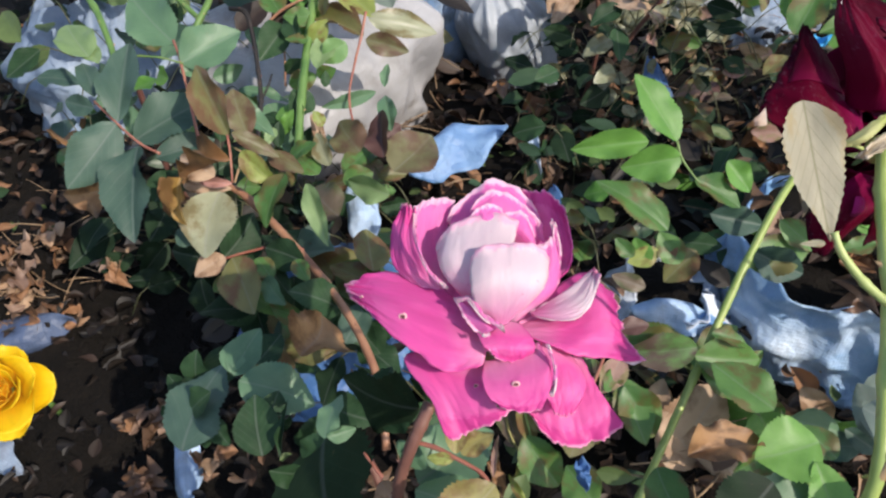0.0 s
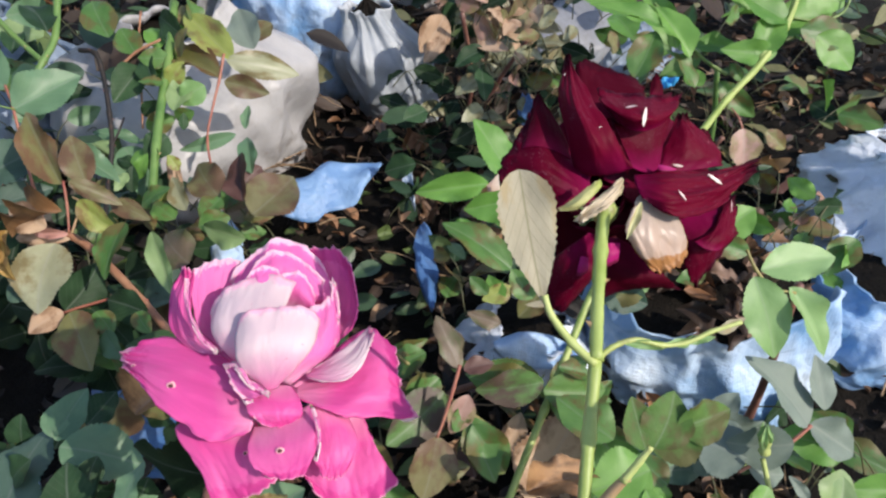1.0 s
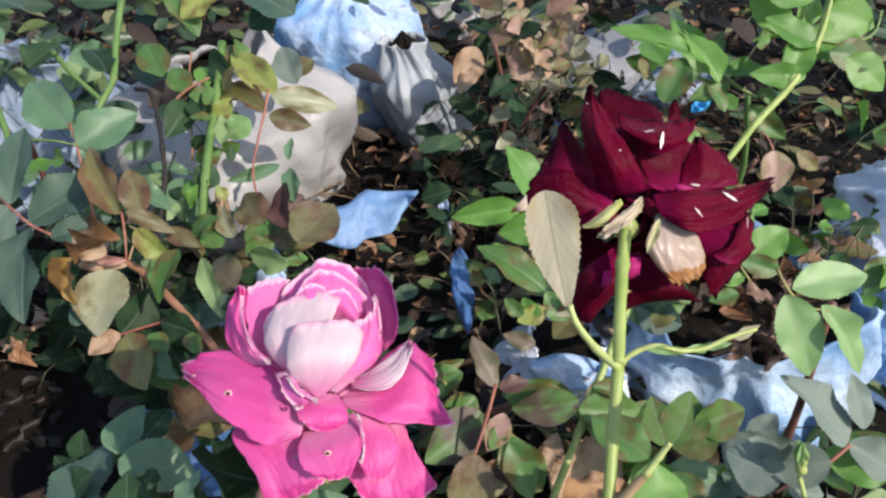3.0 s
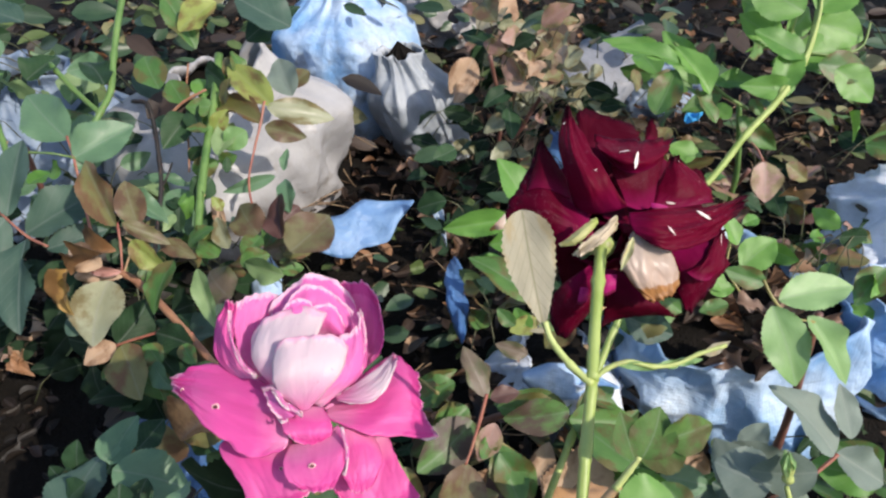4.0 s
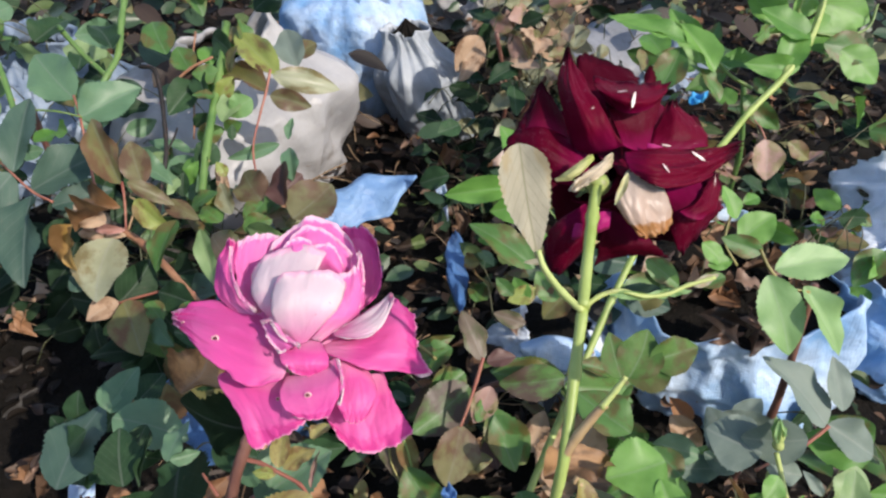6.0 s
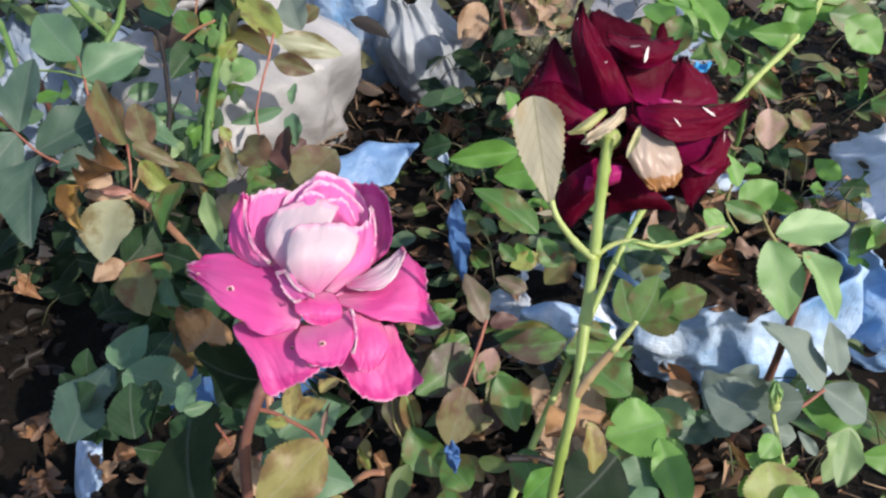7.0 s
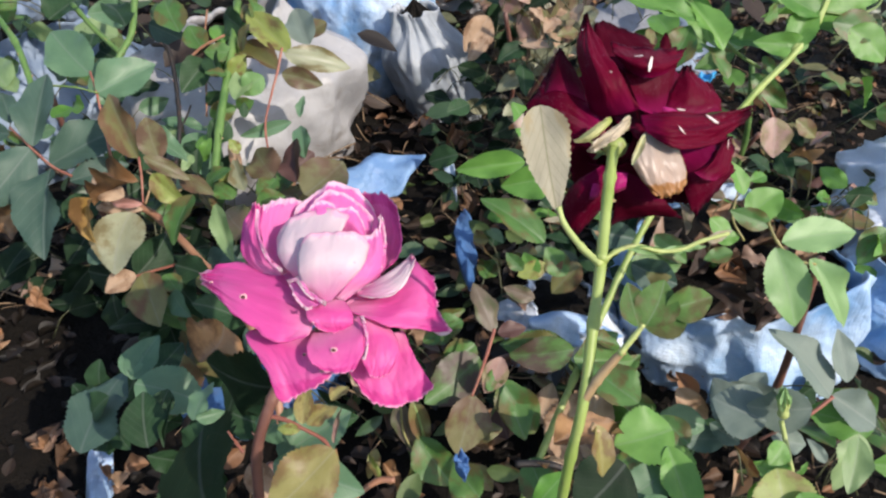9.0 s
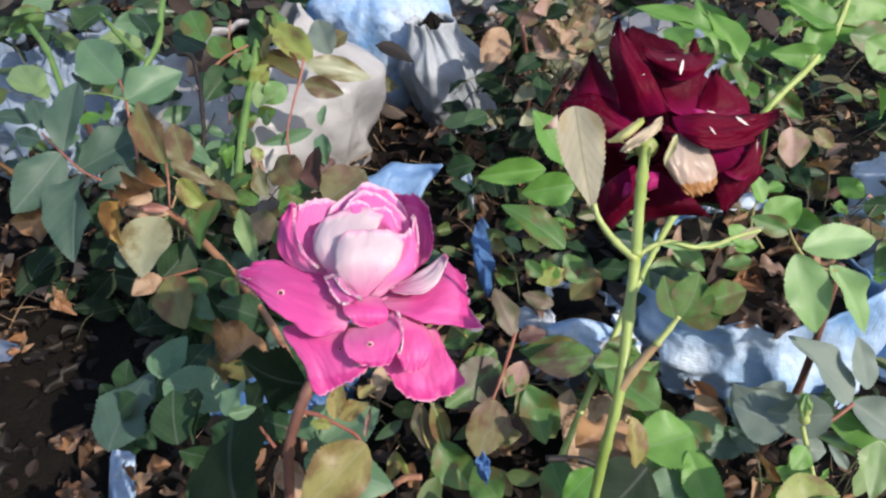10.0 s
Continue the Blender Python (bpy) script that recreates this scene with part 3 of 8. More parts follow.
def grow_bag(centre, radius, height, look_of, label, seed, lean=(0.0, 0.0), flare=0.1, filled=0.82, sag=0.25, turn=0.0, neck=0.85, crumpled=1.0, boxy=0.0, shoulder=0.45, ears=0.0):
    """A plastic bag full of soil: creased sides, an uneven rim folded out, soil inside."""
    cx, cy = centre
    base = thing("grow_bag", (cx, cy, 0.0), label, "grow bag", "grow bags")
    rnd = random.Random(seed)
    around = 150
    ph = [rnd.uniform(0, math.tau) for _ in range(6)]

    def ring(t, inset=0.0):
        """t: 0 at the ground, 1 at the rim."""
        row = []
        for k in range(around):
            a = math.tau * k / around
            fold = 0.05 * math.sin(2 * a + ph[0]) + 0.05 * math.sin(3 * a + ph[1] + t) + 0.025 * math.sin(7 * a + ph[2] - 2 * t)
            crease = noise.noise((math.cos(a) * 1.5 + seed, math.sin(a) * 1.5, t * 2.2)) * 0.16 - abs(noise.noise((math.cos(a) * 2.6 + seed, math.sin(a) * 2.6, t * 2.8 + a))) * 0.16
            cells = noise.voronoi((math.cos(a) * 1.9 + seed, math.sin(a) * 1.9, t * 2.6 + 0.7 * math.sin(a)))[0]
            crumple = noise.voronoi((math.cos(a) * 4.2 + seed, math.sin(a) * 4.2, t * 5.5))[0]
            crease += crumpled * (0.07 - 0.20 * (cells[1] - cells[0]) - 0.07 * (crumple[1] - crumple[0]))
            close = max(0.0, (t - shoulder) / (1 - shoulder))
            belly = (1 + 0.10 * math.sin(t * math.pi)) * (1 - (1 - neck) * close * close * (3 - 2 * close)) + flare * max(0, t - 0.85) * 4
            r = radius * (belly + fold * (0.25 + 0.75 * t) + crease) * (1 + boxy * (1 / (abs(math.cos(a)) ** 5 + abs(math.sin(a)) ** 5) ** 0.2 - 1)) - inset
            rim = 1 - sag * (0.5 + 0.5 * math.sin(a * 2 + ph[4])) * t * t + 0.07 * noise.noise((math.cos(a) * 2 + seed, math.sin(a) * 2, 9)) * t**3 + ears * max(0.0, math.cos(a - 0.785)) ** 8 * t**4
            x, y = r * math.cos(a + turn), r * math.sin(a + turn)
            row.append((cx + x + lean[0] * t * height, cy + y + lean[1] * t * height, -0.01 + height * t * rim))
        return row

    rows = [ring(i / 40) for i in range(41)]
    rows += [ring(1.0, 0.0015), *[ring(1 - i / 40, 0.003 + 0.0005 * i) for i in range(1, 12)]]
    verts = [p for row in rows for p in row]
    faces, uvs = [], []
    for i, row in enumerate(rows):
        for k in range(around):
            uvs.append((k / around * math.tau * radius, i / 40 * height))
    for i in range(len(rows) - 1):
        for k in range(around):
            j = (k + 1) % around
            faces.append((i * around + k, i * around + j, (i + 1) * around + j, (i + 1) * around + k))
    attach(new("bag_body", mesh_of("bag_body", verts, faces, [BAG[look_of]], uvs)), base)
    edge = ring(filled, 0.004)
    mid = Vector((cx + lean[0] * filled * height, cy + lean[1] * filled * height, height * filled * (1 - sag * 0.4)))
    tops, tri = [], []
    for s in range(9):
        f = s / 8
        for k in range(around):
            p = mid.lerp(Vector(edge[k]), f)
            tops.append((p.x, p.y, min(p.z, mid.z + 0.01) + lumps(p.x * 2 + seed, p.y * 2) * (1 - f)))
    for s in range(8):
        for k in range(around):
            j = (k + 1) % around
            tri.append((s * around + k, s * around + j, (s + 1) * around + j, (s + 1) * around + k))
    attach(new("bag_soil", mesh_of("bag_soil", tops, tri, [SOIL])), base)
    return base


# ---- grow bags and scraps of plastic ----
WHITE = "creased white plastic grow bag full of soil on the ground"
BLUE = "faded light blue woven plastic grow bag filled with soil"
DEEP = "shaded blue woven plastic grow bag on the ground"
grow_bag((-0.176, 0.765), 0.118, 0.195, "white", WHITE, 3, sag=0.06, neck=0.34, filled=0.86, crumpled=0.42, lean=(0.05, 0.05), boxy=1.0, turn=-0.70, shoulder=0.72, ears=0.25)
grow_bag((0.104, 0.905), 0.058, 0.175, "grey", "dirty grey-white plastic grow bag leaning among dead leaves", 7, lean=(-0.30, -0.1), sag=0.05, neck=0.4, filled=0.92, shoulder=0.6, crumpled=0.6)
grow_bag((-0.030, 1.02), 0.105, 0.23, "blue", BLUE, 11, sag=0.05, neck=0.35, filled=0.9, shoulder=0.7, crumpled=0.7)
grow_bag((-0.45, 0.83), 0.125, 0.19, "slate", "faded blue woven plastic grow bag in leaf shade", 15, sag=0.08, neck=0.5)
grow_bag((0.364, 0.418), 0.106, 0.116, "blue", BLUE, 18, sag=0.03, filled=0.88, flare=0.03, neck=0.92, crumpled=0.7, turn=-1.72, ears=0.34)
grow_bag((0.672, 0.515), 0.130, 0.190, "pale", "pale crumpled blue-white plastic grow bag in the sun", 23, sag=0.3, neck=0.6, crumpled=2.8)
grow_bag((0.205, 0.405), 0.058, 0.080, "pale", "small pale blue-white plastic grow bag under rose leaves", 27, sag=0.2, filled=0.9, neck=0.6, crumpled=1.5)
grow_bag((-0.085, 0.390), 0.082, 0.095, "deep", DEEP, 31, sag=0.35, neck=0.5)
grow_bag((0.47, 1.08), 0.11, 0.11, "slate", "grey plastic grow bag half hidden by dead leaves", 41, sag=0.1, neck=0.3, filled=0.95)
grow_bag((0.575, 0.425), 0.088, 0.105, "blue", BLUE, 44, sag=0.10, neck=0.7, filled=0.9)
grow_bag((0.16, 1.42), 0.12, 0.16, "white", WHITE, 47, sag=0.08, neck=0.5, filled=0.95)


def scrap(a, b, width, look_of, label, seed, lift=0.004):
    """A torn strip of woven plastic from a to b."""
    a, b = Vector(a), Vector(b)
    along = b - a
    side = along.cross(Vector((0, -0.5, 0.85))).normalized()
    up = side.cross(along).normalized()
    rows, cols = 24, 8
    verts, uvs, faces = [], [], []
    for i in range(rows + 1):
        for j in range(cols + 1):
            t, u = i / rows, 2 * j / cols - 1
            w = 0.5 * width * (1 + 0.35 * noise.noise((t * 4, seed, 0))) * min(1, 0.25 + 3 * t, 0.12 + 2.2 * (1 - t))
            h = 0.006 * noise.noise((t * 5, u * 1.5, seed)) + 0.004 * math.sin(u * 2 + t * 6 + seed) - 0.25 * w * u * u
            verts.append(a + along * t + side * (u * w) + up * (h + lift))
            uvs.append((u * w, t * along.length))
    for i in range(rows):
        for j in range(cols):
            k = i * (cols + 1) + j
            faces.append((k, k + 1, k + cols + 2, k + cols + 1))
    ob = tagged(new("plastic_scrap", mesh_of("plastic_scrap", verts, faces, [BAG[look_of]], uvs)), label, "plastic scrap", "plastic scraps")
    thick = ob.modifiers.new("thickness", "SOLIDIFY")
    thick.thickness = 0.0006
    return ob


# ---- flowers ----
def draped(flower, m, left, mid, right, face, back, seed, ruffle=1.0, rim=0.0, thick=0.45, square=2.0, holes=(), nicks=(), name="petal"):
    """A petal spread between three ribs, each from root to tip, in millimetres of the pose m, whose z faces the viewer's side.
    ruffle: how uneven it is; rim: millimetres by which its tip turns out; square: how full its corners are; holes: (across, along, millimetres)
    where insects have bitten it; nicks: (across, along, millimetres, degrees) of pale scratches."""
    nv = 36
    ribs = []
    for rib in (left, mid, right):
        line = smooth_line(rib, 12)
        last = len(line) - 1
        ribs.append([line[min(int(last * i / nv), last - 1)].lerp(line[min(int(last * i / nv), last - 1) + 1], last * i / nv - min(int(last * i / nv), last - 1)) for i in range(nv + 1)])
    nu = 36
    size = max((ribs[0][nv] - ribs[0][0]).length, (ribs[1][nv] - ribs[1][0]).length, (ribs[2][nv // 2] - ribs[0][nv // 2]).length)
    rows = []
    for i in range(nv + 1):
        v = i / nv
        row = []
        for j in range(nu + 1):
            s = 2 * j / nu - 1
            q = abs(s) ** square
            p = ribs[0][i] * ((q - s) / 2) + ribs[1][i] * (1 - q) + ribs[2][i] * ((q + s) / 2)
            n1 = noise.noise((s * 1.5 + seed * 7.3, v * 1.9, seed * 1.7))
            n2 = noise.noise((s * 3.6 - seed * 3.1, v * 4.2 + 5, seed * 2.9))
            n3 = noise.noise((s * 10.0 + seed, v * 10.0, seed * 0.7))
            n4 = noise.noise((s * 7.0 + seed * 1.3, v * 1.1, seed * 4.1))
            n5 = noise.noise((s * 22.0 + seed, v * 22.0, seed * 1.9))
            crease = max(0.0, 0.10 - abs(noise.noise((s * 1.9 + seed * 5.7, v * 1.5 + s * 0.7, seed * 3.3)))) / 0.10
            edge = max(abs(s), v) ** 8
            p = p + Vector((0, 0, 1)) * (ruffle * size * (0.050 * n1 * (0.3 + v) + 0.026 * n2 * (0.4 + edge) + 0.012 * n3 * (0.35 + edge) + 0.007 * n4 * v - 0.011 * crease * (0.4 + v)))
            p = p + (p - ribs[1][i // 2]) * (edge * (0.05 * n2 + 0.05 * n3 + 0.016 * n5) * ruffle * (0.2 + v))
            p = p + Vector((0, 0.25, 1)) * (rim * (0.7 + 0.8 * n2) * max(0.0, (max(v, abs(s) * (0.35 + 0.65 * v)) - 0.84) / 0.16) ** 2)
            row.append(p)
        rows.append(row)
    inner, outer, uvs = [], [], []
    for i in range(nv + 1):
        for j in range(nu + 1):
            across = rows[i][min(j + 1, nu)] - rows[i][max(j - 1, 0)]
            along = rows[min(i + 1, nv)][j] - rows[max(i - 1, 0)][j]
            out = across.cross(along)
            out = out.normalized() if out.length > 1e-9 else Vector((0, 0, 1))
            out = -out if out.z < 0 else out
            s, v = 2 * j / nu - 1, i / nv
            inner.append(rows[i][j] * 0.001)
            outer.append((rows[i][j] - out * thick) * 0.001)
            uvs.append((0.5 + 0.5 * s * (0.4 + 0.6 * v), max(v, 0.99 * abs(s) ** 12 * v**0.3)))
    count = len(inner)
    faces, slots = [], []
    for i in range(nv):
        for j in range(nu):
            k = i * (nu + 1) + j
            faces.append((k, k + 1, k + nu + 2, k + nu + 1))
            slots.append(0)
            faces.append(tuple(reversed([count + e for e in faces[-1]])))
            slots.append(1)
    ring = [j for j in range(nu + 1)] + [i * (nu + 1) + nu for i in range(1, nv + 1)] + [nv * (nu + 1) + j for j in range(nu - 1, -1, -1)] + [i * (nu + 1) for i in range(nv - 1, 0, -1)]
    for k, l in zip(ring, ring[1:] + ring[:1]):
        faces.append((l, k, count + k, count + l))
        slots.append(0)
    verts, uvs = inner + outer, uvs + uvs
    for s, v, width in holes:
        spot = Vector(inner[round(v * nv) * (nu + 1) + round((s + 1) * nu / 2)])
        lift = Vector((0, 0, 0.0009))
        start = len(verts)
        for ring_size, up in ((1.35, 0.2), (1.05, 0.7), (0.8, 0.65), (0.0, 0.6)):
            for k in range(10):
                a = math.tau * k / 10
                wobble = width * ring_size * (1 + 0.35 * noise.noise((math.cos(a) * 1.7 + s * 9, math.sin(a) * 1.7, v * 9)))
                verts.append(spot + lift * up + Vector((math.cos(a) * 1.25, math.sin(a), 0)) * wobble * 0.0005)
                uvs.append((0.5, 0.5))
        for n in range(3):
            for k in range(10):
                j = (k + 1) % 10
                faces.append((start + n * 10 + k, start + n * 10 + j, start + n * 10 + 10 + j, start + n * 10 + 10 + k))
                slots.append(2 if n < 2 else 3)
    for s, v, length, turn in nicks:
        i, j = round(v * nv), round((s + 1) * nu / 2)
        spot = Vector(inner[i * (nu + 1) + j])
        across = (rows[i][min(j + 1, nu)] - rows[i][max(j - 1, 0)]).normalized()
        along = (rows[min(i + 1, nv)][j] - rows[max(i - 1, 0)][j]).normalized()
        up = across.cross(along).normalized()
        up = -up if up.z < 0 else up
        way = Vector((math.cos(radians(turn)), math.sin(radians(turn)), 0))
        way = (way - up * way.dot(up)).normalized()
        side = up.cross(way)
        start = len(verts)
        for n in range(7):
            t = n / 6
            wide = 0.11 * length * math.sin(math.pi * (0.08 + 0.84 * t)) * (1 + 0.5 * noise.noise((t * 5, s * 7, v * 7)))
            for k in (-1, 1):
                verts.append(spot + (way * (length * (t - 0.5)) + side * (k * wide) + up * 0.5) * 0.001)
                uvs.append((0.5, 0.5))
        for n in range(6):
            faces.append((start + 2 * n, start + 2 * n + 1, start + 2 * n + 3, start + 2 * n + 2))
            slots.append(2)
    skins = [PETAL[face], PETAL[back]] + ([STEM["bite_rim"] if holes else STEM["scratch"], STEM["bite_heart"]] if holes or nicks else [])
    return attach(new(name, mesh_of(name, verts, faces, skins, uvs, slots)), flower, m)


VIEWER, UPWARD = (-0.0141, -0.7563, 0.6541), (0.0180, 0.6539, 0.7564)


def pink_flower(bush):
    face = axis_pose((0.0303, 0.1409, 0.3280), VIEWER, UPWARD)
    heart = axis_pose((0.0301, 0.1318, 0.3359), (0.05, 0.30, 1.0))
    flower = attach(new("flower", hip_mesh(0.0062, STEM["stalk_green"])), bush, heart @ pose(0, 0, -0.018))
    # heart behind
    draped(flower, face, [(-20.3, -10.1, -8.0), (-22.0, -0.4, -10.0), (-22.1, 11.9, -16.0)], [(-0.3, -12.2, -4.3), (-0.7, -0.3, -7.0), (-2.1, 11.9, -16.1)], [(21.2, -9.9, -6.0), (20.9, -0.4, -10.0), (19.1, 11.9, -18.0)], "pink_rim", "pink", 1)
    # right back of the cup
    draped(flower, face, [(10.5, 8.1, -16.0), (13.8, 24.6, -20.0), (10.9, 41.0, -24.0)], [(18.4, 6.9, -11.3), (24.6, 24.3, -14.0), (21.2, 41.1, -19.9)], [(22.4, 8.2, -6.0), (29.4, 16.7, -8.0), (27.9, 32.4, -14.0)], "pink", "pink_rim", 2, ruffle=1.3)
    # left back of the cup
    draped(flower, face, [(-16.0, 6.8, 3.0), (-22.3, 13.1, 2.0), (-26.4, 21.5, -2.0), (-29.2, 33.1, -6.0)], [(-14.7, 8.5, -3.3), (-21.0, 15.9, -5.0), (-23.2, 27.5, -7.9), (-21.6, 37.8, -10.9)], [(-12.7, 11.3, -10.0), (-15.2, 20.7, -12.0), (-15.0, 30.2, -13.0), (-12.7, 37.4, -15.0)], "pink_rim", "pink", 3, ruffle=0.8)
    # arcs
    draped(flower, face, [(-13.3, 11.9, -16.0), (-15.2, 21.6, -8.0), (-15.0, 30.4, -12.0)], [(0.4, 11.9, -16.6), (2.6, 32.7, -9.4), (1.5, 45.1, -15.3)], [(15.5, 11.9, -16.0), (19.8, 21.8, -12.0), (17.6, 33.3, -18.0)], "pink_rim", "pink_rim", 4, rim=1.6)
    draped(flower, face, [(-9.7, 16.8, -10.0), (-9.3, 27.5, -4.0), (-5.1, 36.3, -6.0)], [(1.3, 16.8, -10.0), (4.5, 32.3, -4.1), (5.0, 40.1, -8.0)], [(11.1, 14.3, -10.0), (16.6, 21.5, -6.0), (17.5, 29.7, -10.0)], "pink_rim", "pink_rim", 5, rim=1.4)
    draped(flower, face, [(-6.7, 21.3, 0.0), (-6.6, 25.8, 4.0), (-7.7, 30.5, 4.0)], [(-2.0, 21.3, 0.0), (-1.1, 29.2, 5.5), (-1.7, 35.4, 3.3)], [(2.7, 21.3, 0.0), (4.8, 28.1, 5.0), (5.0, 32.4, 2.0)], "pink_rim", "pink_rim", 6, rim=1.0, ruffle=1.3)
    draped(flower, face, [(2.4, 21.4, -2.0), (4.3, 27.0, 3.0), (4.7, 32.0, 2.0)], [(8.4, 20.2, -2.0), (10.2, 27.0, 3.2), (10.8, 32.9, 0.0)], [(13.2, 16.6, -2.0), (15.7, 20.1, 2.0), (15.0, 25.2, -2.0)], "pink_rim", "pink_rim", 7, rim=1.0)
    # left of the cup, its edge rolled out
    draped(flower, face, [(-19.3, 2.4, 2.0), (-33.3, 13.0, -2.0), (-35.1, 25.8, -6.0), (-32.1, 34.9, -10.0)], [(-17.7, 3.4, 3.9), (-28.0, 13.0, 2.5), (-30.9, 23.7, -1.1), (-29.8, 34.7, -7.0)], [(-16.3, 7.7, 4.0), (-22.8, 15.1, 5.0), (-26.4, 23.6, 2.0), (-26.9, 33.8, -5.0)], "pink", "pink_rim", 8, rim=2.0, ruffle=1.2)
    # right side of the bud
    draped(flower, face, [(5.3, -2.4, 10.0), (11.5, 5.1, 14.0), (13.5, 12.9, 12.0), (14.6, 21.7, 6.0)], [(7.1, -3.0, 10.6), (19.0, 6.1, 10.5), (21.5, 15.3, 6.8), (20.4, 24.8, 1.9)], [(8.1, -3.2, 10.0), (21.9, 6.6, 4.0), (23.7, 17.8, -2.0), (21.4, 30.3, -4.0)], "pink_rim", "pink", 9, rim=1.6)
    # closed bud
    draped(flower, face, [(-4.2, -0.1, 8.0), (-12.2, 8.0, 12.0), (-16.7, 13.9, 10.0), (-18.7, 20.1, 4.0)], [(-1.5, 0.0, 11.4), (-7.6, 9.8, 16.5), (-10.0, 19.4, 14.2), (-7.7, 30.8, 4.5)], [(3.2, 0.6, 14.0), (4.4, 11.3, 18.0), (6.1, 19.8, 15.0), (9.8, 30.0, 3.0)], "pale", "pink_rim", 10, ruffle=0.6, rim=0.8, square=2.8)
    draped(flower, face, [(2.0, -2.3, 20.0), (-4.5, 3.0, 22.0), (-6.6, 9.8, 23.0), (-7.0, 18.4, 19.0)], [(3.7, -2.9, 20.4), (5.3, 5.7, 25.4), (6.3, 13.9, 25.4), (6.4, 23.0, 18.6)], [(5.6, -2.1, 20.0), (12.2, 4.6, 23.0), (17.3, 10.8, 21.0), (18.8, 18.5, 14.0)], "pale", "pink_rim", 11, ruffle=0.55, rim=0.9, square=4.0)
    # torn and curled edges
    draped(flower, face, [(-26.2, 32.1, 7.0), (-26.1, 26.1, 8.0), (-24.3, 19.1, 9.0), (-20.4, 12.1, 11.0), (-15.2, 8.0, 12.0)], [(-25.6, 32.1, 7.6), (-25.5, 26.1, 8.6), (-23.8, 19.3, 9.6), (-19.9, 12.3, 11.6), (-14.8, 8.2, 12.6)], [(-25.4, 31.9, 7.0), (-25.4, 26.1, 8.0), (-23.6, 19.5, 9.0), (-19.7, 12.8, 11.0), (-14.8, 8.5, 12.0)], "torn", "pink_rim", 12, ruffle=1.6, name='torn_edge')
    draped(flower, face, [(-11.4, 5.0, 19.0), (-6.6, 5.8, 21.0), (-2.1, 1.0, 24.0), (4.0, -2.8, 26.0)], [(-11.0, 4.6, 19.6), (-6.6, 5.2, 21.9), (-2.1, 0.4, 25.2), (3.9, -3.2, 26.6)], [(-10.7, 4.1, 19.0), (-7.2, 4.6, 21.0), (-2.5, -0.0, 25.0), (3.4, -3.4, 26.0)], "torn", "pink_rim", 13, ruffle=2.2, name='torn_edge')
    draped(flower, face, [(-3.8, -3.8, 27.0), (-2.4, -4.7, 29.0), (-0.4, -4.1, 28.0)], [(-3.7, -4.1, 27.6), (-2.3, -5.0, 29.6), (-0.3, -4.5, 28.6)], [(-3.6, -4.6, 27.0), (-2.2, -5.5, 29.0), (-0.4, -4.8, 28.0)], "torn", "pink_rim", 14, ruffle=2, name='torn_edge')
    draped(flower, face, [(17.1, -7.4, 27.0), (18.5, -11.9, 29.0), (19.2, -16.8, 30.0), (18.2, -21.8, 30.0)], [(17.3, -7.4, 27.3), (18.9, -11.9, 29.6), (19.6, -16.8, 30.6), (18.5, -21.8, 30.3)], [(17.5, -7.4, 27.0), (19.1, -11.9, 29.0), (19.8, -16.8, 30.0), (18.8, -21.8, 30.0)], "torn", "pink_rim", 15, ruffle=2.2, name='torn_edge')
    draped(flower, face, [(20.6, 30.1, -2.0), (22.1, 24.8, 0.0), (22.7, 18.0, 2.0), (21.6, 9.1, 6.0)], [(21.3, 30.1, -1.4), (22.6, 24.8, 0.6), (23.2, 18.0, 2.6), (21.9, 9.1, 6.6)], [(21.9, 29.9, -2.0), (23.0, 24.8, 0.0), (23.6, 18.0, 2.0), (22.3, 9.1, 6.0)], "torn", "pink_rim", 16, ruffle=1.8, name='torn_edge')
    # right side
    draped(flower, face, [(13.3, -0.2, 10.0), (20.1, 4.4, 10.0), (28.0, 9.7, 8.0), (33.9, 14.2, 6.0)], [(13.7, -0.3, 11.7), (22.8, 2.3, 15.1), (30.0, 6.2, 13.8), (34.9, 13.9, 8.0)], [(14.2, -0.6, 13.0), (23.5, -1.3, 18.0), (31.5, 2.5, 17.0), (35.6, 12.3, 10.0)], "pale", "pink", 17, rim=1.2)
    draped(flower, face, [(8.5, -3.7, 8.0), (21.4, 5.8, -4.0), (33.3, 11.9, -8.0), (43.7, 6.4, -6.0)], [(10.1, -5.2, 12.2), (23.6, -3.0, 11.1), (36.0, -1.0, 9.4), (45.0, -6.2, 5.5)], [(10.4, -6.1, 15.0), (21.1, -9.4, 22.0), (30.9, -12.8, 22.0), (49.8, -13.8, 14.0)], "pink", "pink_rim", 18, rim=1.8, ruffle=1.4)
    draped(flower, face, [(40.1, -12.2, 14.0), (44.6, -12.4, 14.5), (49.7, -13.6, 14.0)], [(40.3, -12.9, 13.7), (44.9, -14.0, 14.5), (49.6, -14.5, 13.7)], [(40.6, -13.2, 13.0), (45.7, -15.8, 14.0), (49.4, -15.2, 13.0)], "pale", "pink", 19, ruffle=0.4)
    # lower right
    draped(flower, face, [(17.5, -18.3, 6.0), (12.9, -24.4, 12.0), (12.2, -29.4, 16.0), (15.2, -33.7, 18.0)], [(25.6, -16.0, 5.9), (25.9, -24.4, 12.2), (26.2, -32.7, 16.1), (28.5, -41.7, 17.8)], [(31.3, -15.0, 4.0), (34.4, -21.3, 10.0), (38.4, -27.6, 13.0), (42.9, -34.1, 15.0)], "pink", "pink_rim", 20, rim=1.0, ruffle=1.2, square=2.8)
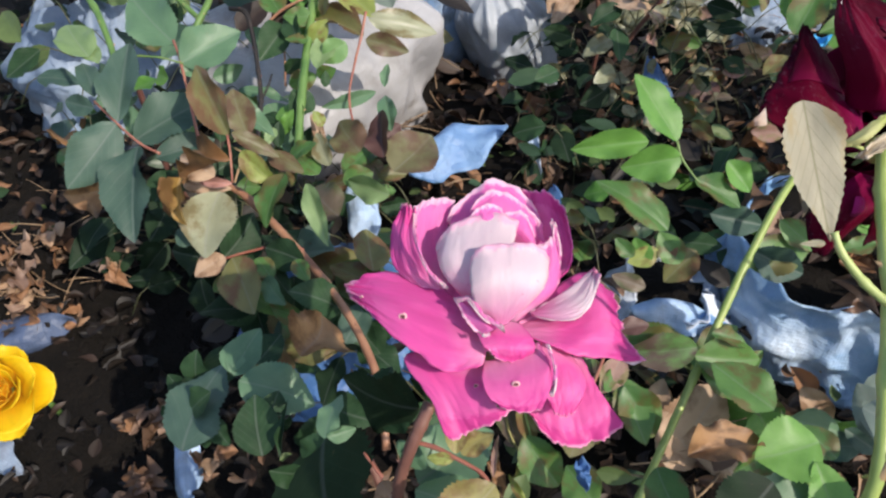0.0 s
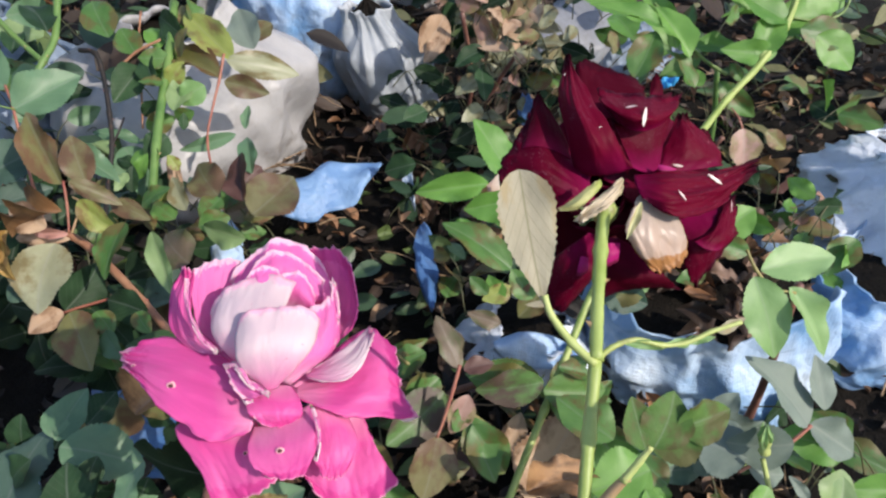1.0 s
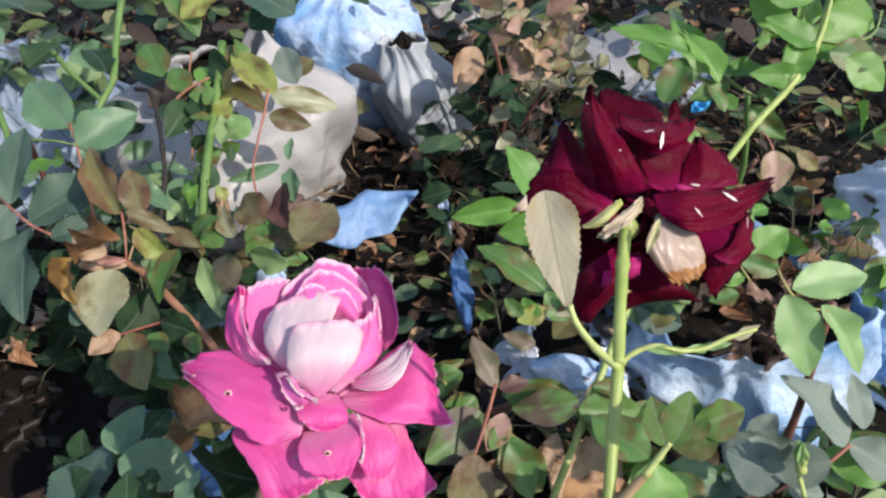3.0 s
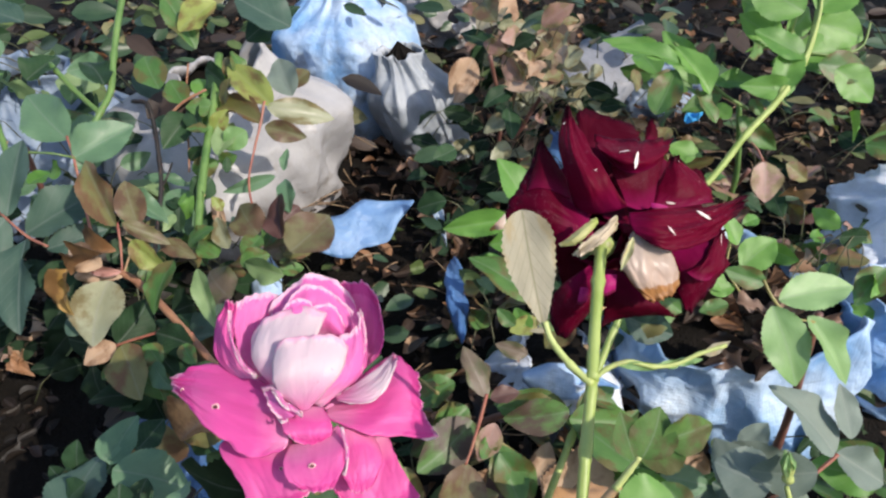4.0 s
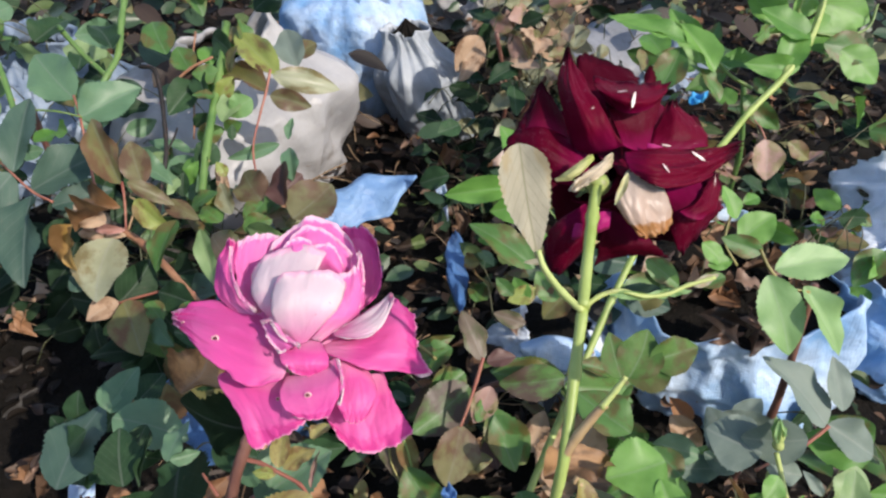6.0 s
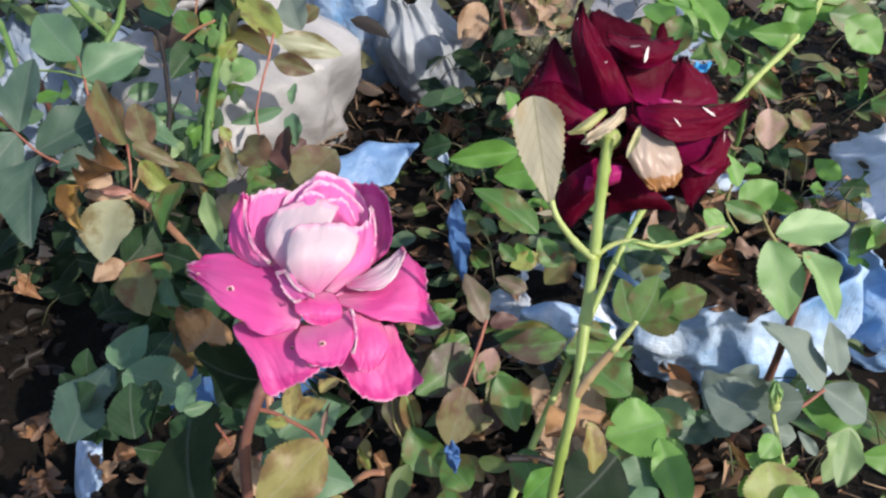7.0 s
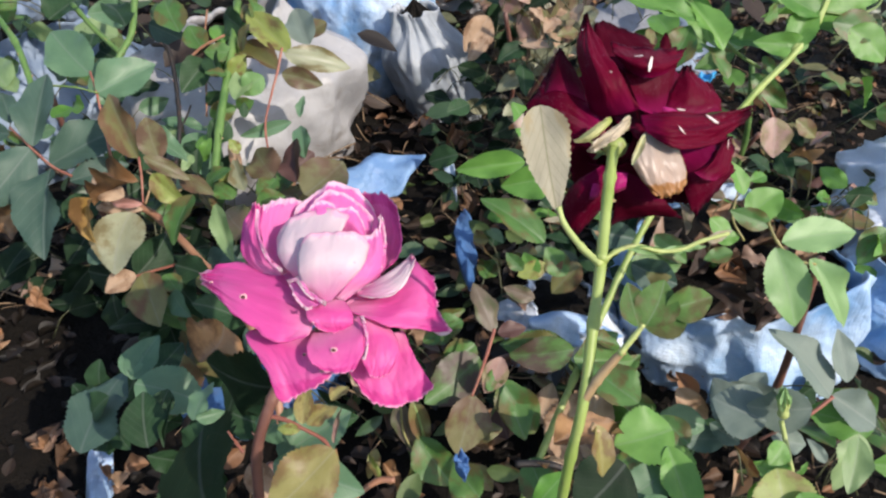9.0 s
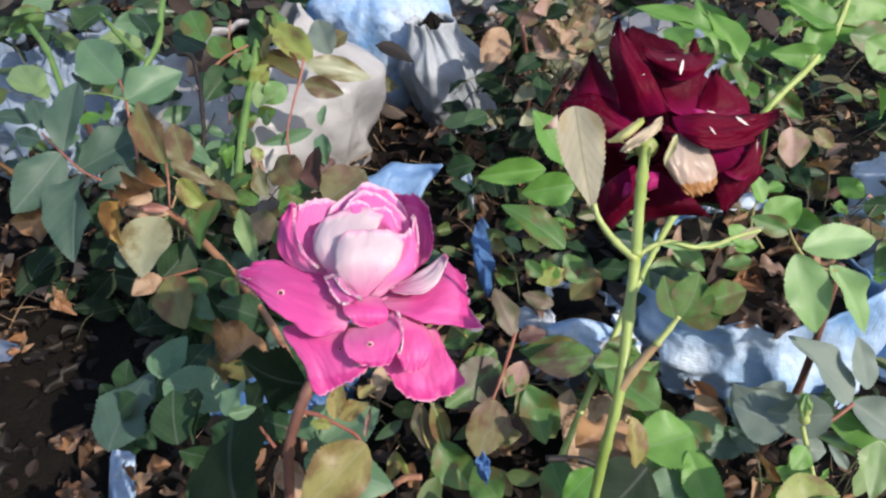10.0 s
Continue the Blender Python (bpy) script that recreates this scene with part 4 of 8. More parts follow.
    draped(flower, face, [(16.1, -8.3, 16.0), (17.3, -16.5, 22.0), (17.1, -22.5, 26.0), (19.4, -27.9, 27.0)], [(20.5, -7.2, 14.6), (23.7, -15.5, 21.2), (24.6, -22.6, 25.5), (23.6, -29.9, 26.5)], [(24.8, -10.8, 12.0), (29.6, -17.0, 18.0), (30.4, -21.9, 22.0), (27.9, -27.9, 24.0)], "pink", "pink", 21, ruffle=0.8)
    # lower left
    draped(flower, face, [(-22.1, -13.3, 10.0), (-28.3, -16.3, 14.0), (-19.6, -26.6, 20.0), (-12.2, -40.0, 22.0)], [(-11.1, -13.0, 13.3), (-11.1, -20.2, 18.9), (-7.0, -28.3, 23.2), (-3.0, -35.4, 24.2)], [(-1.7, -13.8, 16.0), (1.5, -20.9, 22.0), (5.2, -25.9, 25.0), (9.5, -26.9, 25.0)], "pink", "pink_rim", 22, ruffle=1.1, square=2.6, holes=((0.45, 0.38, 1.0), (0.75, 0.7, 1.2)))
    # left
    draped(flower, face, [(-1.6, -3.0, 10.0), (-17.0, 6.5, 2.0), (-33.9, 11.5, -4.0), (-50.1, 7.3, -4.0)], [(-0.8, -8.1, 17.9), (-14.9, -3.8, 16.7), (-32.2, 1.6, 10.4), (-50.3, 5.1, 0.0)], [(-2.3, -14.9, 24.0), (-12.8, -17.1, 26.0), (-27.3, -9.1, 20.0), (-45.9, 2.3, 4.0)], "pink", "pink_rim", 23, ruffle=1.2, square=2.6, holes=((0.2, 0.6, 1.9), (0.1, 0.9, 0.8)))
    # centre front
    draped(flower, face, [(-2.1, -14.5, 20.0), (-2.4, -19.2, 27.0), (0.3, -23.9, 31.0), (4.1, -26.1, 32.0)], [(5.7, -12.3, 20.6), (7.3, -17.9, 28.5), (8.9, -23.7, 32.2), (9.7, -27.0, 32.9)], [(15.4, -8.0, 20.0), (18.2, -13.7, 28.0), (17.8, -20.8, 31.0), (14.8, -26.3, 32.0)], "pink", "pink_rim", 24, ruffle=0.8, rim=0.6, square=2.6, holes=((0.0, 0.42, 1.7),))
    draped(flower, face, [(-3.6, -3.7, 18.0), (-4.2, -5.6, 22.0), (-2.1, -8.6, 26.0), (-0.5, -10.1, 26.0)], [(3.0, -2.1, 17.3), (4.9, -5.6, 23.2), (5.4, -9.6, 26.2), (5.6, -14.1, 24.0)], [(9.5, -2.7, 16.0), (13.1, -6.2, 22.0), (13.7, -9.8, 24.0), (12.6, -13.0, 22.0)], "pink", "pink_rim", 25, rim=1.0)
    draped(flower, face, [(-6.5, 6.2, 14.0), (-9.5, 5.3, 17.0), (-11.9, 4.9, 16.0)], [(-3.7, 1.8, 17.2), (-5.3, 0.9, 21.9), (-8.5, -0.5, 19.6)], [(3.1, -2.8, 18.0), (0.7, -3.9, 24.0), (-3.9, -5.9, 22.0)], "pink_rim", "pink", 26, rim=1.5, ruffle=1.2)
    return flower


def red_flower(bush):
    face = axis_pose((0.1375, 0.1336, 0.3983), VIEWER, UPWARD)
    m = axis_pose((0.1342, 0.1380, 0.3957), (0.20, 0.88, -0.42), ahead=(0, 0, 1))
    flower = attach(new("flower", hip_mesh(0.0040, STEM["cane_lime"])), bush, m @ pose(0, 0, 0.002))
    for i in range(9):
        add_petal(flower, m, 20 + 137.5 * i, drop=-0.010, length=0.022 + 0.0006 * i, width=0.014 + 0.0022 * i, start=8 + 3 * i, end=-4 + 5 * i, curve=1.8, root=0.002 + 0.0008 * i, lip=30, ruffle=0.10, seed=60 + i, face="red", back="red")
    # backs of the far petals
    draped(flower, face, [(-23.5, 16.9, -21.0), (-15.8, -2.9, -21.0), (-11.4, -20.6, -21.0)], [(7.4, 38.0, -25.0), (7.4, 12.2, -25.0), (8.2, -18.4, -20.3)], [(33.9, 20.9, -24.0), (38.4, 6.4, -24.0), (31.5, -15.4, -18.0)], "red", "red", 1)
    draped(flower, face, [(-6.3, 34.9, -15.0), (-6.6, 40.1, -18.0), (-6.5, 45.8, -21.0)], [(-1.0, 29.4, -14.8), (-1.6, 38.5, -16.4), (-2.0, 49.1, -21.7)], [(14.1, 32.5, -18.0), (14.1, 38.0, -18.0), (16.3, 41.7, -24.0)], "red", "red", 2, ruffle=1.2)
    draped(flower, face, [(16.7, 36.7, -21.0), (17.3, 39.4, -22.5), (18.3, 43.0, -24.0)], [(18.9, 35.6, -21.0), (19.8, 40.5, -22.5), (20.1, 45.9, -24.0)], [(21.7, 35.6, -21.0), (22.0, 38.3, -22.5), (21.2, 44.1, -24.0)], "red", "red", 3)
    draped(flower, face, [(28.2, 22.7, -18.0), (31.0, 26.3, -21.0), (34.2, 27.8, -22.5)], [(31.5, 20.6, -18.0), (34.0, 24.9, -20.2), (36.4, 27.0, -22.5)], [(35.8, 18.4, -18.0), (37.3, 21.9, -21.0), (37.4, 24.4, -22.5)], "red", "red", 4)
    # left
    draped(flower, face, [(-4.4, 0.0, -6.0), (-14.8, 1.0, -6.0), (-25.1, 4.2, -6.0), (-34.2, 11.5, -9.0)], [(-5.1, 4.4, -7.5), (-14.0, 11.1, -4.9), (-22.2, 17.3, -4.9), (-28.5, 22.0, -12.0)], [(-6.8, 11.0, -9.0), (-10.8, 19.1, -12.0), (-15.5, 26.5, -12.0), (-20.4, 37.0, -15.0)], "red_back", "red", 5)
    draped(flower, face, [(-26.7, 19.4, -9.0), (-24.1, 26.1, -10.5), (-20.7, 36.2, -13.5)], [(-20.9, 19.7, -6.2), (-19.7, 25.4, -8.0), (-20.2, 36.3, -13.5)], [(-12.5, 16.4, -7.5), (-13.1, 23.4, -10.5), (-20.0, 36.3, -13.5)], "red", "red", 6, ruffle=0.7)
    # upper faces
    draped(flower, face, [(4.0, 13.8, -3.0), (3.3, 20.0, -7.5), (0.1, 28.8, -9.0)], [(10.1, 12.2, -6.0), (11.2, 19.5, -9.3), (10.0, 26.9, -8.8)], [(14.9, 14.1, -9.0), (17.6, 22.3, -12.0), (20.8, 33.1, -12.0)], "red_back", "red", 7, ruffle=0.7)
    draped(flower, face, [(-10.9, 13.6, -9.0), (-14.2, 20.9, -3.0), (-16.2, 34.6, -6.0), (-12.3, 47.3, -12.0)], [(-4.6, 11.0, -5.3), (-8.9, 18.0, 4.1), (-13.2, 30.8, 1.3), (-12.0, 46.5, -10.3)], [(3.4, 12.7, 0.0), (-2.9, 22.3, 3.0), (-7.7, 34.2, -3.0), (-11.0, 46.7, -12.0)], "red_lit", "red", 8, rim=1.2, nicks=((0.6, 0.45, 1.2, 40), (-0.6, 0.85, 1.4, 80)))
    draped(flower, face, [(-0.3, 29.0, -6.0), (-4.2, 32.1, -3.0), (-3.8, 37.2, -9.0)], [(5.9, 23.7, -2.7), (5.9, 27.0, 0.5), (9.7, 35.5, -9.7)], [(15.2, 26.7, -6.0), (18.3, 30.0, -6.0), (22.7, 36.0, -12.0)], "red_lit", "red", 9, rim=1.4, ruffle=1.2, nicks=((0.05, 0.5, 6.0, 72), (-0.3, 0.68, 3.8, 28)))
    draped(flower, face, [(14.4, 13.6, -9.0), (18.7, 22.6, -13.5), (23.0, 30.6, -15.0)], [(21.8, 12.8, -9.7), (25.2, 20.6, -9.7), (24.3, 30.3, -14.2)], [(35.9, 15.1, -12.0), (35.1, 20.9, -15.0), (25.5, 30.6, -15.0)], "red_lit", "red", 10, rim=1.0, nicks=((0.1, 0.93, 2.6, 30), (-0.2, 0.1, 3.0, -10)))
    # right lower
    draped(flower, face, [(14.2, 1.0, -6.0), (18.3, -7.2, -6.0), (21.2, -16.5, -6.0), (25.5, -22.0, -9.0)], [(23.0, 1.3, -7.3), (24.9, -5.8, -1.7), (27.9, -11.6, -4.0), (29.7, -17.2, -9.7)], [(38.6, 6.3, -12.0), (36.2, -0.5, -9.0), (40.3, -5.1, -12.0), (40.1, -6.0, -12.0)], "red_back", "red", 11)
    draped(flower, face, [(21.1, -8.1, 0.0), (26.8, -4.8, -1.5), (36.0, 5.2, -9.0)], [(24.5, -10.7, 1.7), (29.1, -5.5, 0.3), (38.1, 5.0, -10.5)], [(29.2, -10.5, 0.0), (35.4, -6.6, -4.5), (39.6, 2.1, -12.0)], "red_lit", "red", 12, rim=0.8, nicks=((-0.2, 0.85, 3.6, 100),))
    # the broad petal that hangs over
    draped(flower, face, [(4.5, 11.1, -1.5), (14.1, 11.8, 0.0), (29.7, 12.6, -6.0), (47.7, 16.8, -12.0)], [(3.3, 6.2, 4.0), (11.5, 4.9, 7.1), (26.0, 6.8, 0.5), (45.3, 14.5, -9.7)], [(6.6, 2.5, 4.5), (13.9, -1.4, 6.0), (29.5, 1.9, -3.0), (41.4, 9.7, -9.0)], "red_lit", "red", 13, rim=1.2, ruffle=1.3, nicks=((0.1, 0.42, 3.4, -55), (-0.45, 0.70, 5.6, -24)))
    # bottom
    draped(flower, face, [(1.6, -6.8, -9.0), (-1.5, -15.2, -9.0), (-3.0, -25.5, -12.0)], [(8.6, -11.1, -7.8), (6.7, -18.6, -5.4), (7.5, -22.4, -11.2)], [(12.6, -15.3, -7.5), (16.0, -18.5, -7.5), (21.6, -22.7, -12.0)], "red", "red", 14, rim=0.8)
    draped(flower, face, [(-7.5, -5.2, -6.0), (-17.1, -11.5, -4.5), (-20.4, -17.3, -9.0)], [(-4.3, -6.1, -6.3), (-13.1, -16.6, -0.0), (-16.8, -28.3, -8.2)], [(1.2, -7.0, -7.5), (-3.2, -13.8, -3.0), (-7.6, -19.9, -9.0)], "red_back", "red", 15)
    draped(flower, face, [(-11.9, -12.1, 0.0), (-12.8, -14.7, 1.0), (-13.1, -17.3, 0.0)], [(-10.7, -12.1, 0.6), (-11.5, -14.8, 1.6), (-11.6, -17.4, 0.6)], [(-9.5, -12.6, 0.0), (-9.9, -14.7, 1.0), (-9.9, -16.3, 0.0)], "glow", "glow", 16, ruffle=0.3)
    draped(flower, face, [(-4.6, -8.4, -1.0), (-5.2, -12.1, 0.0), (-5.4, -15.5, -1.0)], [(-2.7, -8.3, -0.4), (-3.2, -11.6, 0.6), (-3.3, -14.8, -0.4)], [(-0.1, -8.4, -1.0), (-0.7, -11.1, 0.0), (-0.7, -13.5, -1.0)], "glow", "glow", 17, ruffle=0.3)
    draped(flower, face, [(11.9, 14.0, -3.0), (12.1, 13.1, -3.0), (12.3, 12.2, -3.0)], [(14.0, 13.7, -2.5), (14.2, 12.8, -2.5), (14.4, 12.0, -2.5)], [(17.2, 12.8, -3.0), (17.6, 12.4, -3.0), (18.0, 12.0, -3.0)], "glow", "glow", 18, ruffle=0.3)
    # faded petal
    draped(flower, face, [(3.6, 2.5, 2.0), (-0.1, -4.3, 4.0), (3.0, -11.2, 4.0), (9.1, -17.0, 2.0)], [(9.6, 6.8, -2.7), (7.6, -3.5, 4.4), (10.4, -10.9, 4.4), (12.9, -16.5, 1.6)], [(16.0, 5.2, -4.0), (17.5, -3.9, 1.0), (18.6, -8.8, 1.0), (17.5, -14.5, 0.0)], "cream", "red", 19, ruffle=1.3, square=3.2, rim=2.0)
    draped(flower, face, [(-34.1, 12.0, -5.0), (-36.5, 9.5, -4.0), (-39.0, 7.1, -4.0)], [(-34.0, 9.4, -4.2), (-36.0, 7.8, -3.5), (-39.0, 6.8, -4.0)], [(-33.9, 7.1, -4.0), (-36.1, 6.6, -4.0), (-39.2, 6.6, -4.0)], "cream", "cream", 20, ruffle=0.4)
    # sepals
    draped(flower, face, [(-7.1, 9.2, 4.0), (-11.7, 6.5, 5.0), (-16.0, 3.2, 5.0), (-18.7, 1.3, 4.0)], [(-6.9, 8.2, 4.5), (-11.4, 4.7, 6.7), (-15.3, 2.0, 6.7), (-18.6, 1.0, 4.5)], [(-6.7, 7.4, 4.0), (-10.2, 3.6, 5.0), (-13.5, 1.4, 5.0), (-18.3, 0.9, 4.0)], "sepal_lime", "sepal_lime", 21, ruffle=1.2, name='sepal')
    draped(flower, face, [(-0.6, 9.6, 4.0), (-5.2, 6.5, 5.0), (-9.6, 3.4, 6.0), (-14.0, -1.3, 5.0)], [(-0.8, 7.5, 4.5), (-4.4, 4.3, 6.7), (-8.8, 1.2, 7.1), (-13.6, -2.2, 5.6)], [(-1.3, 4.9, 4.0), (-4.0, 3.1, 5.0), (-7.8, 0.4, 6.0), (-12.0, -2.3, 5.0)], "sepal_beige", "sepal_beige", 22, ruffle=2.6, name='sepal')
    return flower


def yellow_flower(bush):
    m = axis_pose((-0.317, 0.270, 0.090), (0.10, -0.56, 0.82)) @ Matrix.Scale(0.66, 4)
    flower = attach(new("flower", hip_mesh(0.006, STEM["stalk_green"])), bush, m)
    # tight spiral heart
    for i in range(15):
        f = i / 14
        add_petal(flower, m, 137.5 * i, drop=0.003 * f, length=0.019 + 0.017 * f, width=0.018 + 0.026 * f, start=2 + 34 * f, end=-20 + 62 * f, curve=2.2 - 1.0 * f, root=0.001 + 0.006 * f, lip=8 + 10 * f,
                  ruffle=0.05, point=0.05, seed=120 + i, face="orange" if i < 11 else "yellow", back="orange" if i < 9 else "yellow")
    # broad open petals
    for i in range(8):
        add_petal(flower, m, 40 + 137.5 * i, drop=0.006 + 0.0008 * i, length=0.046 + 0.002 * (i % 3), width=0.062, start=38 + 4 * i, end=58 + 5 * i, curve=1.2, root=0.009, lip=24, ruffle=0.07, point=0.12, seed=140 + i, face="yellow", back="yellow")
    return flower


def rose_bud(bush, at, axis, size):
    """A closed green bud with long sepals."""
    m = axis_pose(at, axis) @ Matrix.Scale(size, 4)
    prof = [(0.10, -0.55), (0.20, -0.5), (0.30, -0.35), (0.31, -0.18), (0.24, -0.02), (0.27, 0.1), (0.33, 0.3), (0.30, 0.55), (0.18, 0.85), (0.05, 1.05)]
    sides = 14
    verts = [(r * math.cos(math.tau * k / sides) * (1 + 0.06 * math.sin(5 * math.tau * k / sides)), r * math.sin(math.tau * k / sides), z) for r, z in prof for k in range(sides)]
    faces = [(i * sides + k, i * sides + (k + 1) % sides, (i + 1) * sides + (k + 1) % sides, (i + 1) * sides + k) for i in range(len(prof) - 1) for k in range(sides)]
    faces += [tuple(reversed(range(sides))), tuple(range(len(verts) - sides, len(verts)))]
    bud = attach(new("bud", mesh_of("bud", verts, faces, [STEM["stalk_lime"]])), bush, m)
    for k in range(5):
        a = math.tau * k / 5 + 0.4
        base = m @ Vector((0.26 * math.cos(a), 0.26 * math.sin(a), 0.0))
        tip = m @ Vector(((0.12 + 0.25 * (k % 2)) * math.cos(a), (0.12 + 0.25 * (k % 2)) * math.sin(a), 1.45))
        out = (m.to_3x3() @ Vector((math.cos(a), math.sin(a), 0.2))).normalized()
        attach(new("sepal", leaf_mesh("lg2", 3, False)), bud, leaf_pose(base, tip, 0.22, 0, out))
    return bud


# ---- the bushes ----
pink = thing("rose_bush", (0.05, 0.16, 0.0), "rose bush with one large open magenta and blush bloom, bronze leaves", "rose bush", "rose bushes")
pink_flower(pink)
red = thing("rose_bush", (0.115, 0.07, 0.0), "rose bush with one dark crimson bloom on a lime green stem", "rose bush", "rose bushes")
red_flower(red)
stalk(red, [(0.1324, 0.1334, 0.3981), (0.1299, 0.1239, 0.3931), (0.1257, 0.1074, 0.3876), (0.1223, 0.0931, 0.3840)], 0.0019, "cane_lime")
stalk(red, [(0.1226, 0.0939, 0.3830), (0.1184, 0.0776, 0.3739), (0.1144, 0.0607, 0.3609), (0.1123, 0.0553, 0.3414), (0.1112, 0.0517, 0.3130), (0.1123, 0.0543, 0.2525), (0.1269, 0.0761, 0.1365)], 0.0017, "cane_lime")

yellow = thing("rose_bush", (-0.33, 0.31, 0.0), "low rose bush with one bright yellow bloom", "rose bush", "rose bushes")
stalk(yellow, [(-0.33, 0.31, -0.01), (-0.328, 0.300, 0.05), (-0.321, 0.283, 0.094)], 0.0025, "cane_green")
yellow_flower(yellow)
left = thing("rose_bush", (-0.24, 0.52, 0.0), "leafy rose bush with dull blue-green toothed leaves", "rose bush", "rose bushes")
low = thing("rose_bush", (0.10, 0.33, 0.0), "low rose bush with mixed green and bronze leaves over dry litter", "rose bush", "rose bushes")
green = thing("rose_bush", (0.13, 0.20, 0.0), "tall lime green thorny rose cane with bright leaves", "rose bush", "rose bushes")
topright = thing("rose_bush", (0.44, 0.62, 0.0), "rose bush with long bright green young leaves", "rose bush", "rose bushes")
right = thing("rose_bush", (0.33, 0.27, 0.0), "rose bush with soft green and dusty grey leaves and a bud", "rose bush", "rose bushes")
bag = thing("rose_bush", (-0.07, 0.66, 0.0), "sparse rose bush with yellowing leaves growing from a white bag", "rose bush", "rose bushes")
bare = thing("dead_twig", (-0.13, 0.46, 0.0), "bare blackened dead rose twig with side spur", "twig")
# main canes from the soil
stalk(left, [(-0.24, 0.52, -0.01), (-0.23, 0.50, 0.08), (-0.225, 0.46, 0.165)], 0.003, "cane_dark")
stalk(left, [(-0.24, 0.52, -0.01), (-0.27, 0.52, 0.10), (-0.26, 0.50, 0.19), (-0.26, 0.50, 0.24)], 0.003, "cane_dark")
stalk(low, [(0.10, 0.33, -0.01), (0.115, 0.33, 0.05), (0.15, 0.31, 0.10)], 0.003, "cane_dark")
stalk(right, [(0.33, 0.27, -0.01), (0.335, 0.265, 0.10), (0.325, 0.27, 0.23)], 0.003, "cane_dark")
stalk(topright, [(0.44, 0.62, -0.01), (0.43, 0.60, 0.12), (0.40, 0.58, 0.22)], 0.003, "cane_green")
stalk(pink, [(0.05, 0.16, -0.01), (-0.02, 0.19, 0.06), (-0.04, 0.21, 0.10)], 0.003, "cane_dark")
twig = stalk(left, [(-0.1888, 0.3656, 0.2345), (-0.2058, 0.3748, 0.2372), (-0.2243, 0.3885, 0.2450), (-0.2427, 0.4030, 0.2537)], 0.0010, "stalk_red")
leaflet(left, twig, (-0.2230, 0.3891, 0.2457), (-0.2276, 0.4472, 0.2822), 0.40, "dk")
leaflet(left, twig, (-0.2239, 0.3883, 0.2447), (-0.2502, 0.3440, 0.2236), 0.57, "dk")
leaflet(left, twig, (-0.2067, 0.3734, 0.2356), (-0.2061, 0.3129, 0.2038), 0.53, "dk")
leaflet(left, twig, (-0.2238, 0.4008, 0.2210), (-0.1712, 0.4358, 0.2397), 0.59, "dk")
leaflet(left, twig, (-0.2055, 0.3884, 0.2147), (-0.1666, 0.4070, 0.2217), 0.48, "dk")
leaflet(left, twig, (-0.2422, 0.4050, 0.2560), (-0.2613, 0.4379, 0.2707), 0.37, "dk")
leaflet(left, twig, (-0.2432, 0.3997, 0.2499), (-0.2685, 0.4080, 0.2513), 0.57, "dk")
twig = stalk(left, [(-0.1650, 0.3763, 0.2016), (-0.1755, 0.4023, 0.2238), (-0.1893, 0.4414, 0.2610), (-0.1972, 0.4580, 0.2724)], 0.0012, "stalk_red")
leaflet(left, twig, (-0.1968, 0.4565, 0.2707), (-0.2391, 0.4960, 0.2925), 0.58, "mg")
leaflet(left, twig, (-0.1897, 0.4420, 0.2617), (-0.1489, 0.4681, 0.2775), 0.64, "mg")
leaflet(left, twig, (-0.1903, 0.4376, 0.2567), (-0.1708, 0.4507, 0.2569), 0.57, "mg")
leaflet(left, twig, (-0.1993, 0.4349, 0.2533), (-0.2156, 0.4464, 0.2509), 0.71, "bg")
twig = stalk(left, [(-0.2807, 0.5033, 0.3001), (-0.2603, 0.4802, 0.2890), (-0.2449, 0.4550, 0.2755), (-0.2378, 0.4414, 0.2676)], 0.0026, "cane_green")
leaflet(left, twig, (-0.2542, 0.4372, 0.2700), (-0.2841, 0.4735, 0.2809), 0.56, "lg")
leaflet(left, twig, (-0.2469, 0.4341, 0.2667), (-0.2637, 0.4554, 0.2756), 0.46, "lg")
twig = stalk(left, [(-0.1979, 0.7078, 0.3623), (-0.1983, 0.6619, 0.3312), (-0.2006, 0.6237, 0.3053), (-0.2014, 0.5920, 0.2830), (-0.2003, 0.5621, 0.2627), (-0.2057, 0.5397, 0.2520), (-0.2159, 0.5132, 0.2365)], 0.0032, "cane_green")
twig = stalk(left, [(-0.2603, 0.5898, 0.2782), (-0.2347, 0.5642, 0.2645), (-0.2067, 0.5397, 0.2520)], 0.0026, "cane_green")
leaflet(left, twig, (-0.2763, 0.5706, 0.2710), (-0.2598, 0.6076, 0.2835), 0.74, "dk2")
leaflet(left, twig, (-0.2016, 0.5557, 0.2707), (-0.2283, 0.5950, 0.2849), 0.52, "dk2")
leaflet(left, twig, (-0.1601, 0.5709, 0.2585), (-0.1829, 0.6142, 0.2775), 0.55, "g")
twig = stalk(left, [(-0.2204, 0.4373, 0.2709), (-0.2007, 0.4360, 0.2698), (-0.1880, 0.4420, 0.2617)], 0.0009, "stalk_green")
leaflet(left, None, (-0.2304, 0.4387, 0.2417), (-0.2185, 0.4549, 0.2454), 0.88, "bg")
leaflet(left, None, (-0.2595, 0.3981, 0.1789), (-0.2880, 0.3833, 0.1765), 0.84, "br")
leaflet(left, None, (-0.2729, 0.4166, 0.2000), (-0.3022, 0.4380, 0.2088), 0.74, "br")
leaflet(left, None, (-0.2070, 0.3672, 0.1901), (-0.1964, 0.4006, 0.1984), 0.73, "dk2")
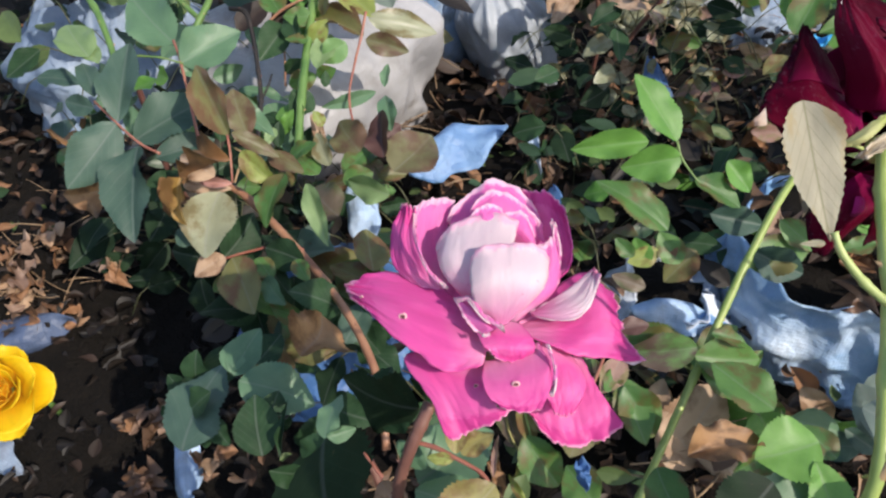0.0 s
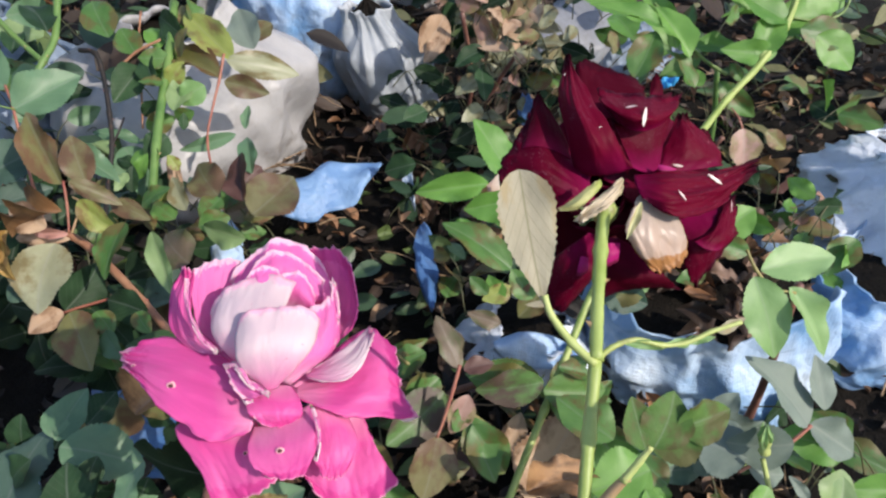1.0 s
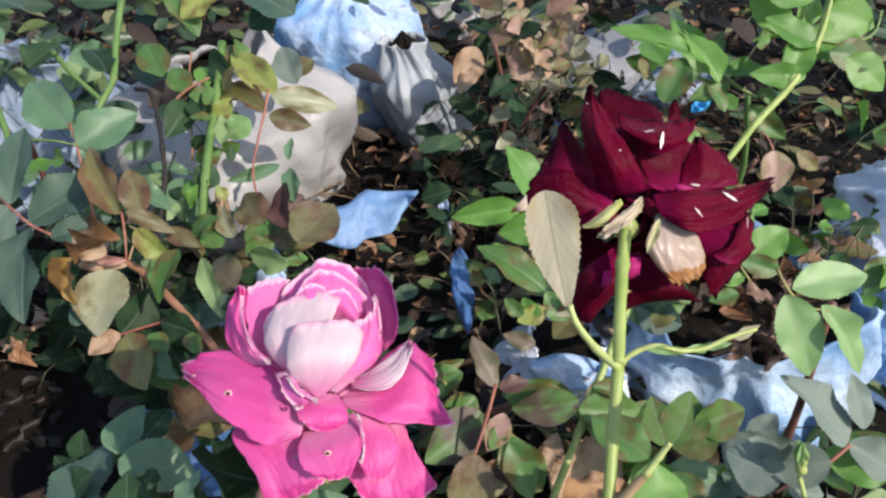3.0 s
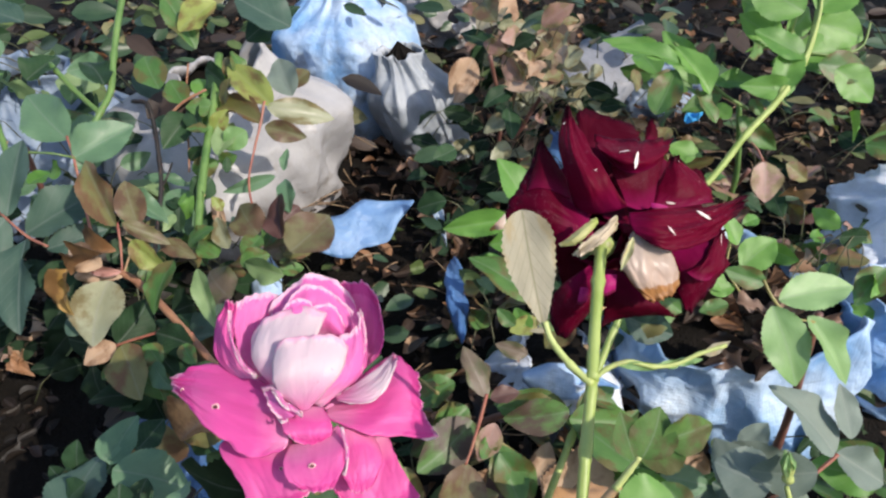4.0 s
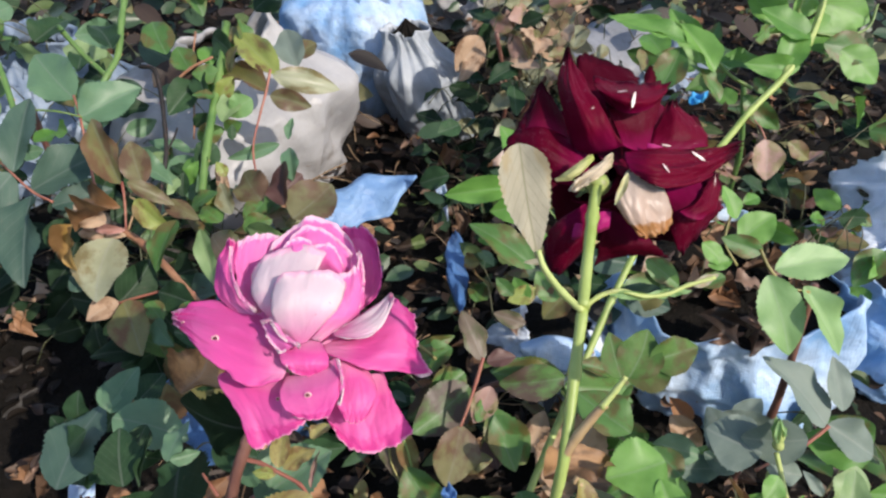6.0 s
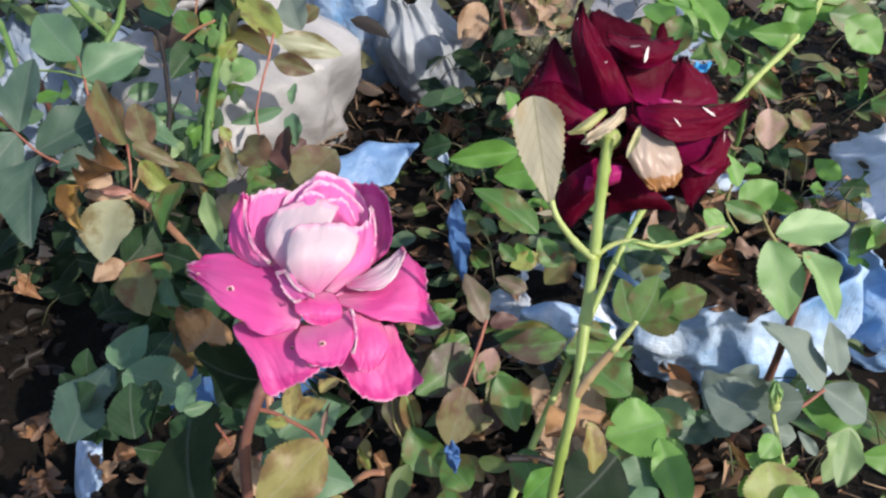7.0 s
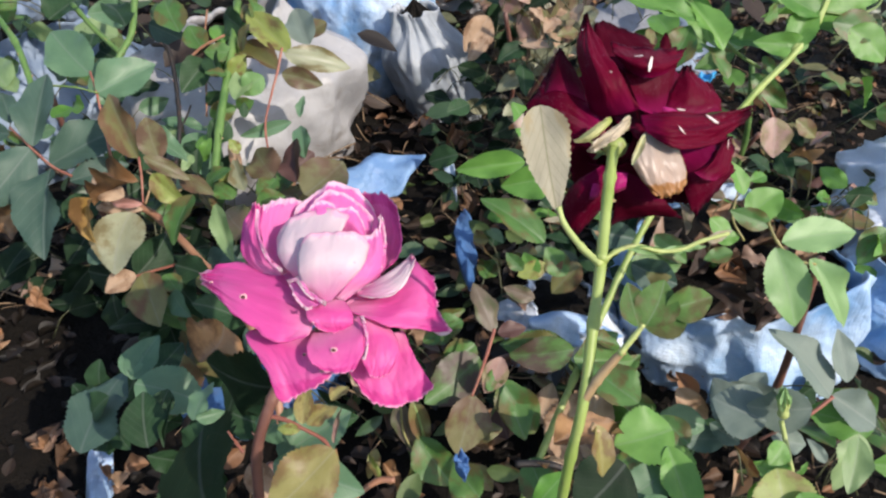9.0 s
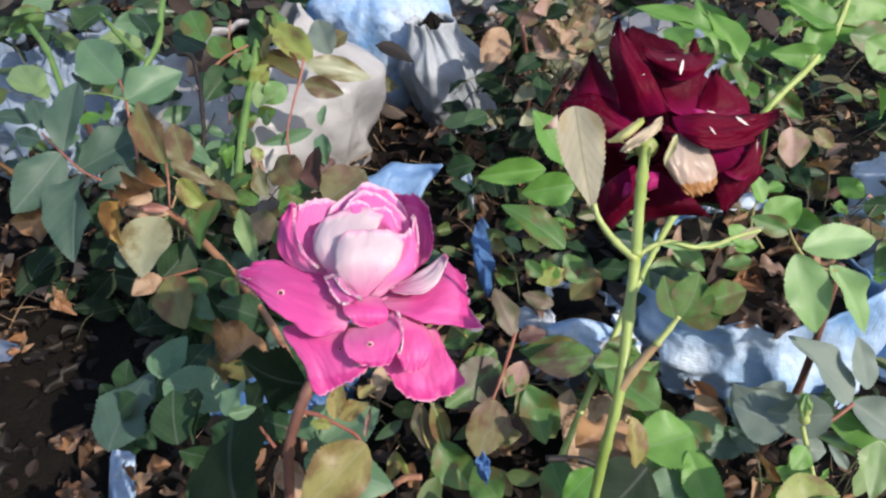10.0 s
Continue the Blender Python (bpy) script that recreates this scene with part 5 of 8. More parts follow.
leaflet(left, None, (-0.1691, 0.3970, 0.1949), (-0.1476, 0.4169, 0.2030), 0.71, "dk2")
twig = stalk(left, [(-0.1504, 0.3955, 0.2318), (-0.1469, 0.3822, 0.2210), (-0.1451, 0.3678, 0.2074)], 0.0010, "stalk_red")
leaflet(left, twig, (-0.1401, 0.3734, 0.2447), (-0.1722, 0.4102, 0.2788), 0.41, "ol")
leaflet(left, twig, (-0.1368, 0.3978, 0.2270), (-0.1516, 0.4300, 0.2487), 0.54, "olr")
leaflet(left, twig, (-0.1470, 0.3955, 0.2318), (-0.1142, 0.3881, 0.2163), 0.32, "olr")
leaflet(left, twig, (-0.1387, 0.3823, 0.2243), (-0.1146, 0.3662, 0.2063), 0.52, "yg")
twig = stalk(left, [(-0.1434, 0.3677, 0.2074), (-0.1394, 0.3845, 0.2192), (-0.1466, 0.3923, 0.2204)], 0.0009, "stalk_brown")
leaflet(left, twig, (-0.1362, 0.3539, 0.2375), (-0.1769, 0.3555, 0.2308), 0.52, "br")
leaflet(left, twig, (-0.1483, 0.3511, 0.2263), (-0.1776, 0.3645, 0.2335), 0.59, "tan")
leaflet(left, twig, (-0.1435, 0.3634, 0.2101), (-0.1731, 0.3687, 0.2079), 0.25, "pk")
leaflet(left, twig, (-0.1833, 0.3707, 0.2023), (-0.1491, 0.3642, 0.2032), 0.29, "tan")
leaflet(left, twig, (-0.1705, 0.3467, 0.2284), (-0.1719, 0.3225, 0.2080), 0.50, "yb")
leaflet(left, twig, (-0.1886, 0.3687, 0.2076), (-0.1917, 0.3469, 0.1976), 0.41, "br")
leaflet(left, twig, (-0.1522, 0.3597, 0.2056), (-0.1599, 0.3165, 0.1860), 0.82, "pale")
leaflet(left, None, (-0.1075, 0.3717, 0.2128), (-0.1196, 0.3339, 0.1994), 0.55, "g")
leaflet(left, None, (-0.1614, 0.5348, 0.1709), (-0.1296, 0.4866, 0.1464), 0.56, "mg")
leaflet(left, None, (-0.1928, 0.5531, 0.1761), (-0.1433, 0.5483, 0.1716), 0.27, "mg")
leaflet(left, None, (-0.1279, 0.4051, 0.2050), (-0.0990, 0.3888, 0.2021), 0.43, "olr")
leaflet(left, None, (-0.0935, 0.3747, 0.2013), (-0.0755, 0.3305, 0.1811), 0.28, "lg")
leaflet(left, None, (-0.1650, 0.4488, 0.2242), (-0.1265, 0.4255, 0.2134), 0.40, "mg")
leaflet(left, None, (-0.1700, 0.3416, 0.1766), (-0.1871, 0.3462, 0.1815), 1.15, "dk")
leaflet(left, None, (-0.1508, 0.3327, 0.1667), (-0.1701, 0.3174, 0.1639), 0.68, "tan")
leaflet(left, None, (-0.1157, 0.3089, 0.1706), (-0.1023, 0.2894, 0.1636), 0.65, "mg")
leaflet(left, None, (-0.0948, 0.3166, 0.1799), (-0.0837, 0.3010, 0.1774), 0.62, "g")
leaflet(left, None, (-0.1424, 0.3251, 0.1734), (-0.1227, 0.2859, 0.1591), 0.67, "ol")
leaflet(left, None, (-0.1255, 0.3247, 0.1733), (-0.1116, 0.3094, 0.1712), 0.71, "g")
twig = stalk(pink, [(-0.1617, 0.3918, 0.1885), (-0.1414, 0.3800, 0.1821), (-0.1016, 0.3397, 0.1727), (-0.0744, 0.3083, 0.1660), (-0.0510, 0.2755, 0.1577), (-0.0329, 0.2394, 0.1451), (-0.0272, 0.2066, 0.1204)], 0.0030, "cane_red")
twig = stalk(pink, [(-0.0936, 0.3336, 0.1733), (-0.1181, 0.3464, 0.1648), (-0.1405, 0.3436, 0.1609), (-0.1562, 0.3409, 0.1573)], 0.0013, "stalk_red")
leaflet(pink, None, (-0.1428, 0.1867, 0.1510), (-0.1321, 0.2343, 0.1757), 0.74, "dk")
leaflet(pink, None, (-0.1114, 0.2156, 0.1851), (-0.0994, 0.2404, 0.1987), 0.65, "mg")
leaflet(pink, None, (-0.1051, 0.2075, 0.1911), (-0.0625, 0.2003, 0.1838), 0.67, "mg")
leaflet(pink, None, (-0.1134, 0.2168, 0.1864), (-0.1109, 0.2371, 0.1947), 0.69, "mg")
leaflet(pink, None, (-0.0769, 0.1530, 0.2051), (-0.0840, 0.1791, 0.2200), 0.71, "dk2")
leaflet(pink, None, (-0.0666, 0.1499, 0.2094), (-0.0669, 0.1748, 0.2230), 0.15, "dk2")
# the darkest green and the lean stand in for the bloom's shade
leaflet(pink, None, (-0.0436, 0.1528, 0.2256), (-0.0362, 0.0979, 0.2141), 1.75, "dk_shade", -48)
leaflet(pink, None, (0.0044, 0.1308, 0.2807), (-0.0268, 0.1341, 0.2838), 1.7, "dk_shade", 56)
leaflet(pink, None, (-0.0360, 0.1315, 0.2576), (-0.0327, 0.1503, 0.2641), 0.58, "mg")
leaflet(pink, None, (-0.0350, 0.1321, 0.2584), (-0.0228, 0.1366, 0.2562), 0.46, "mg")
twig = stalk(pink, [(0.0090, 0.1264, 0.2909), (0.0055, 0.1211, 0.2847), (0.0009, 0.1160, 0.2742), (-0.0035, 0.1115, 0.2582), (-0.0064, 0.1083, 0.2315), (-0.0115, 0.1059, 0.1827), (-0.0289, 0.1261, 0.0834)], 0.0026, "cane_dark")
twig = stalk(pink, [(0.0009, 0.1190, 0.2776), (0.0106, 0.1157, 0.2786), (0.0181, 0.1116, 0.2786), (0.0278, 0.1063, 0.2772), (0.0324, 0.1002, 0.2749)], 0.0010, "stalk_red")
leaflet(pink, twig, (0.0327, 0.1020, 0.2770), (0.0087, 0.0780, 0.2702), 0.67, "yo")
leaflet(pink, twig, (0.0186, 0.1125, 0.2797), (0.0199, 0.1263, 0.2881), 0.51, "yo")
leaflet(pink, twig, (0.0206, 0.1118, 0.2805), (0.0319, 0.1199, 0.2839), 0.64, "yo")
leaflet(pink, twig, (0.0181, 0.1113, 0.2782), (0.0078, 0.1112, 0.2779), 0.45, "yg")
leaflet(pink, twig, (0.0322, 0.1042, 0.2781), (0.0338, 0.1189, 0.2828), 0.18, "rdp")
leaflet(pink, twig, (0.0027, 0.1195, 0.2447), (0.0328, 0.1405, 0.2542), 0.76, "mg")
leaflet(pink, twig, (0.0023, 0.1126, 0.2519), (0.0417, 0.0996, 0.2454), 0.55, "mg")
leaflet(pink, twig, (0.0038, 0.1239, 0.2650), (-0.0025, 0.1192, 0.2594), 1.51, "mg")
twig = stalk(pink, [(-0.0106, 0.1158, 0.2553), (-0.0143, 0.1198, 0.2568), (-0.0188, 0.1250, 0.2581)], 0.0008, "stalk_red")
twig = stalk(pink, [(0.0545, 0.1176, 0.2283), (0.0460, 0.1173, 0.2277), (0.0347, 0.1123, 0.2217)], 0.0016, "cane_red")
leaflet(pink, twig, (0.0481, 0.1179, 0.2285), (0.0401, 0.1325, 0.2299), 0.22, "yg")
leaflet(pink, twig, (0.0347, 0.1110, 0.2201), (0.0297, 0.1059, 0.2141), 0.84, "yo")
leaflet(pink, twig, (-0.0152, 0.1298, 0.2256), (-0.0038, 0.1118, 0.2203), 0.60, "tan")
leaflet(pink, None, (-0.0796, 0.2414, 0.1698), (-0.0604, 0.2707, 0.1734), 1.1, "br")
leaflet(pink, None, (-0.1077, 0.2384, 0.1656), (-0.0959, 0.2583, 0.1737), 0.91, "dk2")
leaflet(pink, None, (0.0236, 0.1486, 0.2482), (0.0308, 0.1602, 0.2464), 0.59, "yo")
leaflet(pink, None, (0.0373, 0.2242, 0.0759), (0.0517, 0.2050, 0.0693), 0.42, "br")
# unseen leaves added below the bush, towards the viewer, to shade the soil
leaflet(pink, None, (-0.0892, 0.1121, 0.1928), (-0.0922, 0.0999, 0.1794), 0.55, "dk2", -1)
leaflet(pink, None, (0.0178, 0.0985, 0.1466), (0.0361, 0.0933, 0.1192), 0.59, "mg", 10)
leaflet(pink, None, (-0.1061, 0.1044, 0.2014), (-0.1010, 0.0982, 0.1749), 0.64, "yo", -14)
leaflet(pink, None, (-0.1091, 0.1208, 0.1718), (-0.1213, 0.1147, 0.1658), 0.65, "dk2", 27)
leaflet(pink, None, (-0.0132, 0.0993, 0.1686), (0.0122, 0.1010, 0.1811), 0.61, "dk", 23)
leaflet(pink, None, (-0.0901, 0.0889, 0.2140), (-0.0914, 0.0773, 0.2134), 0.75, "dk2", 32)
leaflet(pink, None, (-0.0031, 0.1024, 0.1646), (-0.0133, 0.0933, 0.1578), 0.73, "mg", -34)
leaflet(pink, None, (-0.1058, 0.0883, 0.1848), (-0.1216, 0.1102, 0.1833), 0.65, "yo", -11)
leaflet(pink, None, (-0.0018, 0.0985, 0.1557), (0.0036, 0.1205, 0.1532), 0.63, "dk2", 19)
leaflet(pink, None, (0.0207, 0.1075, 0.1716), (0.0103, 0.0905, 0.1778), 0.55, "dk", 20)
leaflet(pink, None, (-0.0578, 0.1065, 0.1531), (-0.0695, 0.0949, 0.1596), 0.75, "dk2", 26)
leaflet(pink, None, (-0.0127, 0.0957, 0.1528), (-0.0207, 0.1112, 0.1541), 0.63, "mg", -4)
leaflet(pink, None, (-0.0758, 0.1054, 0.1613), (-0.0868, 0.1058, 0.1788), 0.76, "yo", -15)
leaflet(pink, None, (-0.0472, 0.1031, 0.2031), (-0.0352, 0.1010, 0.1881), 0.79, "dk2", 10)
leaflet(pink, None, (-0.0823, 0.1021, 0.1613), (-0.0791, 0.1220, 0.1592), 0.65, "dk", -17)
leaflet(pink, None, (-0.0473, 0.0978, 0.1452), (-0.0703, 0.1003, 0.1386), 0.66, "dk2", 4)
leaflet(pink, None, (0.0212, 0.1000, 0.1350), (0.0367, 0.0873, 0.1287), 0.78, "mg", -14)
leaflet(pink, None, (0.0201, 0.1027, 0.1894), (0.0385, 0.1140, 0.1765), 0.68, "yo", -21)
leaflet(pink, None, (-0.0130, 0.0996, 0.1747), (-0.0065, 0.0991, 0.1480), 0.79, "dk2", 37)
leaflet(pink, None, (-0.0662, 0.1145, 0.1849), (-0.0615, 0.0923, 0.1866), 0.61, "dk", 16)
leaflet(pink, None, (-0.1298, 0.1109, 0.1261), (-0.1399, 0.1081, 0.0934), 0.74, "dk2", -3)
leaflet(pink, None, (-0.0436, 0.0854, 0.1759), (-0.0225, 0.0774, 0.1787), 0.72, "mg", 35)
leaflet(pink, None, (-0.0504, 0.0900, 0.2182), (-0.0507, 0.0906, 0.1912), 0.73, "yo", 32)
leaflet(pink, None, (0.0072, 0.0947, 0.2098), (0.0211, 0.1026, 0.2015), 0.59, "dk2", -16)
leaflet(pink, None, (-0.0236, 0.1160, 0.1634), (-0.0081, 0.1201, 0.1807), 0.56, "dk", -6)
leaflet(pink, None, (-0.1155, 0.1072, 0.1590), (-0.1374, 0.1155, 0.1620), 0.78, "dk2", 2)
# hidden leaves added behind the visible ones to cast denser shade
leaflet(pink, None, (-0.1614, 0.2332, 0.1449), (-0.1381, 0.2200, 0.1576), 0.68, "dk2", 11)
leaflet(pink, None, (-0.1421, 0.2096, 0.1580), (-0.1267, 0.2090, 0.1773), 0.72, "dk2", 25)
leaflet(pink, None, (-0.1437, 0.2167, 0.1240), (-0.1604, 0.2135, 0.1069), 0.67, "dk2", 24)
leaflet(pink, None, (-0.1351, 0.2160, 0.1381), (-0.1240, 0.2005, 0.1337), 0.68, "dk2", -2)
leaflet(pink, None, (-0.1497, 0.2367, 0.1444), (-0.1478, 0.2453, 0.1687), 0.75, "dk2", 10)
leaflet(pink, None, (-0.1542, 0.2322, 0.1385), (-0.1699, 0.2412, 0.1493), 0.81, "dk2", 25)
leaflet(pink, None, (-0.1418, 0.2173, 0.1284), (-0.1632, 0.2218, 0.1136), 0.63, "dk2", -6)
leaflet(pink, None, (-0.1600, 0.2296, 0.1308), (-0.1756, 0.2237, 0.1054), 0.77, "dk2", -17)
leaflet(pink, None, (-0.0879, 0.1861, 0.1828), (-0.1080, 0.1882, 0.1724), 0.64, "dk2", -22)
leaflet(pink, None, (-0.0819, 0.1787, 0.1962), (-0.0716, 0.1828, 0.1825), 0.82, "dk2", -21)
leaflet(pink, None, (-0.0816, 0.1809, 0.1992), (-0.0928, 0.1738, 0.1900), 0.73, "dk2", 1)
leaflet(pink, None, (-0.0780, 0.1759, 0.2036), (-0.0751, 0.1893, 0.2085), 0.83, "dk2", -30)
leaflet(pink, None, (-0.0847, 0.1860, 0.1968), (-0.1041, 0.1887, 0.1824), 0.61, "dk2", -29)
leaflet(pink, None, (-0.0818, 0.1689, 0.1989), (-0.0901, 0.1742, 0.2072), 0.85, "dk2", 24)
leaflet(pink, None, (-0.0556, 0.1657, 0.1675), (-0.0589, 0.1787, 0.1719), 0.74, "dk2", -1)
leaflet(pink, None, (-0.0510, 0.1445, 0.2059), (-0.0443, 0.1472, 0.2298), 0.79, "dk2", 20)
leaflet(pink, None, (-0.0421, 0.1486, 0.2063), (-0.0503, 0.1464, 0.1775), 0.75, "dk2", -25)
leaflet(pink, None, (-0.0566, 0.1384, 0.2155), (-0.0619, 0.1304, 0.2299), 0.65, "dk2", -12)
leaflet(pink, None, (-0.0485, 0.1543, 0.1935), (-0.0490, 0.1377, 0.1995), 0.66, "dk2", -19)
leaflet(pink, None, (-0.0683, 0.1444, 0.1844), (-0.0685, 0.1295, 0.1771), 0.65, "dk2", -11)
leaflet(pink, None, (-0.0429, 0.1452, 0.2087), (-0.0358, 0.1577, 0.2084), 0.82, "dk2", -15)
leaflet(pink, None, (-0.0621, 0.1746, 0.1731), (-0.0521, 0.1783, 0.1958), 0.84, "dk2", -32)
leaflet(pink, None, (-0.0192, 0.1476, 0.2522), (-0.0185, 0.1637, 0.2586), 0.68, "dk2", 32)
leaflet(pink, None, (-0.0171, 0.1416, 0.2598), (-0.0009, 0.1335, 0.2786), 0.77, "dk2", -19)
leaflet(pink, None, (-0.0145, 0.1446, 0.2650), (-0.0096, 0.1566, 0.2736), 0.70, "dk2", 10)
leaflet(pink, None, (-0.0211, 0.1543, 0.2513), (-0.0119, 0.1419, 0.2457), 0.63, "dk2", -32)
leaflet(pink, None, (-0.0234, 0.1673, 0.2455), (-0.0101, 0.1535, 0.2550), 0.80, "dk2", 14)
# more unseen leaves below the bush, added as shade casters
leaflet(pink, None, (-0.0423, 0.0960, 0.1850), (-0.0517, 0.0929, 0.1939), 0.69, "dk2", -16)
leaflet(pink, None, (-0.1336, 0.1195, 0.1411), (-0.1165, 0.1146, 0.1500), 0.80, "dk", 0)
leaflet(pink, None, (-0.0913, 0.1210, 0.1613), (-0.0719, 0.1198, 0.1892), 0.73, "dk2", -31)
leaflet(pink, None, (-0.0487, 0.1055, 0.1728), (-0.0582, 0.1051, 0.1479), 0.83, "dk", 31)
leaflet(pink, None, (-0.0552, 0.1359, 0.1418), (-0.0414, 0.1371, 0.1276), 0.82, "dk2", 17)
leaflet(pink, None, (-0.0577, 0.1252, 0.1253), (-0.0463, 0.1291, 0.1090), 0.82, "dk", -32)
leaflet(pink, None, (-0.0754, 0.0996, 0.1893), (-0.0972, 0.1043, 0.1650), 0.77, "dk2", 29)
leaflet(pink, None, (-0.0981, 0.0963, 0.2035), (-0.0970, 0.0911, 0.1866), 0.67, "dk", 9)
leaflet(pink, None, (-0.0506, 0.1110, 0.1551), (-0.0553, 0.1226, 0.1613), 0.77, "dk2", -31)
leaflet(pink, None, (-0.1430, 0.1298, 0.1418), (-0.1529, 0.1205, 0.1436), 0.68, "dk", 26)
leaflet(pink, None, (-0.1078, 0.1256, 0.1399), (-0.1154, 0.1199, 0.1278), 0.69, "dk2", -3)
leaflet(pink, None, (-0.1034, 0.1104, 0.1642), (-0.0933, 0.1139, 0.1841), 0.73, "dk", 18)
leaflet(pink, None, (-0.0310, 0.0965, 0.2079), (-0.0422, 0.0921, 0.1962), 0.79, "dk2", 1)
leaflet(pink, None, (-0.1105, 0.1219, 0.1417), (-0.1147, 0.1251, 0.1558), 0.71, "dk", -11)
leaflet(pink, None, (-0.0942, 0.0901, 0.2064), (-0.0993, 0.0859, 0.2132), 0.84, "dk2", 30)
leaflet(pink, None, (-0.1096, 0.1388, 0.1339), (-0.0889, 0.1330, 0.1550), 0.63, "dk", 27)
# lower, shaded leaves behind the bloom; the darkest have shade in their colour
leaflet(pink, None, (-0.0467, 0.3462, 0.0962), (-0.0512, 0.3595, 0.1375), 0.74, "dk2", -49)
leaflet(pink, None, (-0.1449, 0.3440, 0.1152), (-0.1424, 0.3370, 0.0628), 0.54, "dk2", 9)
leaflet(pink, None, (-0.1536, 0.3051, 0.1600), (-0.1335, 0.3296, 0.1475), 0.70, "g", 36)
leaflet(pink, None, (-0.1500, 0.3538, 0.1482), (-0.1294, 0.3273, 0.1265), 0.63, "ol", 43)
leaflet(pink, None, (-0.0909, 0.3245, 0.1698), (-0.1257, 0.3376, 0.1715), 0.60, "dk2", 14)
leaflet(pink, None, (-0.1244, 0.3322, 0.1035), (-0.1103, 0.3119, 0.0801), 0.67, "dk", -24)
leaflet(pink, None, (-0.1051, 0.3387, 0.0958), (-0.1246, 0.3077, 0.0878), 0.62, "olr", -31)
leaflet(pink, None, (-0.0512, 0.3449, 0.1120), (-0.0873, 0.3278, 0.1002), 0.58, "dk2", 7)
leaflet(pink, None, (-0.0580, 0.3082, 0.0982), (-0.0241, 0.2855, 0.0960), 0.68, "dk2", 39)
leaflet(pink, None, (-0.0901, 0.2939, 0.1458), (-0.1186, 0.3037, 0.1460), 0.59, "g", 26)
leaflet(pink, None, (-0.1702, 0.3572, 0.1416), (-0.2169, 0.3758, 0.1305), 0.62, "dk_shade", 31)
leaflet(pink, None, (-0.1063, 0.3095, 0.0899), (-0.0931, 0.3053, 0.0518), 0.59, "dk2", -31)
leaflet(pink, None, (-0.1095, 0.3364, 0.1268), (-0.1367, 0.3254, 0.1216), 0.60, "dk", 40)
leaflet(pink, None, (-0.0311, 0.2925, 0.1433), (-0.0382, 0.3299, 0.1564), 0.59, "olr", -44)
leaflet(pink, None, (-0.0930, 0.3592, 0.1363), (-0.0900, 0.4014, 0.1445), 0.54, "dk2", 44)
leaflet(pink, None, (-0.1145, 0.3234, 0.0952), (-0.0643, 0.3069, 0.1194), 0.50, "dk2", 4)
leaflet(pink, None, (-0.1679, 0.3186, 0.1152), (-0.1780, 0.3282, 0.1470), 0.74, "dk_shade", 22)
leaflet(pink, None, (-0.1742, 0.3548, 0.1451), (-0.1905, 0.3455, 0.1082), 0.59, "dk_shade", 42)
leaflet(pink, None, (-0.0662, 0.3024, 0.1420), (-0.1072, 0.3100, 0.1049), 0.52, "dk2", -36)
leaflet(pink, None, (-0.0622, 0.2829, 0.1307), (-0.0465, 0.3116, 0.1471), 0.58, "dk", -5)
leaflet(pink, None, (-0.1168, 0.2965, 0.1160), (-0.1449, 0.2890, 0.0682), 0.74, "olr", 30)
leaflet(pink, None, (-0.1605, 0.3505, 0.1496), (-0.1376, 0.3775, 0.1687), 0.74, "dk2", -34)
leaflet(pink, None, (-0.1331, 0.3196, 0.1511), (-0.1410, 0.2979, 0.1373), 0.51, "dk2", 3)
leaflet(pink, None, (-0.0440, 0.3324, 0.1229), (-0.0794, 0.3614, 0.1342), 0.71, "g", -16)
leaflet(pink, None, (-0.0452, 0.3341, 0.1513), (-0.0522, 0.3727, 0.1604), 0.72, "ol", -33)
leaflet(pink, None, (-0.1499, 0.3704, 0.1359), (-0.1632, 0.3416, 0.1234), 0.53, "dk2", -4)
leaflet(pink, None, (-0.1300, 0.3044, 0.1403), (-0.1662, 0.3018, 0.1482), 0.74, "dk_shade", -44)
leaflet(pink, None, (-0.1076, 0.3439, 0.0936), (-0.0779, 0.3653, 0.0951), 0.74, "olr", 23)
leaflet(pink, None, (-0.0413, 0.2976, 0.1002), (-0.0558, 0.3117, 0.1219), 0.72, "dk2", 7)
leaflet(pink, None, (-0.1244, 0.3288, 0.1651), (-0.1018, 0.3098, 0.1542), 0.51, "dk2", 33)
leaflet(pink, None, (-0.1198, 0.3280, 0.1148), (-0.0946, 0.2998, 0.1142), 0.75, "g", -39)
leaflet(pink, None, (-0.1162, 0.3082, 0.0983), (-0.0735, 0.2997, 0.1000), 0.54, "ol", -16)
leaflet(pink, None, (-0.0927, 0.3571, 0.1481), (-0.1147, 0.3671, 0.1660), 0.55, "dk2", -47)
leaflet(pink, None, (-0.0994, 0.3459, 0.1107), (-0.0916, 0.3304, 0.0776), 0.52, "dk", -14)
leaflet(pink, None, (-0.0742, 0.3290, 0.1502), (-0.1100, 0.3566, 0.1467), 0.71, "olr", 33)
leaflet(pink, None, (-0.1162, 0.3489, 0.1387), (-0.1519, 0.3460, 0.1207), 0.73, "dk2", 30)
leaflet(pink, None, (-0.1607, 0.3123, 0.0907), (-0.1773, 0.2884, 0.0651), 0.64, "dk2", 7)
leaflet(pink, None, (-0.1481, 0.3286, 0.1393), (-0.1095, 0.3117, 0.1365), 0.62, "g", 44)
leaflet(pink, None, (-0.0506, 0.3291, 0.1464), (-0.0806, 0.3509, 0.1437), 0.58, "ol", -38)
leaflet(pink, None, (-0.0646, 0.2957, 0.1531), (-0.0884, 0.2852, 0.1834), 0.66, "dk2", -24)
